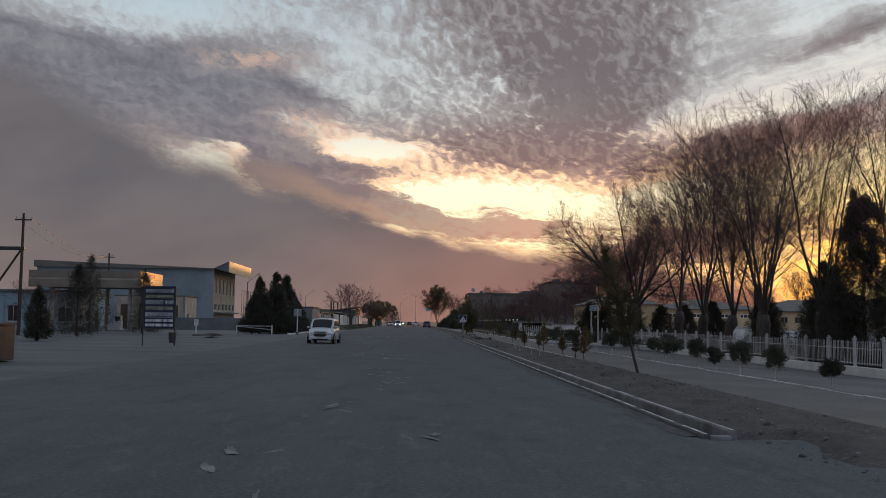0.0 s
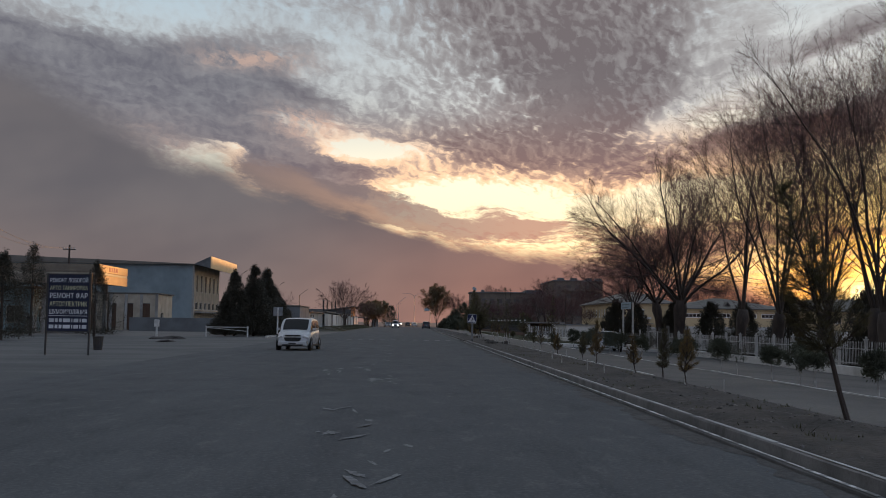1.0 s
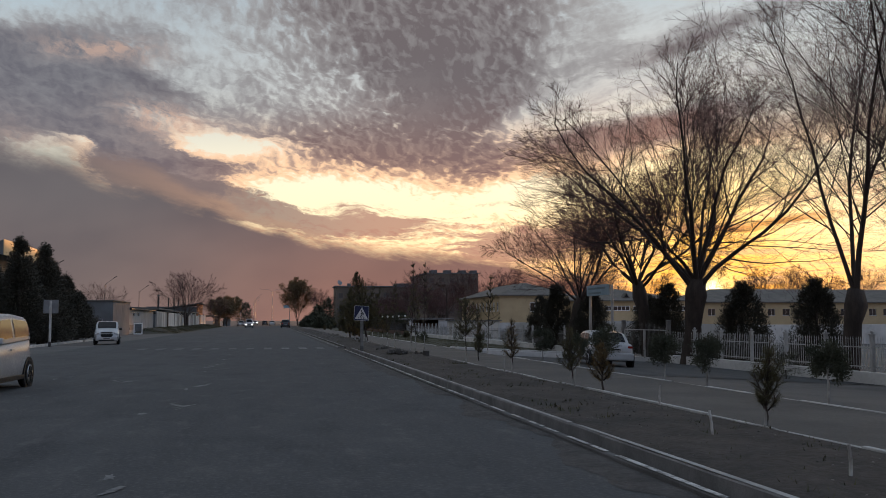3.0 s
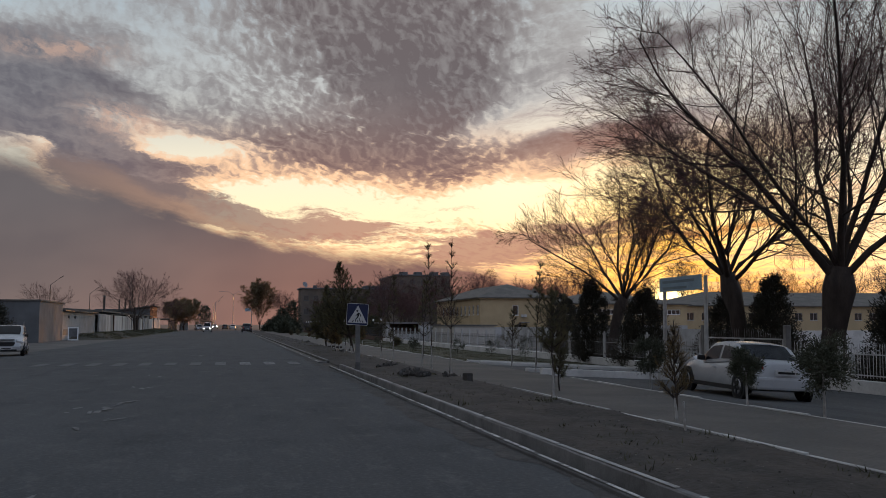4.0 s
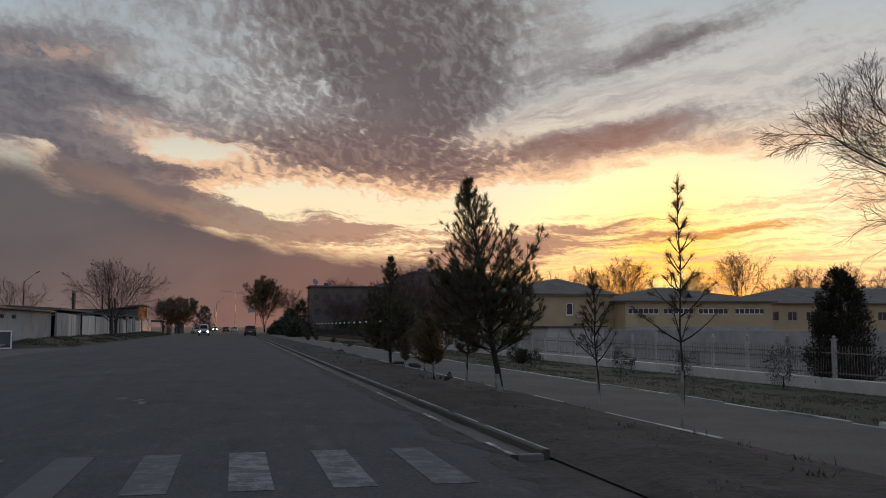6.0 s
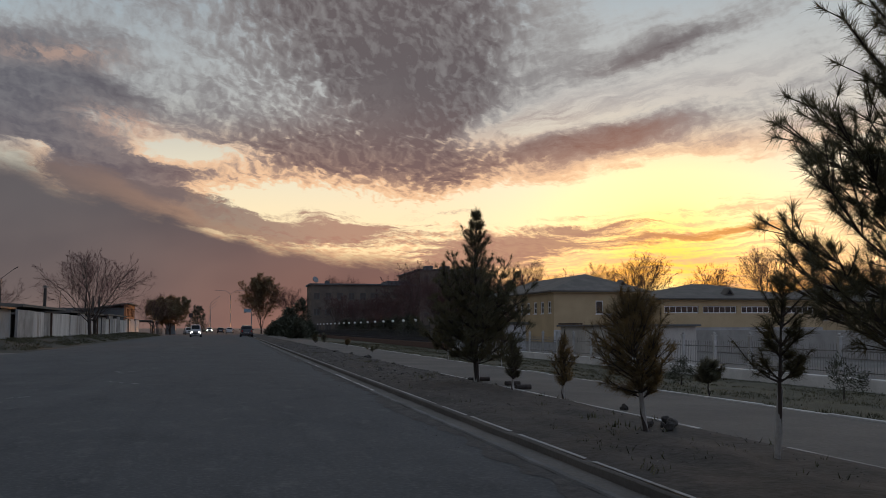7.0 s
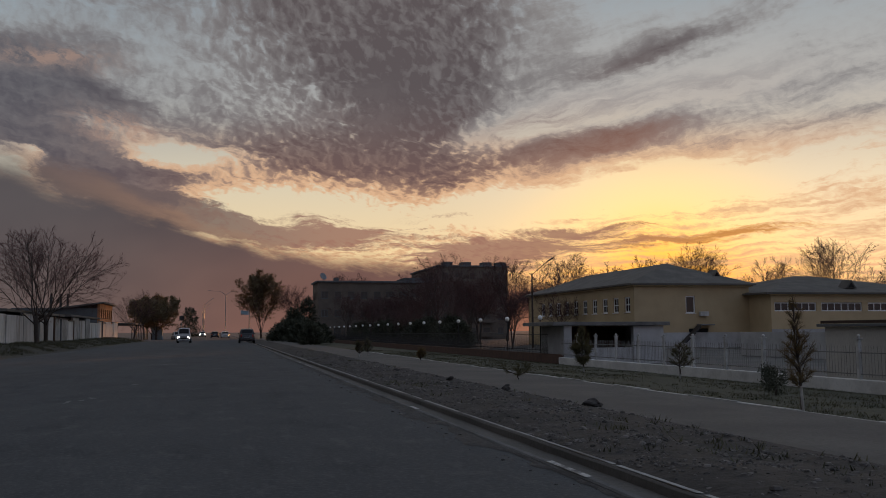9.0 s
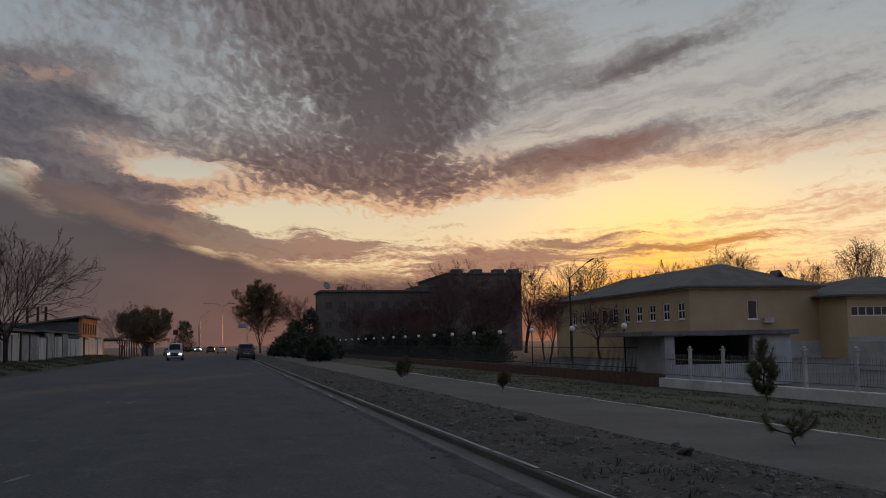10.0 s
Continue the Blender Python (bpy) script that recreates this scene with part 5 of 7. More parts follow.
def school():
    h = thing("ochre_building", pose(0, 0, 0), "two-storey ochre building with grey hipped metal roofs behind the fence", "building")
    # main wing
    x0, x1, y0, y1, top = 43.4, 57.0, 219.8, 256.0, 6.3
    H = top - GR
    facade(h, (x0, y0, GR), 0, x1 - x0, H, [(6.0, 7.1, 3.75, 5.6, 1, 1), (6.3, 8.6, 1.3, 2.1, "dark")], "yellow", frame="frame_white", bar=0.12)
    holes = []
    for i in range(10):
        c = y1 - (221.6 + 3.12 * i)
        holes.append((c - 0.75, c + 0.75, 3.85, 5.55, 2, 2))
    facade(h, (x0, y1, GR), -90, y1 - y0 - 0.35, H, holes, "yellow", frame="frame_white", bar=0.15)
    facade(h, (x1, y0 + 0.35, GR), 90, y1 - y0 - 0.35, H, [], "yellow")
    facade(h, (x1, y1, GR), 180, x1 - x0, H, [], "yellow")
    part("cornice", box(x0 - 0.25, x1 + 0.25, y0 - 0.25, y1 + 0.25, top - 0.35, top - 0.19), "cream", h)
    part("roof", hip_roof(x0, x1, y0, y1, top, 2.6), "roof", h)
    dormer(h, 54.2, 221.6, 7.0)
    part("plinth", box(x0 - 0.06, x1 + 0.06, y0 - 0.06, y0 - 0.005, GR, 1.0), "whitewall", h, "whitewashed plinth")
    part("air_conditioner", box(50.9, 51.9, y0 - 0.45, y0 - 0.01, 2.75, 3.25, 0.03), "white_metal", h)
    part("landing", box(50.6, 52.2, y0 - 1.1, y0 - 0.005, 1.75, 1.9, 0.02), "concrete", h, "concrete landing under the upper window")
    stair = part("stair_flight", prism([(48.6, -0.1), (50.6, 1.75), (50.6, 1.5), (48.9, -0.1)], 0.9), "dark_metal", h, "dark steel stair flight")
    stair.location = (0, y0 - 1.0, 0)
    # lower wing
    a0, a1, b0, b1, t2 = 57.0, 81.0, 215.5, 240.0, 5.2
    holes = []
    for u in (57.4, 63.0, 68.7, 74.7):
        holes.append((u - a0, u - a0 + 5.0, 3.85, 4.8, 6, 1))
    facade(h, (a0, b0, GR), 0, a1 - a0, t2 - GR, holes, "yellow", sill=False, frame="frame_white", bar=0.12)
    facade(h, (a0, b0 + 4.3, GR), -90, 3.95, t2 - GR, [], "yellow")
    facade(h, (a1, b0 + 0.35, GR), 90, b1 - b0, t2 - GR, [], "yellow")
    part("roof", hip_roof(a0 - 0.2, a1, b0, b1, t2, 2.5, along="x"), "roof", h)
    part("cornice", box(a0 - 0.2, a1 + 0.2, b0 - 0.2, b0 - 0.005, t2 - 0.34, t2 - 0.2), "cream", h)
    part("plinth", box(a0, a1, b0 - 0.06, b0 - 0.005, GR, 1.3), "whitewall", h, "whitewashed plinth")
    dormer(h, 68.0, 217.2, 5.75)
    # Near end is known; the unseen rest is added to block low sun.
    facade(h, (81.0, 218.0, GR), 0, 70.0, 5.6, [(1.0 + 3.2 * i, 2.6 + 3.2 * i, 2.9, 4.3, 2, 1) for i in range(21)], "yellow")
    part("roof", hip_roof(81.6, 151.0, 218.0, 240.0, 5.0, 2.9, along="x"), "roof", h)


school()
tagged(part("courtyard_wall", box(39.0, 39.3, 118.0, 191.0, GR, 1.1, 0.02), "whitewall"), "long whitewashed courtyard wall", "wall", kind="structure")
tagged(part("courtyard_wall_return", box(39.32, 75.0, 118.0, 118.3, GR, 1.05, 0.02), "plinth"), "low whitewashed courtyard wall", "wall", kind="structure")


def kiosk():
    k = thing("flat_roofed_shed", pose(21.0, 144.6, GR), "low pale rendered shed with an overhanging flat roof", "shed")
    part("wall", box(0, 4.0, 0, 10.0, 0, 2.02, 0.01), "pale_shed", k)
    part("roof", box(-0.2, 4.2, -0.2, 10.2, 2.03, 2.13, 0.02), "greywall", k)
    part("parapet", box(-0.1, 0.15, 6.6, 10.1, 2.14, 2.24), "rust", k)


def gate_shelter():
    """An open-fronted shelter with broad white piers at the end of the iron fence."""
    g = thing("open_shelter", pose(0, 176.9, GR), "whitewashed open-fronted shelter with a flat concrete roof beside the fence", "shelter")
    part("roof_slab", box(18.9, 26.1, -0.25, 5.4, 2.22, 2.44, 0.03), "concrete", g)
    part("pier", box(23.9, 25.8, 0, 0.4, 0, 2.21, 0.02), "whitewall", g, "broad whitewashed pier")
    part("pier", box(19.62, 20.1, 0, 0.4, 0, 2.21, 0.02), "whitewall", g)
    part("front_wall", box(20.11, 23.89, 0.1, 0.35, 0, 0.95, 0.02), "whitewall", g, "low whitewashed front wall")
    part("side_wall", box(25.5, 25.8, 0.42, 5.1, 0, 2.21), "whitewall", g)
    part("side_wall", box(19.95, 20.2, 0.42, 5.1, 0, 2.21), "whitewall", g)
    # Dark brown back wall puts the shelter's inner shade into its colour.
    part("back_wall", box(20.21, 25.49, 4.8, 5.1, 0, 2.21), "brick", g, "back wall darkened for the shade inside")


gate_shelter()
kiosk()


def flats(name, x0, x1, y0, y1, storeys, top, label, bays, balcony):
    """A block of flats with storeys of windows and glazed balconies on the end that faces the road."""
    b = thing(name, pose(0, 0, 0), label, "apartment building", "apartment buildings")
    H = top - GR
    sh = (H - 0.9) / storeys
    holes = []
    for s in range(storeys):
        for i in range(bays):
            u = (x1 - x0) * (i + 0.5) / bays
            w = 1.7 if i in balcony else 1.3
            holes.append((u - w / 2, u + w / 2, 0.5 + s * sh + 0.8, 0.5 + s * sh + 2.2, 3 if i in balcony else 2, 1))
    facade(b, (x0, y0, GR), 0, x1 - x0, H, holes, "block", frame="greywall", pane="block_glass")
    side = [(1.2 + 3.4 * i, 2.6 + 3.4 * i, 0.5 + s * sh + 0.8, 0.5 + s * sh + 2.2, 2, 1) for s in range(storeys) for i in range(int((y1 - y0) / 3.4))]
    facade(b, (x0, y1, GR), -90, y1 - y0 - 0.35, H, [(y1 - y0 - q[1], y1 - y0 - q[0]) + q[2:] for q in side], "block", frame="greywall", pane="block_glass")
    part("side_wall", box(x1, x1 + 0.3, y0 + 0.35, y1, GR, top), "block", b)
    part("roof", box(x0 - 0.35, x1 + 0.35, y0 - 0.35, y1 + 0.3, top, top + 0.35, 0.03), "greywall", b)
    for i in balcony:
        u = x0 + (x1 - x0) * (i + 0.5) / bays
        for s in range(storeys):
            z = GR + 0.5 + s * sh
            part("balcony", box(u - 1.5, u + 1.5, y0 - 1.0, y0 - 0.005, z + 0.1, z + 1.05, 0.02), "block", b)
    return b


b1 = flats("apartment_block", 18.6, 42.0, 312, 323, 3, 10.9, "grey-brown three-storey block of flats seen against the light", 9, (5, 6, 7))
dish = part("satellite_dish", prism([(math.cos(a) * 0.75, math.sin(a) * 0.75) for a in [i * math.pi / 9 for i in range(18)]], 0.08), "galv", b1)
dish.matrix_basis = pose(19.6, 311.6, 12.1, -25, 0, 35)
part("dish_mast", cyl(0.05, 0.05, 0.9, pose(19.6, 311.75, 11.2), 8), "galv", b1)
part("stair_tower", box(36.0, 41.8, 313, 322, 11.26, 12.0, 0.02), "greywall", b1)
part("rooftop_vent", box(22.0, 23.0, 315, 316, 11.26, 12.0, 0.02), "greywall", b1)
b2 = flats("apartment_block", 49.0, 65.6, 340, 372, 5, 16.2, "tall grey five-storey block of flats in the distance", 5, (1, 3))
for x in (50.5, 55, 60, 63.5):
    part("roof_box", box(x, x + 2.2, 341, 344, 16.56, 17.4, 0.03), "greywall", b2)


# left: filling station, hall, garages
def station():
    s = thing("filling_station", pose(0, 0, 0), "filling station canopy with fascia coloured sunlit orange and cream, shaded tan in front", "filling station")
    x0, x1, y0, y1 = -44.5, -31.8, 110.5, 120.0
    part("canopy_deck", box(x0 + 0.1, x1 - 0.1, y0 + 0.1, y1 - 0.1, 5.1, 6.75), "greywall", s)
    # End bands are coloured as sunlit, front bands as their shaded copies.
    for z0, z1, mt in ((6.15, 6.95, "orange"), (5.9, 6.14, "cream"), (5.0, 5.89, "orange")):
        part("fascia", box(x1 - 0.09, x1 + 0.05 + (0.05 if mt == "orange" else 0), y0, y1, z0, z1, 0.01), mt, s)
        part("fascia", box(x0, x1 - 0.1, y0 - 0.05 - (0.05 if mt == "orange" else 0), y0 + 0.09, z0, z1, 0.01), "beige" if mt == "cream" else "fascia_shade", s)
    for i in range(4):
        part("sign_mark", box(x1 + 0.11, x1 + 0.13, 113.6 + 0.75 * i, 114.1 + 0.75 * i, 6.32, 6.78), "red_text", s)
    for x in (-42.5, -37.8, -33.4):
        for y in (112.5, 118.0):
            part("column", box(x - 0.22, x + 0.22, y - 0.22, y + 0.22, -0.03, 5.09, 0.03), "panel", s)
    for x in (-40.0, -35.5):
        p = part("fuel_pump", box(x - 0.45, x + 0.45, 114.6, 115.3, 0.12, 1.9, 0.05), "white_metal", s)
        part("display", box(x - 0.3, x + 0.3, 114.57, 114.599, 1.2, 1.7), "glass", p)
        part("island", box(x - 0.9, x + 0.9, 113.8, 116.2, -0.03, 0.115, 0.03), "concrete", s)
    k = thing("station_shop", pose(0, 0, 0), "pale blue rendered station shop", "shop")
    facade(k, (-50.5, 116.5, -0.03), 0, 10.0, 4.6, [(1.2, 2.6, 1.0, 3.0, 2, 1), (5.2, 6.4, 0.05, 2.3, "wood"), (7.2, 9.0, 1.0, 2.8, 2, 1)], "cyan")
    facade(k, (-40.5, 116.86, -0.03), 90, 9.0, 4.6, [(1.5, 3.0, 1.0, 2.6, 2, 1), (5.0, 6.2, 0.05, 2.3, "wood")], "cyan")
    part("roof", box(-50.8, -40.2, 116.2, 126.2, 4.58, 4.85, 0.02), "greywall", k)
    part("pipe", tube([Vector((-49.6, 116.3, 0)), Vector((-49.6, 116.3, 4.5))], [0.06, 0.06], 8), "galv", k)


station()


def hall():
    h = thing("blue_hall", pose(0, 0, 0), "large faded blue hall with beige front and raised yellow canopy", "building")
    x0, x1, y0, y1, top = -68.0, -36.4, 173.0, 194.0, 10.6
    facade(h, (x0, y0, -0.03), 0, x1 - x0, top, [], "bluewall")
    holes = [(1.6 + 3.4 * i, 2.6 + 3.4 * i, 6.2, 9.0, 1, 3) for i in range(6)] + [(1.0 + 3.4 * i, 3.0 + 3.4 * i, 3.2, 4.4, 2, 1) for i in range(6)]
    facade(h, (x1, y0 + 0.35, -0.03), 90, y1 - y0 - 0.4, top, holes, "beige")
    part("corner_trim", box(x1 - 0.25, x1 + 0.06, y0 - 0.06, y0 - 0.005, 0, top), "panel", h)
    part("roof", prism([(x0 - 0.4, top - 0.02), (x1 + 0.2, top - 0.02), (x1 + 0.2, top + 0.1), (x0 - 0.4, top + 1.2)], y1 - y0 + 1.0), "roof", h).location = (0, y0 - 0.5, 0)
    o = part("canopy", prism([(x1, top + 0.1), (x1 + 2.7, top - 0.6), (x1 + 2.7, top + 1.35)], y1 - y0 + 2.5), "greywall", h, "wedge-shaped canopy")
    o.location = (0, y0 - 0.4, 0)
    part("canopy_panel", box(x1 + 2.72, x1 + 2.84, y0 - 0.4, y1 + 2.1, top - 0.62, top + 1.4, 0.02), "cream", h, "yellow fascia panel")
    part("balcony_slab", box(x1 + 0.01, x1 + 1.2, y0 + 1, y1 - 1, 2.6, 2.85), "concrete", h)
    for i in range(5):
        y = 182 + 2.4 * i
        for z in (0, 2.4, 4.8):
            part("scaffold_frame", frame_mesh(2.3, 2.3, 0.06, 0.06), "dark_metal", h).matrix_basis = Matrix.Translation((x1 + 3.6, y, z)) @ Matrix.Rotation(radians(90), 4, "Z")
    e = thing("low_annexe", pose(0, 0, 0), "unfinished beige annexe with three tall brown doors", "building")
    facade(e, (-44.0, 141.0, -0.03), 0, 10.0, 4.8, [(0.8, 2.2, 0.05, 3.6, "wood"), (3.4, 4.8, 0.05, 3.6, "wood"), (5.8, 7.0, 0.05, 3.6, "wood"), (8.0, 9.2, 0.05, 3.6, "wood")], "beige")
    facade(e, (-34.0, 141.36, -0.03), 90, 8.0, 4.8, [(2, 3.4, 1, 2.4, 2, 1)], "beige")
    part("roof", box(-44.2, -33.8, 140.9, 149.8, 4.79, 4.95), "roof", e)
    for i in range(6):
        part("pier", box(-44.1 + 2.0 * i, -43.75 + 2.0 * i, 140.86, 140.995, 0, 4.75), "panel", e)
    tagged(part("yard_wall", box(-36, -15.3, 136.0, 136.3, -0.03, 1.7, 0.02), "greywall"), "grey rendered yard wall beside the spruces", "wall", kind="structure")


hall()


def garages():
    rnd = random.Random(77)
    k = thing("block_shed", pose(-15.1, 141.0, -0.03), "grey rendered flat-roofed shed beside the garage", "shed")
    part("wall", box(-5.0, 0, 0, 11.3, 0, 3.45, 0.02), "greywall", k)
    part("roof", box(-5.15, 0.12, -0.12, 11.4, 3.46, 3.58, 0.02), "roof", k)
    g = thing("garage", pose(-15.25, 152.5, -0.03), "long low pale garage with a dark flat felt roof", "garage")
    facade(g, (0, 0, 0), 90, 23.0, 2.75, [(3.6, 5.0, 2.1, 2.4, 2, 1), (7.4, 8.8, 2.1, 2.4, 2, 1)], "pale_garage", sill=False, frame="dark_metal", pane="dark")
    facade(g, (-8.0, 0, 0), 0, 7.65, 2.75, [(1.4, 2.8, 2.0, 2.4, 2, 1), (4.4, 5.8, 2.0, 2.4, 2, 1)], "pale_garage", sill=False, frame="dark_metal", pane="dark")
    part("roof", box(-8.2, 0.4, -0.2, 23.1, 2.76, 2.92, 0.03), "dark_metal", g, "dark felt roof edge")
    part("daub", box(0.005, 0.02, 1.0, 8.0, 0.5, 1.05), "greywall", g, "dark painted band low on the wall")
    w = thing("yard_wall_panels", pose(0, 0, 0), "stained whitewashed concrete panel wall with dark gaps", "wall", kind="structure")
    y = 175.9
    while y < 273:
        h = 2.65 + rnd.choice((0, 0.05, 0.1, 0.3, -0.15))
        ln = rnd.choice((2.9, 4.4, 5.9, 3.6))
        o = part("wall_panel", box(-0.1, 0.1, 0, ln - 0.1, -0.1, h, 0.015), "panel" if rnd.random() < 0.2 else "stained", w)
        o.location, o.rotation_euler = (-14.9 + rnd.uniform(-0.07, 0.07), y, 0), (0, rnd.uniform(-0.015, 0.015), rnd.uniform(-0.008, 0.008))
        if rnd.random() < 0.7:
            part("coping", box(-0.2, 0.2, 0.0, ln - 0.12, 0, 0.07, 0.01), "dark_metal", w, "dark felt coping").location = (-14.9, y, h + 0.012)
        if rnd.random() < 0.3:
            p = part("wall_post", box(-0.1, 0.1, -0.13, 0.13, -0.1, h + 0.1, 0.015), "wood" if rnd.random() < 0.6 else "greywall", w)
            p.location = (-14.82, y + ln - 0.02, 0)
        y += ln + 0.02
    for i, (y, ln, h) in enumerate([(177, 20, 3.3), (200, 26, 3.2), (230, 24, 3.3)]):
        s = thing("lean_to", pose(-15.3, y, 0), "dark felt-roofed lean-to behind the panel wall", "shed", "lean-to sheds")
        part("roof", prism([(-6, h - 0.5), (0.6, h - 0.3), (0.6, h - 0.1), (-6, h + 0.25)], ln), "roof", s)
        part("back", box(-6, -5.8, 0, ln, 0, h), "greywall", s)
    r = thing("red_brick_house", pose(0, 0, 0), "house gable with its upper front coloured orange for low sunlight", "house")
    # The front's orange imitates low sunlight; the other wall stays grey.
    facade(r, (-15.3, 258.5, -0.03), 90, 14.0, 5.2, [(0.9 + 2.3 * i, 2.1 + 2.3 * i, 3.3, 4.5, 2, 1) for i in range(6)], "sunlit_render", pane="dark", frame="wood")
    facade(r, (-26.3, 258.5, -0.03), 0, 10.65, 4.6, [], "greywall")
    part("roof", prism([(-26.8, 3.6), (-14.8, 5.2), (-14.8, 5.4), (-26.8, 3.8)], 15.0), "roof", r).location = (0, 258.0, 0)
    for x in (-22.0, -20.8, -19.9):
        part("chimney", tube([Vector((x, 262, 3.5)), Vector((x, 262, 6.6))], [0.16, 0.16], 8), "dark_metal", r)
    c = thing("stove_chimney", pose(-17.5, 201.6, 2.4), "tall dark metal chimney pipe with a cap", "chimney")
    part("pipe", cyl(0.16, 0.15, 3.0), "dark_metal", c)
    part("cap", cyl(0.3, 0.05, 0.25, pose(0, 0, 3.05)), "dark_metal", c)
    for i, (y, ln) in enumerate([(284, 16), (303, 14)]):
        s = thing("market_shed", pose(-14.5, y, 0), "dark low shed with an open front", "shed", "sheds down the road")
        part("roof", box(-5, 1.2, 0, ln, 2.6, 2.85, 0.02), "roof", s)
        part("back", box(-5, -4.8, 0.1, ln - 0.1, 0, 2.59), "greywall", s)
        for k in range(5):
            part("post", box(0.9, 1.05, 0.3 + k * (ln - 0.8) / 4, 0.45 + k * (ln - 0.8) / 4, 0, 2.59), "dark_metal", s)
    b = thing("kiosk", pose(-11.0, 306, 0), "small pale grey-blue kiosk at the roadside", "kiosk")
    part("body", box(-0.9, 0.9, -1, 1, 0, 2.2, 0.04), "pale_garage", b)
    part("roof", box(-1.2, 1.2, -1.2, 1.2, 2.21, 2.4, 0.03), "roof", b)


garages()


# ---- fences ----
def ball(r, m, n=10, bm=None):
    bm = bm or bmesh.new()
    bmesh.ops.create_uvsphere(bm, u_segments=n, v_segments=max(6, n - 2), radius=r, matrix=m)
    return bm


def fence_post_mesh(h=1.2, w=0.06):
    bm = box(-w, w, -w, w, -0.1, h, 0.015)
    box(-w - 0.03, w + 0.03, -w - 0.03, w + 0.03, h, h + 0.05, 0.01, bm)
    ball(w * 0.95, pose(0, 0, h + 0.1), 8, bm)
    me = bpy.data.meshes.new("fence_post")
    bm.to_mesh(me)
    bm.free()
    return me


def picket_mesh(h, r=0.0075):
    bm = cyl(r, r, h, None, 5)
    cyl(r * 1.6, 0.002, 0.09, pose(0, 0, h), 5, bm)
    me = bpy.data.meshes.new("picket")
    bm.to_mesh(me)
    bm.free()
    return me


POST, PICKET = fence_post_mesh(), picket_mesh(0.86)
PICKETS = {"bars": PICKET, "white_metal": picket_mesh(0.98, 0.011)}


def fence_run(a, b, label, seed=0, base=0.42, gap=2.6, pickets=True, paint="bars"):
    """Posts on a whitewashed plinth, with two rails and pointed bars between them."""
    rnd = random.Random(seed)
    a, b = Vector(a), Vector(b)
    d = b - a
    n = max(1, round(d.length / gap))
    ang = math.atan2(d.y, d.x)
    step = d.length / n
    z0 = min(gz(a.x), gz(b.x)) - 0.02
    wall = tagged(part("fence_plinth", box(0, d.length, -0.16, 0.16, -0.3, base, 0.03), "plinth"), "whitewashed plinth under the iron fence", "wall", kind="structure")
    wall.matrix_world = Matrix.Translation((a.x, a.y, z0)) @ Matrix.Rotation(ang, 4, "Z")
    for i in range(n):
        f = thing("fence_panel", Matrix.Translation((*(a + d * (i / n)), z0 + base)) @ Matrix.Rotation(ang, 4, "Z"), label, "fence", "white iron fence panels")
        part("post", POST, "white_metal", f)
        for z in (0.16, 0.80):
            part("rail", RAILS.setdefault((round(step, 3), z), rail_mesh(step, z)).copy(), paint, f)
        k = int(step / 0.145)
        if pickets:
            for j in range(1, k):
                o = part("picket", PICKETS[paint], paint, f)
                o.location, o.rotation_euler = (j * step / k, 0, 0.08), (rnd.gauss(0, 0.012), rnd.gauss(0, 0.012), 0)
    return wall


RAILS = {}


def rail_mesh(step, z):
    bm = box(0.08, step - 0.08, -0.018, 0.018, z - 0.018, z + 0.018)
    me = bpy.data.meshes.new("rail")
    bm.to_mesh(me)
    bm.free()
    return me


WHITE = "white painted iron fence panel with pointed bars on a plinth"
fence_run((19.4, 26.0), (19.4, 86.6), WHITE, 1, paint="white_metal")
fence_run((19.4, 93.2), (19.4, 176.8), WHITE, 2)


def gate():
    g = thing("iron_gate", pose(19.4, 86.9, gz(19.4)), "white iron gate with an arched top between tall posts", "gate")
    for y in (0.0, 6.0):
        part("gate_post", box(-0.1, 0.1, y - 0.1, y + 0.1, -0.1, 2.1, 0.03), "bars", g)
    for k in range(2):
        y0, y1 = (0.2, 2.95) if k == 0 else (3.05, 5.8)
        leaf = part("gate_leaf", frame_mesh(y1 - y0, 1.5, 0.05, 0.05), "white_metal", g)
        leaf.matrix_basis = Matrix.Translation((0, y0, 0.12)) @ Matrix.Rotation(radians(90), 4, "Z")
        m = 17
        for i in range(1, m):
            u = (y1 - y0) * i / m
            w = (y0 + u - 3.0) / 2.8
            o = part("bar", PICKET, "white_metal", leaf)
            o.location, o.scale = (u, 0.025, 0.1), (1, 1, (1.42 + 0.35 * (1 - w * w)) / 0.95)


gate()


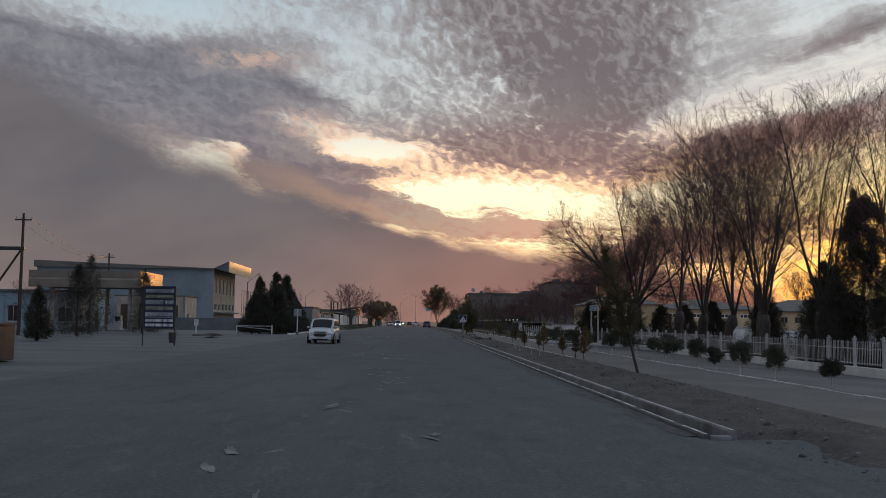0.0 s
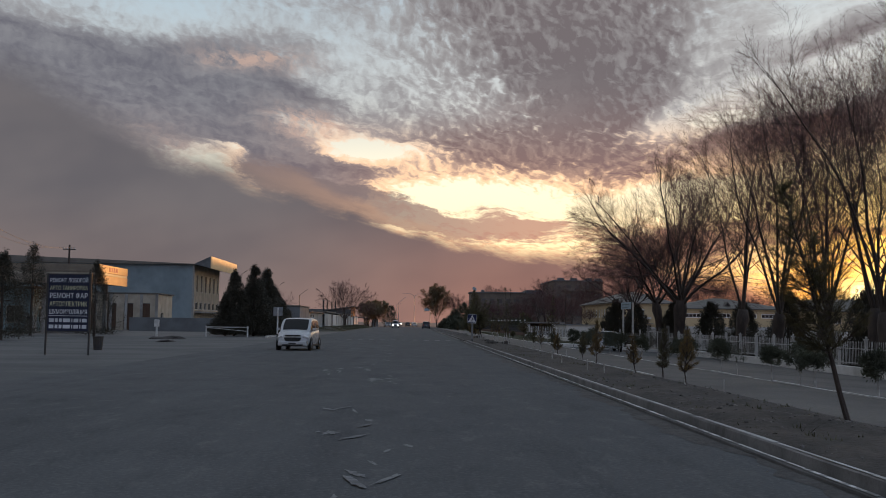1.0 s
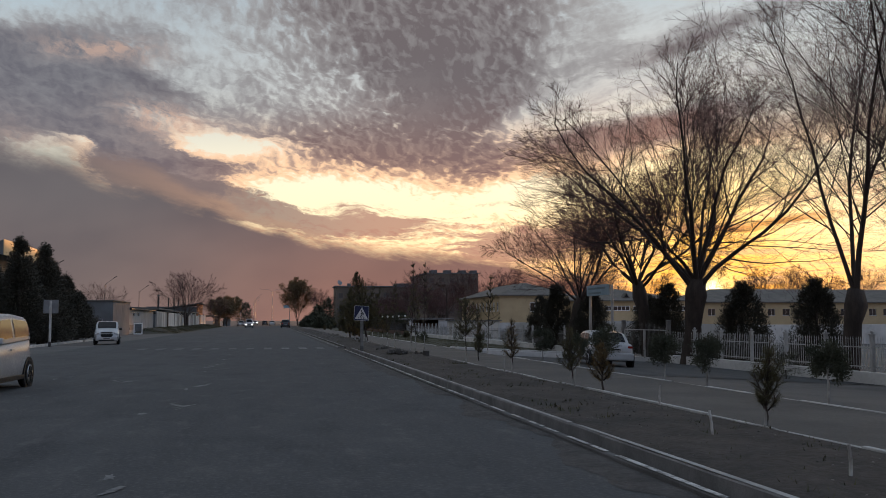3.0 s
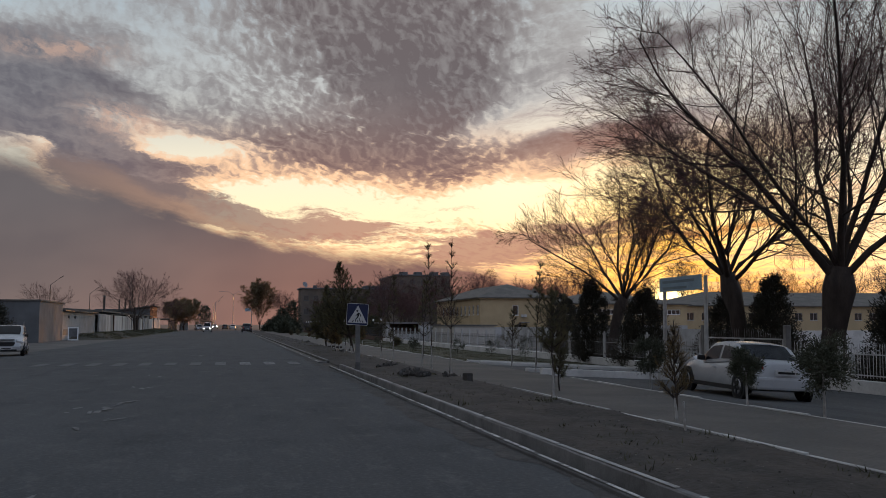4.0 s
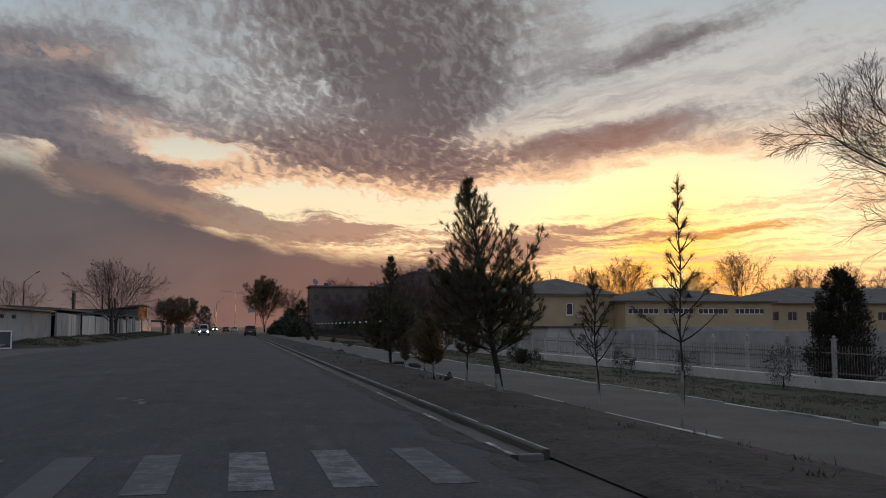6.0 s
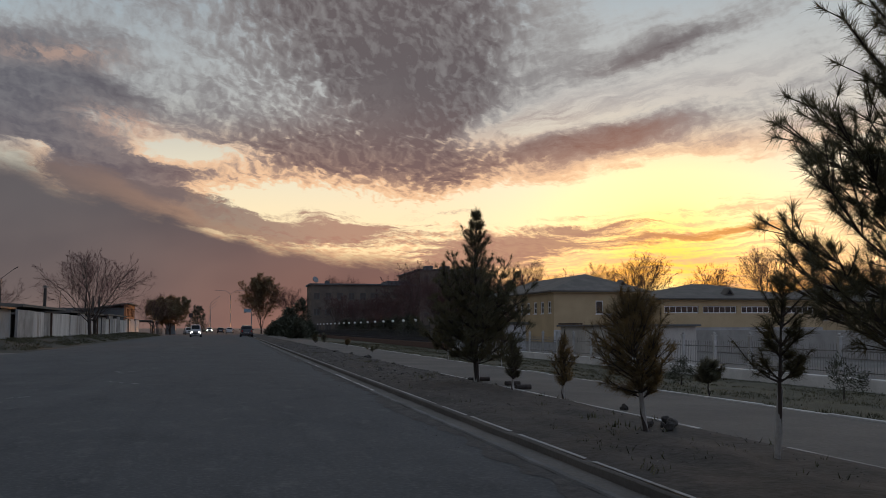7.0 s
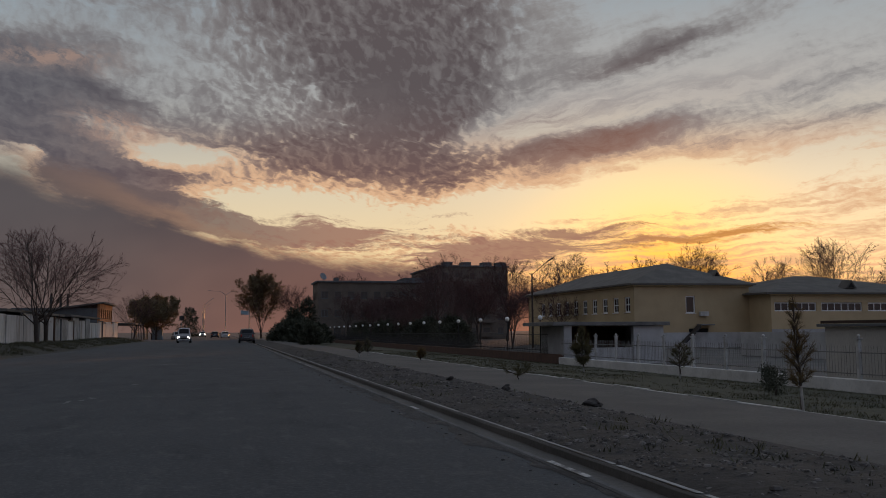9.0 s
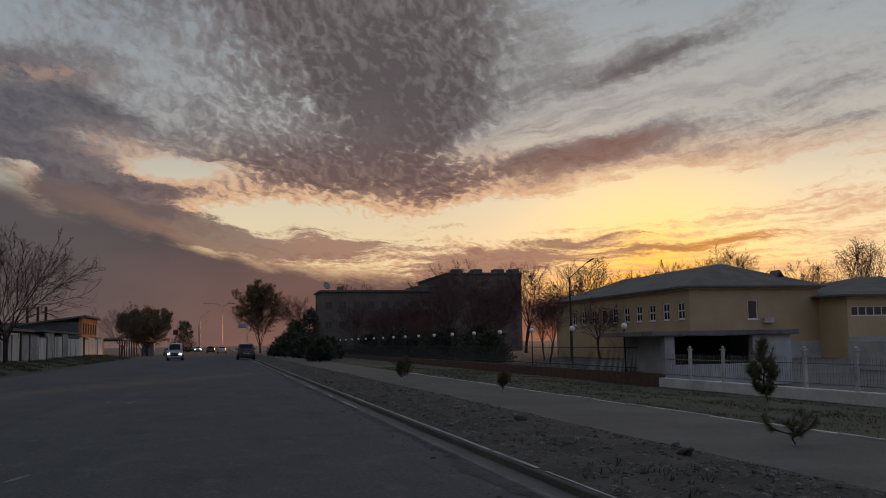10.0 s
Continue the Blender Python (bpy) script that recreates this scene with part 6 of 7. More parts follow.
def dark_fence():
    f = thing("dark_fence", pose(19.7, 179.9, gz(19.7)), "dark iron fence on a brown brick plinth with globe lamps", "fence")
    part("plinth", box(-0.18, 0.18, -2.9, 150, -0.3, 0.55, 0.02), "brick", f)
    bm = bmesh.new()
    v, fc = [], []
    for i in range(1000):
        y = 0.15 * i + 0.1
        k = len(v)
        v += [(-0.012, y - 0.012, 0.55), (0.012, y - 0.012, 0.55), (0.012, y + 0.012, 0.55), (-0.012, y + 0.012, 0.55), (0, y, 1.95)]
        fc += [(k, k + 1, k + 4), (k + 1, k + 2, k + 4), (k + 2, k + 3, k + 4), (k + 3, k, k + 4)]
    tagged(part("ironwork", (v, fc), "dark_metal", f), kind="stuff")
    for z in (0.75, 1.7):
        part("rail", box(-0.02, 0.02, 0, 150, z - 0.02, z + 0.02), "dark_metal", f)
    post = bpy.data.meshes.new("lamp_post")
    bm = box(-0.028, 0.028, -0.028, 0.028, 0.5, 2.6, 0.006)
    bm.to_mesh(post)
    bm.free()
    glob = bpy.data.meshes.new("globe")
    bm = ball(0.15, pose(0, 0, 2.73), 14)
    bm.to_mesh(glob)
    bm.free()
    for i in range(20):
        p = part("post", post, "dark_metal", f)
        p.location = (0, 1.4 + 7.0 * i, 0)
        part("globe", glob, "globe_on", p, "opal lamp globe")


dark_fence()


# ---- signs and street furniture ----
def flat_shape(points, y, m=None):
    """A flat polygon in the xz plane at depth y, with a little thickness."""
    bm = bmesh.new()
    vs = [bm.verts.new((px, y, pz)) for px, pz in points]
    f = bm.faces.new(vs)
    r = bmesh.ops.extrude_face_region(bm, geom=[f])
    bmesh.ops.translate(bm, verts=[v for v in r["geom"] if isinstance(v, bmesh.types.BMVert)], vec=(0, 0.003, 0))
    bmesh.ops.recalc_face_normals(bm, faces=bm.faces)
    return bm


def rounded(w, h, r, n=5):
    out = []
    for cx, cz, a0 in ((w / 2 - r, h / 2 - r, 0), (-w / 2 + r, h / 2 - r, 90), (-w / 2 + r, -h / 2 + r, 180), (w / 2 - r, -h / 2 + r, 270)):
        for i in range(n + 1):
            a = radians(a0 + 90 * i / n)
            out.append((cx + r * math.cos(a), cz + r * math.sin(a)))
    return out


def crossing_sign():
    s = thing("crossing_sign", pose(4.31, 87.2, 0.02), "square blue pedestrian crossing sign on a grey concrete post", "road sign")
    part("post", box(-0.07, 0.07, -0.07, 0.07, -0.2, 1.85, 0.02), "concrete", s)
    part("post_foot", box(-0.08, 0.08, -0.08, 0.08, -0.05, 0.28, 0.02), "channel", s, "dark painted foot of the post")
    p = part("plate", flat_shape(rounded(0.69, 0.69, 0.05), -0.10), "sign_blue", s)
    p.matrix_basis = pose(-0.02, 0, 1.80, 0, 3.0, -4)
    bm = flat_shape(rounded(0.69, 0.69, 0.05), -0.1015)
    inner = flat_shape(rounded(0.66, 0.66, 0.04), -0.1025)
    part("border", bm, "sign_white", p, "white edge line")
    part("field", inner, "sign_blue", p)
    part("triangle", flat_shape([(-0.30, -0.275), (0.315, -0.275), (0.008, 0.285)], -0.104), "sign_white", p, "white triangle")
    fig = bmesh.new()
    pieces = [[(-0.008 + 0.033 * math.cos(a), 0.108 + 0.035 * math.sin(a)) for a in [i * math.pi / 6 for i in range(12)]],
              [(0.0, 0.05), (0.047, 0.062), (0.055, -0.03), (0.045, -0.075), (0.0, -0.09)],
              [(0.05, 0.06), (0.10, 0.0), (0.123, -0.06), (0.102, -0.068), (0.075, -0.015), (0.05, 0.02)],
              [(0.0, 0.025), (-0.055, -0.03), (-0.043, -0.052), (0.006, -0.012)],
              [(0.0, -0.08), (0.047, -0.072), (-0.028, -0.165), (-0.043, -0.247), (-0.07, -0.243), (-0.055, -0.15)],
              [(0.047, -0.10), (0.074, -0.113), (0.119, -0.246), (0.092, -0.25)],
              [(-0.16, -0.25), (-0.122, -0.25), (-0.105, -0.19), (-0.13, -0.19)],
              [(0.01, -0.25), (0.047, -0.25), (0.035, -0.19), (0.014, -0.19)],
              [(0.175, -0.253), (0.207, -0.253), (0.165, -0.195), (0.139, -0.195)]]
    for pc in pieces:
        b = flat_shape(pc, -0.1065)
        tmp = bpy.data.meshes.new("tmp")
        b.to_mesh(tmp)
        b.free()
        fig.from_mesh(tmp)
    part("pictogram", fig, "sign_black", p, "black walking pictogram over bars")
    part("bracket", box(-0.2, 0.2, -0.096, -0.076, -0.02, 0.02), "galv", p)


crossing_sign()


def lettering(text, size, material, parent, m, label="", squeeze=1.0):
    cu = bpy.data.curves.new("lettering", "FONT")
    cu.body, cu.size, cu.align_x, cu.extrude, cu.offset = text, size, "CENTER", 0.002, 0.0035
    tmp = bpy.data.objects.new("tmp", cu)
    scene.collection.objects.link(tmp)
    bpy.context.view_layer.update()
    me = bpy.data.meshes.new_from_object(tmp)
    bpy.data.objects.remove(tmp)
    ob = part("lettering", me, material, parent, label)
    ob.matrix_basis = m @ Matrix.Diagonal((squeeze, 1, 1, 1))
    return ob


def advert_board():
    b = thing("advert_board", pose(-15.6, 54.3, -0.02, 0, 0, -4), "dark advertising board for car repairs on two thin metal legs", "sign board")
    for x in (0, 1.82):
        part("leg", box(x - 0.035, x + 0.035, -0.03, 0.03, -0.1, 3.4, 0.006), "dark_metal", b)
    p = part("panel", box(0.05, 1.77, -0.025, 0.025, 0.98, 3.36, 0.006), "board", b)
    part("frame", frame_mesh(1.8, 2.42, 0.04, 0.07), "dark_metal", p).location = (0.01, -0.035, 0.96)
    rows = [("РЕМОНТ ЛОБОВОЙ", 3.02, 0.235, "board_text"), ("АВТО ТАНИРОВКА", 2.70, 0.235, "board_text_y"), ("РЕМОНТ ФАР", 2.36, 0.29, "board_text"), ("АВТОЭЛЕКТРИК", 2.02, 0.27, "board_text_y"), ("ШУМОИЗОЛЯЦИЯ", 1.70, 0.255, "board_text")]
    for text, z, size, mt in rows:
        o = lettering(text, size, mt, p, pose(0, 0, 0))
        w = max(v.co.x for v in o.data.vertices) - min(v.co.x for v in o.data.vertices)
        o.matrix_basis = pose(0.91, -0.030, z, 90, 0, 0) @ Matrix.Diagonal((1.6 / w, 1, 1, 1))
    part("rule", box(0.1, 1.72, -0.032, -0.027, 1.61, 1.635), "board_text", p)
    for z in (1.36, 1.1):
        x = 0.12
        for w in (0.2, 0.12, 0.12, 0.3, 0.05, 0.2, 0.05, 0.2):
            part("digits_bar", box(x, x + w, -0.032, -0.027, z, z + 0.15), "board_text", p)
            x += w + 0.05


advert_board()


def left_sign():
    s = thing("road_sign_back", pose(-12.6, 101.9, -0.02), "road sign seen from its grey back on a white post", "road sign")
    part("post", box(-0.06, 0.06, -0.06, 0.06, -0.1, 2.7, 0.012), "white_metal", s)
    part("foot", box(-0.065, 0.065, -0.065, 0.065, -0.05, 0.3), "dark_metal", s, "black painted foot")
    part("plate", box(-0.42, 0.42, 0.07, 0.1, 1.95, 2.75, 0.02), "galv", s)
    r = thing("barrier_rail", pose(0, 0, 0), "white painted steel barrier rail with a diagonal brace", "barrier")
    part("top_rail", box(-18.8, -15.1, 100.6, 100.68, 0.82, 0.9), "white_metal", r)
    part("brace", tube([Vector((-18.7, 100.64, 0.8)), Vector((-15.2, 100.64, 0.5))], [0.03, 0.03], 6), "white_metal", r)
    for x in (-18.8, -15.1):
        part("post", box(x - 0.06, x + 0.06, 100.58, 100.7, -0.05, 0.95, 0.01), "white_metal", r)
    a = thing("a_frame_sign", pose(-14.8, 153.5, -0.03, 0, 0, 10), "small white-framed pavement sign", "sign board")
    part("frame", frame_mesh(0.95, 1.25, 0.10, 0.06), "frame_white", a)
    part("board", box(0.08, 0.87, 0.02, 0.04, 0.35, 1.18), "greywall", a)
    b = thing("bollard", pose(-21.8, 95.2, -0.03), "short pale bollard with a box head", "bollard")
    part("stem", cyl(0.08, 0.08, 0.9), "white_metal", b)
    part("head", box(-0.2, 0.2, -0.1, 0.1, 0.9, 1.5, 0.03), "white_metal", b)
    c = thing("litter_bin", pose(-15.6, 61.0, -0.02), "dark round litter bin", "bin")
    part("bin", cyl(0.2, 0.25, 0.62), "dark_metal", c)
    part("rim", cyl(0.27, 0.27, 0.05, pose(0, 0, 0.62)), "dark_metal", c)
    d = thing("rusty_container", pose(-15.4, 32.6, -0.02, 0, 0, 4), "brown rusty metal container at the forecourt edge", "container")
    part("body", box(-1.5, 1.2, -1.0, 1.0, 0.05, 1.25, 0.04), "rust", d)
    for i in range(5):
        part("rib", box(-1.4 + 0.58 * i, -1.32 + 0.58 * i, -1.04, -1.002, 0.1, 1.2), "rust", d)
    part("lid", box(-1.55, 1.25, -1.05, 1.05, 1.26, 1.32, 0.01), "rust", d)


left_sign()


def gate_sign():
    s = thing("school_sign", pose(16.95, 89.78, gz(16.95), 0, 0, -90), "faded pale blue sign board between two tall white posts", "sign board")
    for x in (-1.65, 1.65):
        part("post", tube([Vector((x, 0, -0.1)), Vector((x + 0.06, 0, 3.75))], [0.08, 0.07], 9), "white_metal", s)
    p = part("board", box(-1.8, 1.62, -0.13, -0.095, 3.25, 3.8, 0.01), "pale_sign", s)
    for z, w in ((3.47, 2.6), (3.23, 2.0)):
        part("text_bar", box(-1.5, -1.5 + w, -0.138, -0.131, z + 0.1, z + 0.2), "bluewall", p)


gate_sign()


def pole_lamp(name, x, y, h, arm, label, two=False, mt="galv", z=0.0):
    t = thing(name, pose(x, y, z), label, "street lamp", "street lamps")
    part("pole", tube([Vector((0, 0, -0.1)), Vector((0, 0, h * 0.5)), Vector((0, 0, h))], [0.14, 0.11, 0.08], 9), mt, t)
    for s in ((1, -1) if two else (1,)):
        part("arm", tube([Vector((0, 0, h - 0.15)), Vector((s * arm * 0.35, 0, h + arm * 0.22)), Vector((s * arm, 0, h + (arm * 0.25 if two else arm * 0.75)))], [0.05, 0.045, 0.04], 7), mt, t)
        head = part("lamp_head", box(-0.42, 0.42, -0.13, 0.13, -0.06, 0.07, 0.05), mt, t)
        head.matrix_basis = pose(s * (arm + 0.35), 0, h + (arm * 0.26 if two else arm * 0.85), 0, 0 if two else -30, 0)
    return t


pole_lamp("street_lamp", 1.2, 420, 12.6, 4.4, "tall double-armed street lamp on the central reserve", True)
for y in (215, 274, 333):
    pole_lamp("street_lamp", -37.5, y, 10.0, 2.0, "old street lamp with a slanting arm", mt="dark_metal")
pole_lamp("street_lamp", 34.6, 227.7, 8.4, 1.9, "street lamp with a slanting arm beside the ochre building", mt="bark", z=GR)
for y, x in ((470, -6), (540, -8), (610, -9)):
    pole_lamp("street_lamp", x, y, 11.0, 2.5, "distant grey street lamp over the road", mt="galv")


def utility_pole():
    t = thing("utility_pole", pose(-33.0, 80.0, -0.03), "wooden utility pole with crossarm and insulators", "utility pole", "utility poles")
    part("pole", tube([Vector((0, 0, -0.2)), Vector((0, 0, 10.2))], [0.16, 0.1], 9), "bark", t)
    part("crossarm", box(-0.7, 0.7, -0.05, 0.05, 9.6, 9.72), "dark_metal", t)
    for x in (-0.6, -0.2, 0.2, 0.6):
        part("insulator", cyl(0.05, 0.04, 0.2, pose(x, 0, 9.72), 8), "white_metal", t)
    part("strut", tube([Vector((-3.0, 0.0, 2.6)), Vector((-0.05, 0, 7.2))], [0.1, 0.09], 7), "bark", t)
    part("beam", box(-4.0, 0.2, -0.12, 0.12, 7.1, 7.4, 0.02), "dark_metal", t)
    copy_thing(t, pose(-41.0, 128.0, -0.03, 0, 0, 10))
    c = thing("overhead_wires", pose(0, 0, 0), "thin dark sagging overhead wires", "cable")
    for x in (-0.6, 0.6):
        pts = [Vector((-33.0 + x - 8 * s, 80 + 48 * s, 9.9 - 1.3 * 4 * s * (1 - s))) for s in [i / 12 for i in range(13)]]
        part("wire", tube(pts, [0.015] * 13, 4), "dark_metal", c)


utility_pole()


def road_direction_sign():
    s = thing("direction_sign", pose(6.0, 380, 0), "distant green direction sign on a gantry post", "road sign")
    part("post", tube([Vector((1.2, 0, 0)), Vector((1.2, 0, 7.2))], [0.14, 0.12], 8), "galv", s)
    part("board", box(-1.0, 1.0, -0.06, 0.06, 5.8, 6.9, 0.03), "pale_sign", s)
    q = thing("traffic_light", pose(-9.5, 372, 0), "dark traffic signal on a thin mast", "traffic light")
    part("mast", tube([Vector((0, 0, 0)), Vector((0, 0, 5.0))], [0.09, 0.08], 8), "galv", q)
    part("housing", box(-0.6, 0.6, -0.3, 0.3, 4.3, 5.4, 0.05), "dark_metal", q)


road_direction_sign()


# ---- vehicles ----
def car(name, x, y, turn, paint, label, L=3.6, W=1.56, H=1.5, kind="hatch", lit=False, z=0.0, wheel=0.29, roll=0.0):
    """A car along its own y axis, nose towards -y, with separate glass, wheels, lamps and trim."""
    t = thing(name, pose(x, y, z, 0, roll, turn), label, "car", "cars on the road")
    hl, hw = L / 2, W / 2
    belt = H * 0.58
    if kind == "hatch":
        prof = [(-hl, 0.46), (-hl + 0.04, 0.64), (-hl + 0.14, 0.8), (-hl + 0.5, 0.94), (-hl + 0.75, 1.0), (hl - 0.3, belt + 0.14), (hl - 0.08, belt), (hl, 0.62), (hl - 0.02, 0.42)]
        cab = ((-hl + 0.62, hl - 0.08), (-hl + 1.38, hl - 0.5))
    elif kind == "van":
        prof = [(-hl, 0.42), (-hl + 0.04, 0.72), (-hl + 0.3, 0.95), (-hl + 0.6, belt), (hl - 0.06, belt + 0.06), (hl, 0.7), (hl, 0.42)]
        cab = ((-hl + 0.5, hl - 0.05), (-hl + 1.15, hl - 0.22))
    elif kind == "suv":
        prof = [(-hl, 0.5), (-hl + 0.05, 0.78), (-hl + 0.3, 0.95), (-hl + 1.05, 1.02), (-hl + 1.2, belt), (hl - 0.1, belt + 0.05), (hl, 0.8), (hl - 0.02, 0.5)]
        cab = ((-hl + 1.1, hl - 0.08), (-hl + 1.75, hl - 0.45))
    else:
        prof = [(-hl, 0.42), (-hl + 0.05, 0.62), (-hl + 0.25, 0.74), (-hl + 1.2, 0.90), (-hl + 1.35, belt), (hl - 1.0, belt + 0.1), (hl - 0.14, belt + 0.12), (hl, 0.86), (hl - 0.02, 0.42)]
        cab = ((-hl + 1.2, hl - 0.62), (-hl + 1.9, hl - 1.2))

    grid = np.linspace(-hl, hl, 121)
    raw = np.interp(grid, [p[0] for p in prof], [p[1] for p in prof])
    kern = np.exp(-np.linspace(-2, 2, 9) ** 2)
    soft_top = np.convolve(np.pad(raw, 4, mode="edge"), kern / kern.sum(), "valid")

    def top_at(yy):
        return float(np.interp(yy, grid, soft_top))

    v, f = [], []
    n = 37
    for i in range(n):
        s = i / (n - 1)
        yy = -hl + L * (0.5 - 0.5 * math.cos(math.pi * s)) * 0.5 + (-hl + L * s + hl) * 0.5
        e = min(1.0, min(yy + hl, hl - yy) / (L * 0.17))
        w = hw * (0.72 + 0.28 * math.sin(e * math.pi / 2) ** 0.6)
        zt = max(top_at(yy), 0.5)
        zb = 0.2 + 0.12 * (1 - e)
        ring = [(-w * 0.90, zb), (-w * 0.97, zb + 0.1), (-w, zb + (zt - zb) * 0.45), (-w * 0.985, zb + (zt - zb) * 0.68), (-w * 0.955, zt - 0.08), (-w * 0.89, zt - 0.025), (-w * 0.78, zt), (-w * 0.4, zt + 0.02)]
        ring = ring + [(0, zt + 0.028)] + [(-a, b) for a, b in reversed(ring)]
        v += [(a, yy, b) for a, b in ring]
    k = 17
    for i in range(n - 1):
        for j in range(k - 1):
            a = i * k + j
            f.append((a, a + k, a + k + 1, a + 1))
        f.append((i * k + k - 1, i * k + 2 * k - 1, i * k + k, i * k))
    f += [tuple(range(k)), tuple(reversed(range((n - 1) * k, n * k)))]
    body = part("body", (v, f), paint, t)
    body.data.shade_smooth()

    # greenhouse: curved screens and roof, with the panes set on it
    (b0, b1), (r0, r1) = cab
    wb, wr = hw * 0.94, hw * (0.80 if kind == "hatch" else 0.74)
    R, Q, C = 40, 6, 16
    ys = [b0 + (b1 - b0) * i / R for i in range(R + 1)]
    rise = np.interp(ys, [b0, r0, (r0 + r1) / 2, r1, b1], [0.0, 0.93, 1.0, 0.88, 0.0])
    rise = np.convolve(np.pad(rise, 2, mode="edge"), [0.1, 0.2, 0.4, 0.2, 0.1], "valid")
    pts = []
    for yy, q in zip(ys, rise):
        lo = top_at(yy) - 0.03
        top = lo + max(0.01, (H - 0.03 - lo) * q)
        end = min(yy - b0, b1 - yy)
        wide = wb * (0.90 + 0.10 * min(1.0, end / 0.4))

        def half(z):
            return wide - (wide - wr * (0.92 + 0.08 * min(1.0, end / 0.5))) * ((z - lo) / (H - lo)) ** 1.35
        row = []
        for a in range(Q + 1):
            z = lo + (top - lo) * a / Q * 0.97
            row.append(Vector((-half(z), yy, z)))
        xt = half(top) * 0.95
        for a in range(C + 1):
            x = -xt + 2 * xt * a / C
            row.append(Vector((x, yy, top + 0.03 * (1 - (x / xt) ** 2))))
        for a in range(Q, -1, -1):
            z = lo + (top - lo) * a / Q * 0.97
            row.append(Vector((half(z), yy, z)))
        pts.append(row)
    K = len(pts[0])
    faces = [(i * K + j, (i + 1) * K + j, (i + 1) * K + j + 1, i * K + j + 1) for i in range(R) for j in range(K - 1)]
    cabin = part("cabin", ([p for row in pts for p in row], faces), paint, t)
    cabin.data.shade_smooth()

    def pane(nm, i0, i1, j0, j1, push=0.012):
        vv, ff = [], []
        w = j1 - j0 + 1
        for i in range(i0, i1 + 1):
            for j in range(j0, j1 + 1):
                a, b = pts[min(i + 1, R)][j] - pts[max(i - 1, 0)][j], pts[i][min(j + 1, K - 1)] - pts[i][max(j - 1, 0)]
                vv.append(pts[i][j] + b.cross(a).normalized() * push)
        for i in range(i1 - i0):
            for j in range(w - 1):
                a = i * w + j
                ff.append((a, a + w, a + w + 1, a + 1))
        o = part(nm, (vv, ff), "car_glass", t)
        o.data.shade_smooth()
        return o

    def row_at(yy):
        return max(0, min(R, round((yy - b0) / (b1 - b0) * R)))

    f0, f1, g0, g1 = row_at(b0 + 0.06), row_at(r0 - 0.02), row_at(r1 + 0.04), row_at(b1 - 0.06)
    pane("windscreen", f0, f1, Q + 2, Q + C)
    pane("rear_window", g0, g1, Q + 2, Q + C)
    m0, m1 = row_at(b0 + (r0 - b0) * 0.42), row_at(b1 - (b1 - r1) * 0.42)
    mm = (row_at(r0) + row_at(r1)) // 2
    for j0, j1 in ((1, Q - 1), (K - Q, K - 2)):
        pane("front_side_window", m0, mm - 1, j0, j1)
        pane("rear_side_window", mm + 1, m1, j0, j1)
    bm = box(-hw * 0.86, hw * 0.86, -hl - 0.03, -hl + 0.25, 0.24, 0.5, 0.06)
    part("front_bumper", bm, paint, t)
    part("grille", prism([(-hw * 0.50, 0.66), (hw * 0.50, 0.66), (hw * 0.47, 0.55), (hw * 0.36, 0.45), (-hw * 0.36, 0.45), (-hw * 0.47, 0.55)], 0.09, "y", 0.02), "plastic", t).location = (0, -hl - 0.035, 0)
    part("upper_grille", box(-hw * 0.46, hw * 0.46, -hl - 0.01, -hl + 0.09, 0.745, 0.795, 0.02), "plastic", t)
    part("emblem", box(-0.07, 0.07, -hl - 0.045, -hl + 0.03, 0.675, 0.725, 0.015), "rim", t)
    part("air_intake", box(-hw * 0.62, hw * 0.62, -hl - 0.04, -hl + 0.05, 0.25, 0.33, 0.03), "plastic", t)
    part("rear_bumper", box(-hw * 0.88, hw * 0.88, hl - 0.25, hl + 0.04, 0.26, 0.55, 0.06), paint, t)
    part("rear_number_plate", box(-0.26, 0.26, hl + 0.03, hl + 0.055, 0.6, 0.72), "sign_white", t)
    part("plate_bar", box(-0.2, 0.2, hl + 0.056, hl + 0.06, 0.635, 0.685), "plastic", t, "dark bar on the plate")
    part("front_number_plate", box(-0.26, 0.26, -hl - 0.065, -hl - 0.04, 0.32, 0.43), "sign_white", t)
    part("plate_bar", box(-0.2, 0.2, -hl - 0.07, -hl - 0.066, 0.35, 0.40), "plastic", t, "dark bar on the plate")
    for s in (-1, 1):
        h = part("headlight", box(-0.16, 0.16, -0.04, 0.55, -0.11, 0.08, 0.08), "headlight_on" if lit else "headlight", t)
        h.matrix_basis = pose(s * hw * 0.75, -hl + 0.10, 0.66, 25, s * 16, s * 19)
        part("tail_light", box(s * hw * 0.72 - 0.09, s * hw * 0.72 + 0.09, hl - 0.2, hl - 0.02, 0.72, belt + 0.02, 0.03), "taillight", t)
        m = part("door_mirror", box(-0.09, 0.09, -0.06, 0.06, -0.06, 0.07, 0.03), "plastic" if name != "hatchback" else paint, t)
        m.location = (s * (hw + 0.06), b0 + 0.42, belt + 0.1)
        part("fog_lamp", prism([(s * hw * 0.62, 0.34), (s * hw * 0.86, 0.36), (s * hw * 0.86, 0.50)], 0.07, "y", 0.01), "plastic", t).location = (0, -hl - 0.02, 0)
        part("sill", box(s * hw * 0.98 - 0.03, s * hw * 0.98 + 0.03, -hl + 0.95, hl - 0.95, 0.2, 0.3, 0.015), "plastic", t)
        part("door_handle", box(s * (hw + 0.005) - 0.015, s * (hw + 0.005) + 0.015, 0.05, 0.25, belt - 0.12, belt - 0.09), paint, t)
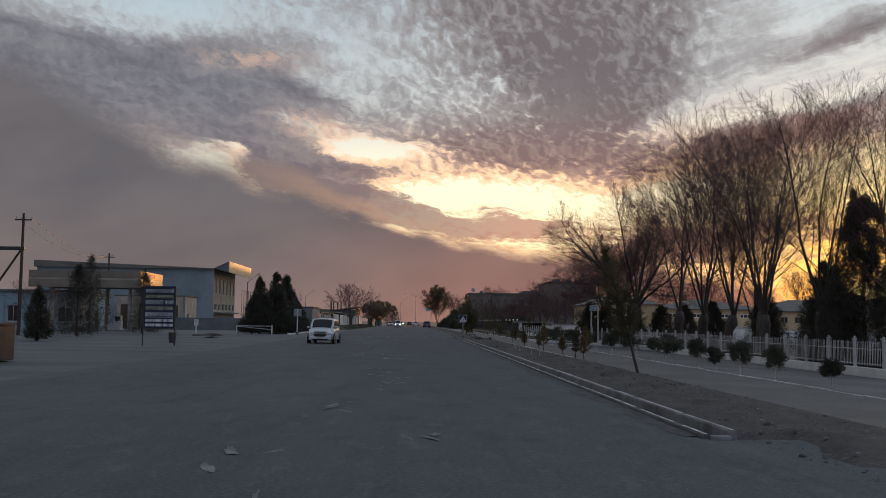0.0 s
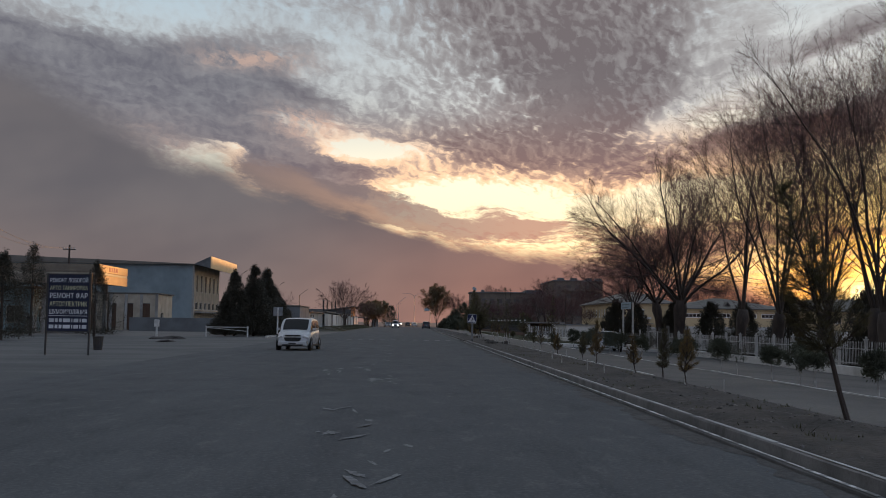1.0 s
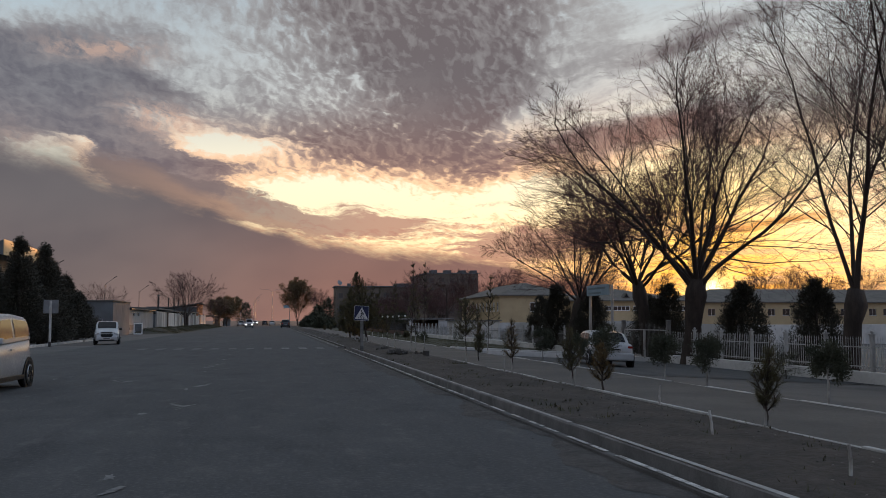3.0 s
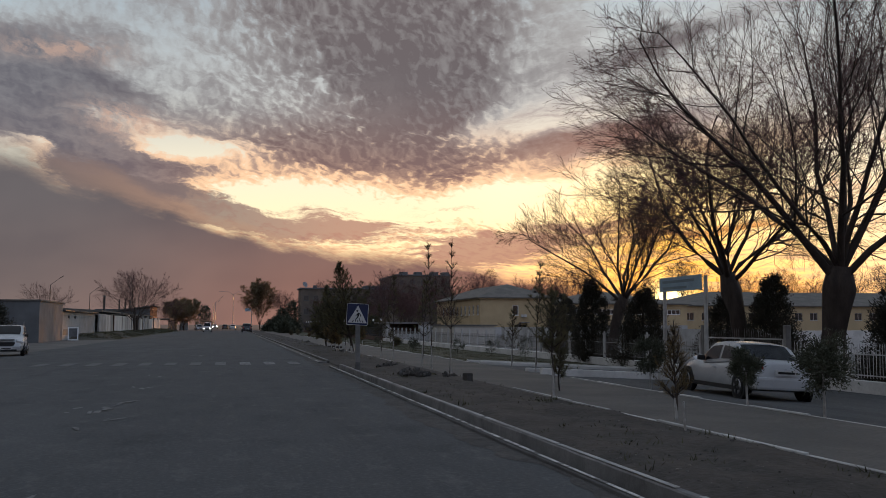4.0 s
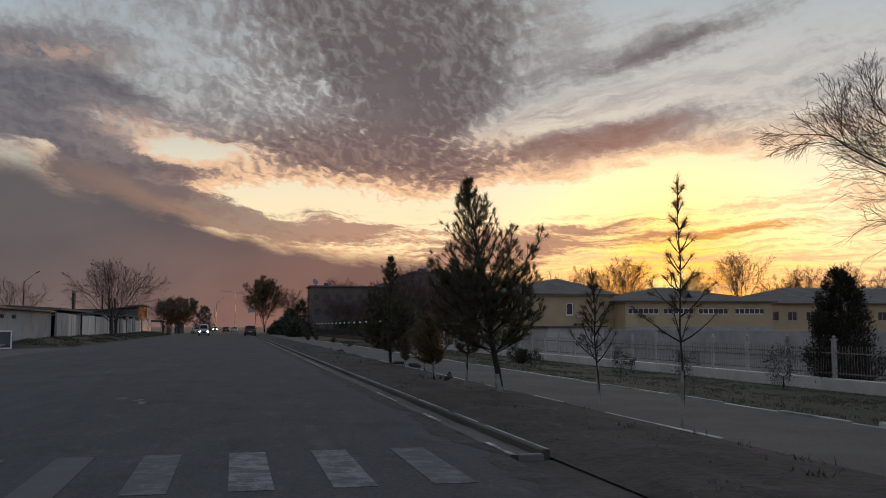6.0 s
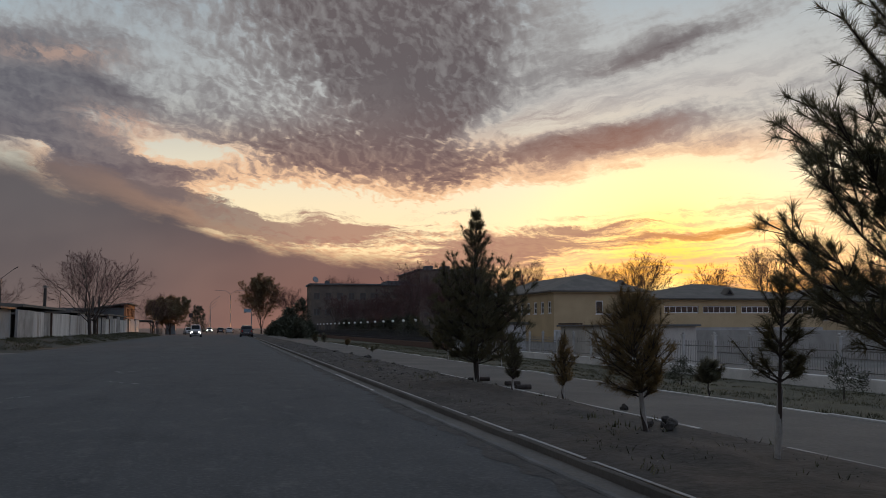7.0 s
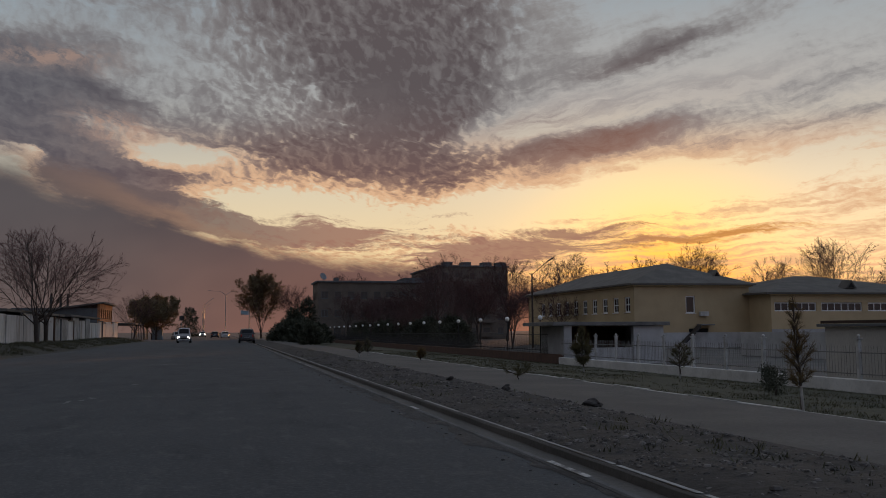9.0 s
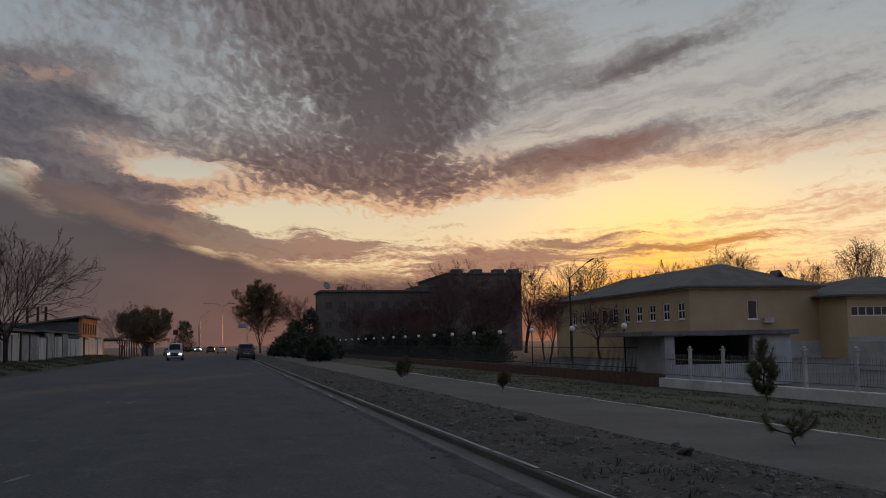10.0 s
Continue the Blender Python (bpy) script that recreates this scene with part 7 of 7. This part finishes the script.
        for yy in (-hl + 0.66, hl - 0.62):
            part("wheel_arch", cyl(wheel + 0.06, wheel + 0.06, 0.05, pose(s * (hw - 0.035), yy, wheel, 0, 90 * s, 0), 22), "plastic", t)
            w = part("wheel", cyl(wheel, wheel, 0.19, None, 24), "tyre", t)
            bmm = bmesh.new()
            bmm.from_mesh(w.data)
            bmesh.ops.bevel(bmm, geom=[e for e in bmm.edges if len(e.link_faces) == 2 and e.calc_face_angle(0) > 1], offset=0.03, segments=2, affect="EDGES")
            bmm.to_mesh(w.data)
            bmm.free()
            w.matrix_basis = pose(s * (hw - 0.16), yy, wheel, 0, 90 * s, 0)
            bmr = cyl(wheel * 0.64, wheel * 0.6, 0.02, pose(0, 0, 0.185), 20)
            part("rim", bmr, "rim", w)
            sp = bmesh.new()
            for i in range(5):
                box(wheel * 0.12, wheel * 0.6, -0.03, 0.03, 0.0, 0.02, 0.0, sp)
                bmesh.ops.rotate(sp, verts=sp.verts, cent=(0, 0, 0), matrix=Matrix.Rotation(radians(72), 3, "Z"))
            bmesh.ops.translate(sp, verts=sp.verts, vec=(0, 0, 0.206))
            part("spokes", sp, "plastic", w)
    return t


car("hatchback", -6.3, 64.6, -3, "car_white", "white hatchback driving towards the viewer in the opposite lane", 3.95, 1.74, 1.68, wheel=0.31)
car("small_hatchback", -10.2, 107.0, 8, "car_white", "small white hatchback parked at the road edge facing traffic", 3.5, 1.5, 1.48)
car("sedan", 12.85, 78.6, 175, "car_white", "white saloon parked on the apron with its rear to the road", 4.3, 1.66, 1.36, "sedan", z=-0.27, roll=-3.0)
car("dark_suv", 3.35, 241.0, 180, "car_black", "black sport utility car driving away down the road", 4.3, 1.78, 1.72, "suv")
car("minivan", -4.0, 246.0, 0, "car_silver", "small silver van with its headlamps lit, facing the viewer", 3.6, 1.6, 1.85, "van", True)
car("far_car", -7.2, 300.0, 10, "car_white", "white car parked far down the road", 4.2, 1.7, 1.45, "sedan")
car("far_car", 1.0, 330.0, 180, "car_white", "white car far ahead on the road", 4.2, 1.7, 1.45, "sedan")
car("far_car", -1.2, 345.0, 180, "car_black", "dark car far ahead on the road", 4.2, 1.7, 1.5, "suv")
car("far_car", -4.6, 380.0, 0, "car_silver", "distant car with its headlamps on", 4.0, 1.65, 1.5, "hatch", True)


# ---- road paint, stones, rubble ----
def crossing():
    z = thing("zebra_crossing", pose(0, 0, 0), "worn white zebra crossing stripes on the asphalt", "road marking", kind="structure")
    me = bpy.data.meshes.new("stripe")
    bm = box(-0.2, 0.2, 0, 2.6, 0.0, 0.006)
    bm.to_mesh(me)
    bm.free()
    for i in range(11):
        o = part("stripe", me.copy(), "zebra" if i in (1, 2) else "chip" if i in (0, 3) else "ghost", z)
        o.location = (2.75 - 0.92 * i, 93.1, 0.001)


crossing()


def paint_marks():
    rnd = random.Random(9)
    g = thing("road_markings", pose(0, 0, 0), "rubbed remains of white lane paint and scuffs", "road marking", kind="structure")
    spots = [(-2.2, 10.2), (-1.6, 7.5), (-0.1, 12.6), (-1.7, 17), (-1.0, 24), (-1.5, 27), (-1.2, 22), (-1.7, 31), (-1.6, 44.5), (-1.9, 48), (-1.6, 52), (-1.5, 60), (-2.1, 46), (-1.7, 72), (-5.4, 69), (-3.4, 67.5), (-1.8, 80), (-1.8, 86), (-1.12, 39.9), (-1.1, 37.8), (-1.15, 38.4), (-2.8, 42.7), (-2.75, 41.3), (-2.9, 44.9), (-2.0, 49.4), (-1.65, 59.3), (-1.65, 64.7), (-2.0, 75.4), (-1.8, 76.4), (-2.0, 73.7), (-1.4, 28.0), (-0.7, 26.2), (-1.2, 104), (-1.6, 122), (-1.7, 131), (-2.0, 145), (-1.7, 150), (-1.8, 165), (-1.6, 187), (-3.0, 117), (-2.3, 128)]
    for x, y in spots:
        for k in range(rnd.randint(2, 4)):
            w, ln = rnd.uniform(0.03, 0.10), rnd.uniform(0.12, 0.5)
            v = []
            for j in range(16):
                q, r = 2 * math.pi * j / 16, rnd.uniform(0.45, 1.1)
                v.append((math.cos(q) * w * r, math.sin(q) * ln * r, 0))
            o = part("paint_patch", (v, [tuple(range(16))]), "fleck", g)
            o.location = (x + rnd.uniform(-0.35, 0.35), y + rnd.uniform(-0.9, 0.9), 0.004 + 0.004 * k)
            o.rotation_euler = (0, 0, rnd.uniform(-0.5, 0.5))


paint_marks()


def stone_mesh(seed, r=1.0, sub=2, material="rock"):
    rnd = random.Random(seed)
    bm = bmesh.new()
    bmesh.ops.create_icosphere(bm, subdivisions=sub, radius=r)
    off = Vector((seed * 7.3, seed * 1.9, 0))
    sq = Vector((rnd.uniform(0.8, 1.2), rnd.uniform(0.7, 1.1), rnd.uniform(0.5, 0.7)))
    for v in bm.verts:
        k = 1 + 0.45 * noise.noise(v.co * 1.1 + off) + 0.22 * noise.noise(v.co * 2.7 + off)
        v.co = Vector((v.co.x * sq.x, v.co.y * sq.y, v.co.z * sq.z)) * k
    me = bpy.data.meshes.new("stone")
    bm.to_mesh(me)
    bm.free()
    me.materials.append(M[material])
    if sub > 2:
        me.shade_smooth()
    return me


BOULDERS = [stone_mesh(40 + i, 1.0, 4, "boulder") for i in range(4)]
STONES = [stone_mesh(i) for i in range(7)]


def rubble(x, y, n, spread, size, label, seed):
    rnd = random.Random(seed)
    h = thing("rubble_heap", pose(x, y, gz(x) + 0.06), label, "rubble", "rubble heaps on the verge")
    for i in range(n):
        a, r = rnd.uniform(0, 6.28), spread * rnd.random() ** 0.7
        s = size * rnd.uniform(0.4, 1.2)
        o = part("stone", STONES[i % 7], None, h)
        o.matrix_basis = pose(math.cos(a) * r * 0.7, math.sin(a) * r * 1.4, s * 0.3 + max(0, (spread * 0.6 - r)) * rnd.uniform(0, 0.55), rnd.uniform(0, 360), rnd.uniform(0, 360), rnd.uniform(0, 360)) @ Matrix.Diagonal((s, s, s, 1))
    return h


rubble(5.6, 89.2, 46, 0.5, 0.08, "heap of broken asphalt and stones beside the sign", 1)
rubble(5.6, 84.2, 60, 0.6, 0.085, "heap of rubble and clods on the verge", 2)
rubble(6.3, 83.2, 12, 0.4, 0.065, "low heap of rubble by a sapling", 3)
rubble(5.9, 86.6, 10, 0.4, 0.07, "scattered stones on the verge", 4)
rubble(6.5, 109.9, 8, 0.35, 0.06, "stones round the foot of a young pine", 5)
for i, (x, y, s) in enumerate([(7.0, 141.2, 0.17), (6.7, 120.6, 0.1), (6.9, 121.9, 0.1), (6.6, 132, 0.1), (6.4, 149.6, 0.13), (6.8, 145.8, 0.12), (6.0, 155.0, 0.12), (6.6, 150.2, 0.1), (5.2, 126.0, 0.12), (7.2, 113.0, 0.08)]):
    b = tagged(part("boulder", BOULDERS[i % 4], None), "dark loose boulder at the edge of the path", "boulder", "boulders along the path")
    b.matrix_world = pose(x, y, gz(x) + s * 0.35, i * 8, i * 5, i * 50) @ Matrix.Diagonal((s, s * 1.2, s, 1))
for i, (x, y, a) in enumerate([(7.0, 118.4, 12), (7.2, 119.9, 4), (7.0, 121.9, -8)]):
    lg = thing("log", pose(x, y, gz(x) + 0.05, 0, 90, a), "short dark cut log beside the path", "log", "logs by the path")
    part("wood", cyl(0.065, 0.06, 0.36, None, 10), "bark", lg)
for x, y in ((6.25, 80.5),):
    bk = tagged(part("concrete_block", box(-0.1, 0.1, -0.1, 0.1, -0.05, 0.27, 0.03), "rock"), "dark broken concrete block on the verge", "block", "concrete blocks on the verge")
    bk.matrix_world = pose(x, y, gz(x) + 0.02, 4, -3, x * 90)
for x, y, a, ln, h in [(10.45, 95.2, -1, 4.2, 0.12), (14.75, 95.1, -1, 4.2, 0.12), (10.45, 97.4, 1, 4.2, 0.1), (14.75, 97.5, 1, 4.2, 0.1), (10.3, 88.4, 4, 4.2, 0.13), (14.55, 88.7, 4, 4.4, 0.13), (10.1, 86.2, 5, 4.2, 0.22), (14.35, 86.55, 3, 4.8, 0.22)]:
    kb = tagged(part("kerbstone", box(0, ln, -0.1, 0.1, -0.15, h, 0.025), "plinth"), "limewashed kerbstone of the side entrance", "kerb", "entrance kerbs")
    kb.matrix_world = pose(x, y, gz(x) + 0.02, 0, 3.0, a)
for i, (x, y, h) in enumerate([(5.5, 53.9, 0.34), (5.42, 50.9, 0.3), (5.3, 44.9, 0.36), (5.4, 42.7, 0.32), (6.8, 69.7, 0.4), (6.9, 63.6, 0.4), (6.9, 58.8, 0.35), (6.8, 36.0, 0.3), (10.6, 56.4, 0.4), (10.6, 61.8, 0.38), (10.6, 46.0, 0.4)]):
    st = thing("planting_stake", pose(x, y, gz(x) + 0.02, i * 3 % 7 - 3, i * 5 % 7 - 3, i * 40), "short whitewashed planting stake in bare earth", "stake", "planting stakes")
    part("stick", tube([Vector((0, 0, -0.1)), Vector((0.008, 0, h * 0.5)), Vector((0, 0.012, h))], [0.02, 0.018, 0.015], 7), "limed_bark", st)
for i, (x, y, s) in enumerate([(-19.0, 89.1, 0.9), (-16.8, 79.0, 0.6), (-20.2, 90.2, 0.6)]):
    hp = tagged(part("dirt_mound", BOULDERS[i % 4], None), "low mound of dark earth on the forecourt", "mound", "mounds on the forecourt")
    hp.matrix_world = pose(x, y, -0.05, 0, 0, i * 70) @ Matrix.Diagonal((s * 1.5, s, s * 0.55, 1))


def gravel():
    """Loose stones all over the verge and at the road edge."""
    rng = np.random.default_rng(21)
    rnd = random.Random(21)
    count = 66000
    ang = np.arange(6) * math.pi / 3
    ring = np.stack([np.cos(ang), np.sin(ang), np.zeros(6)], 1)
    shape = np.concatenate([ring, ring * 0.72 + (0, 0, 0.55), [(0.05, -0.05, 0.8)]])
    tri = [(k, (k + 1) % 6, 6 + (k + 1) % 6, 6 + k) for k in range(6)]
    cap = [(6 + k, 6 + (k + 1) % 6, 12) for k in range(6)]
    v, f = [], []
    for i in range(count):
        y = 9 + 180 * rnd.random() if rnd.random() < 0.45 else 112 + 62 * rnd.random()
        x = rnd.uniform(4.2, 6.95) if rnd.random() < 0.985 else rnd.uniform(3.3, 3.66)
        if x > 4 and noise.noise(Vector((x * 0.7, y * 0.25, 9.0))) + rnd.uniform(-0.5, 0.5) < (-0.15 if y < 118 else -0.8):
            continue
        if 98 < y < 133 and rnd.random() < 0.6:
            continue
        s = 0.006 + 0.013 * rnd.random() ** 3 + (0.04 * rnd.random() ** 14 if y > 120 or y < 42 else 0)
        a = rnd.uniform(0, 6.28)
        e = min(1.0, (x - 4.165) / 0.37, (6.96 - x) / 0.34) if x > 4 else 0
        h = (noise.fractal(Vector((x * 0.9, y * 0.45, 3.1)), 1.0, 2.0, 4) * 0.10 + 0.05) * e + gz(x) if x > 4 else 0.0
        q = shape * rng.uniform(0.7, 1.25, (13, 3)) * (s * rnd.uniform(0.8, 1.4), s, s * rnd.uniform(0.7, 1.2))
        c, d = math.cos(a), math.sin(a)
        k = len(v)
        v += [(x + p[0] * c - p[1] * d, y + p[0] * d + p[1] * c, h + p[2] - 0.2 * s) for p in q]
        f += [tuple(k + t for t in w) for w in tri + cap]
    tagged(part("gravel", (v, f), "gravel"), "loose gravel scattered over the earth verge", "gravel", kind="stuff")


gravel()


def grass(name, x0, x1, y0, y1, count, height, label, level, seed):
    """Tufts of thin dry blades."""
    rnd = random.Random(seed)
    v, f = [], []
    for _ in range(count):
        x, y = rnd.uniform(x0, x1), rnd.uniform(y0, y1)
        if noise.noise(Vector((x * 0.6, y * 0.3, seed))) < rnd.uniform(-0.35, 0.3):
            continue
        z = level(x, y)
        for _ in range(rnd.randint(4, 7)):
            a, h = rnd.uniform(0, 6.28), height * rnd.uniform(0.4, 1.4)
            lean = rnd.uniform(0.4, 1.8) * h
            px, py, w = x + rnd.gauss(0, 0.05), y + rnd.gauss(0, 0.05), rnd.uniform(0.006, 0.014)
            k = len(v)
            v += [(px - w * math.sin(a), py + w * math.cos(a), z - 0.02), (px + w * math.sin(a), py - w * math.cos(a), z - 0.02), (px + math.cos(a) * lean, py + math.sin(a) * lean, z + h)]
            f.append((k, k + 1, k + 2))
    tagged(part(name, (v, f), "blade"), label, "grass", kind="stuff")


grass("dry_grass", 10.5, 19.1, 97, 205, 20000, 0.05, "short dry grass on the strip before the fence", lambda x, y: -0.14 - 0.0534 * (x - 10.4), 3)
grass("bank_grass", -14.6, -10.6, 157, 270, 12000, 0.16, "dead grass and weeds on the earth bank", lambda x, y: bank_height(x, y), 4)
grass("verge_grass", 4.5, 6.9, 20, 200, 2600, 0.06, "sparse dead grass on the verge", lambda x, y: gz(x) + 0.03, 5)
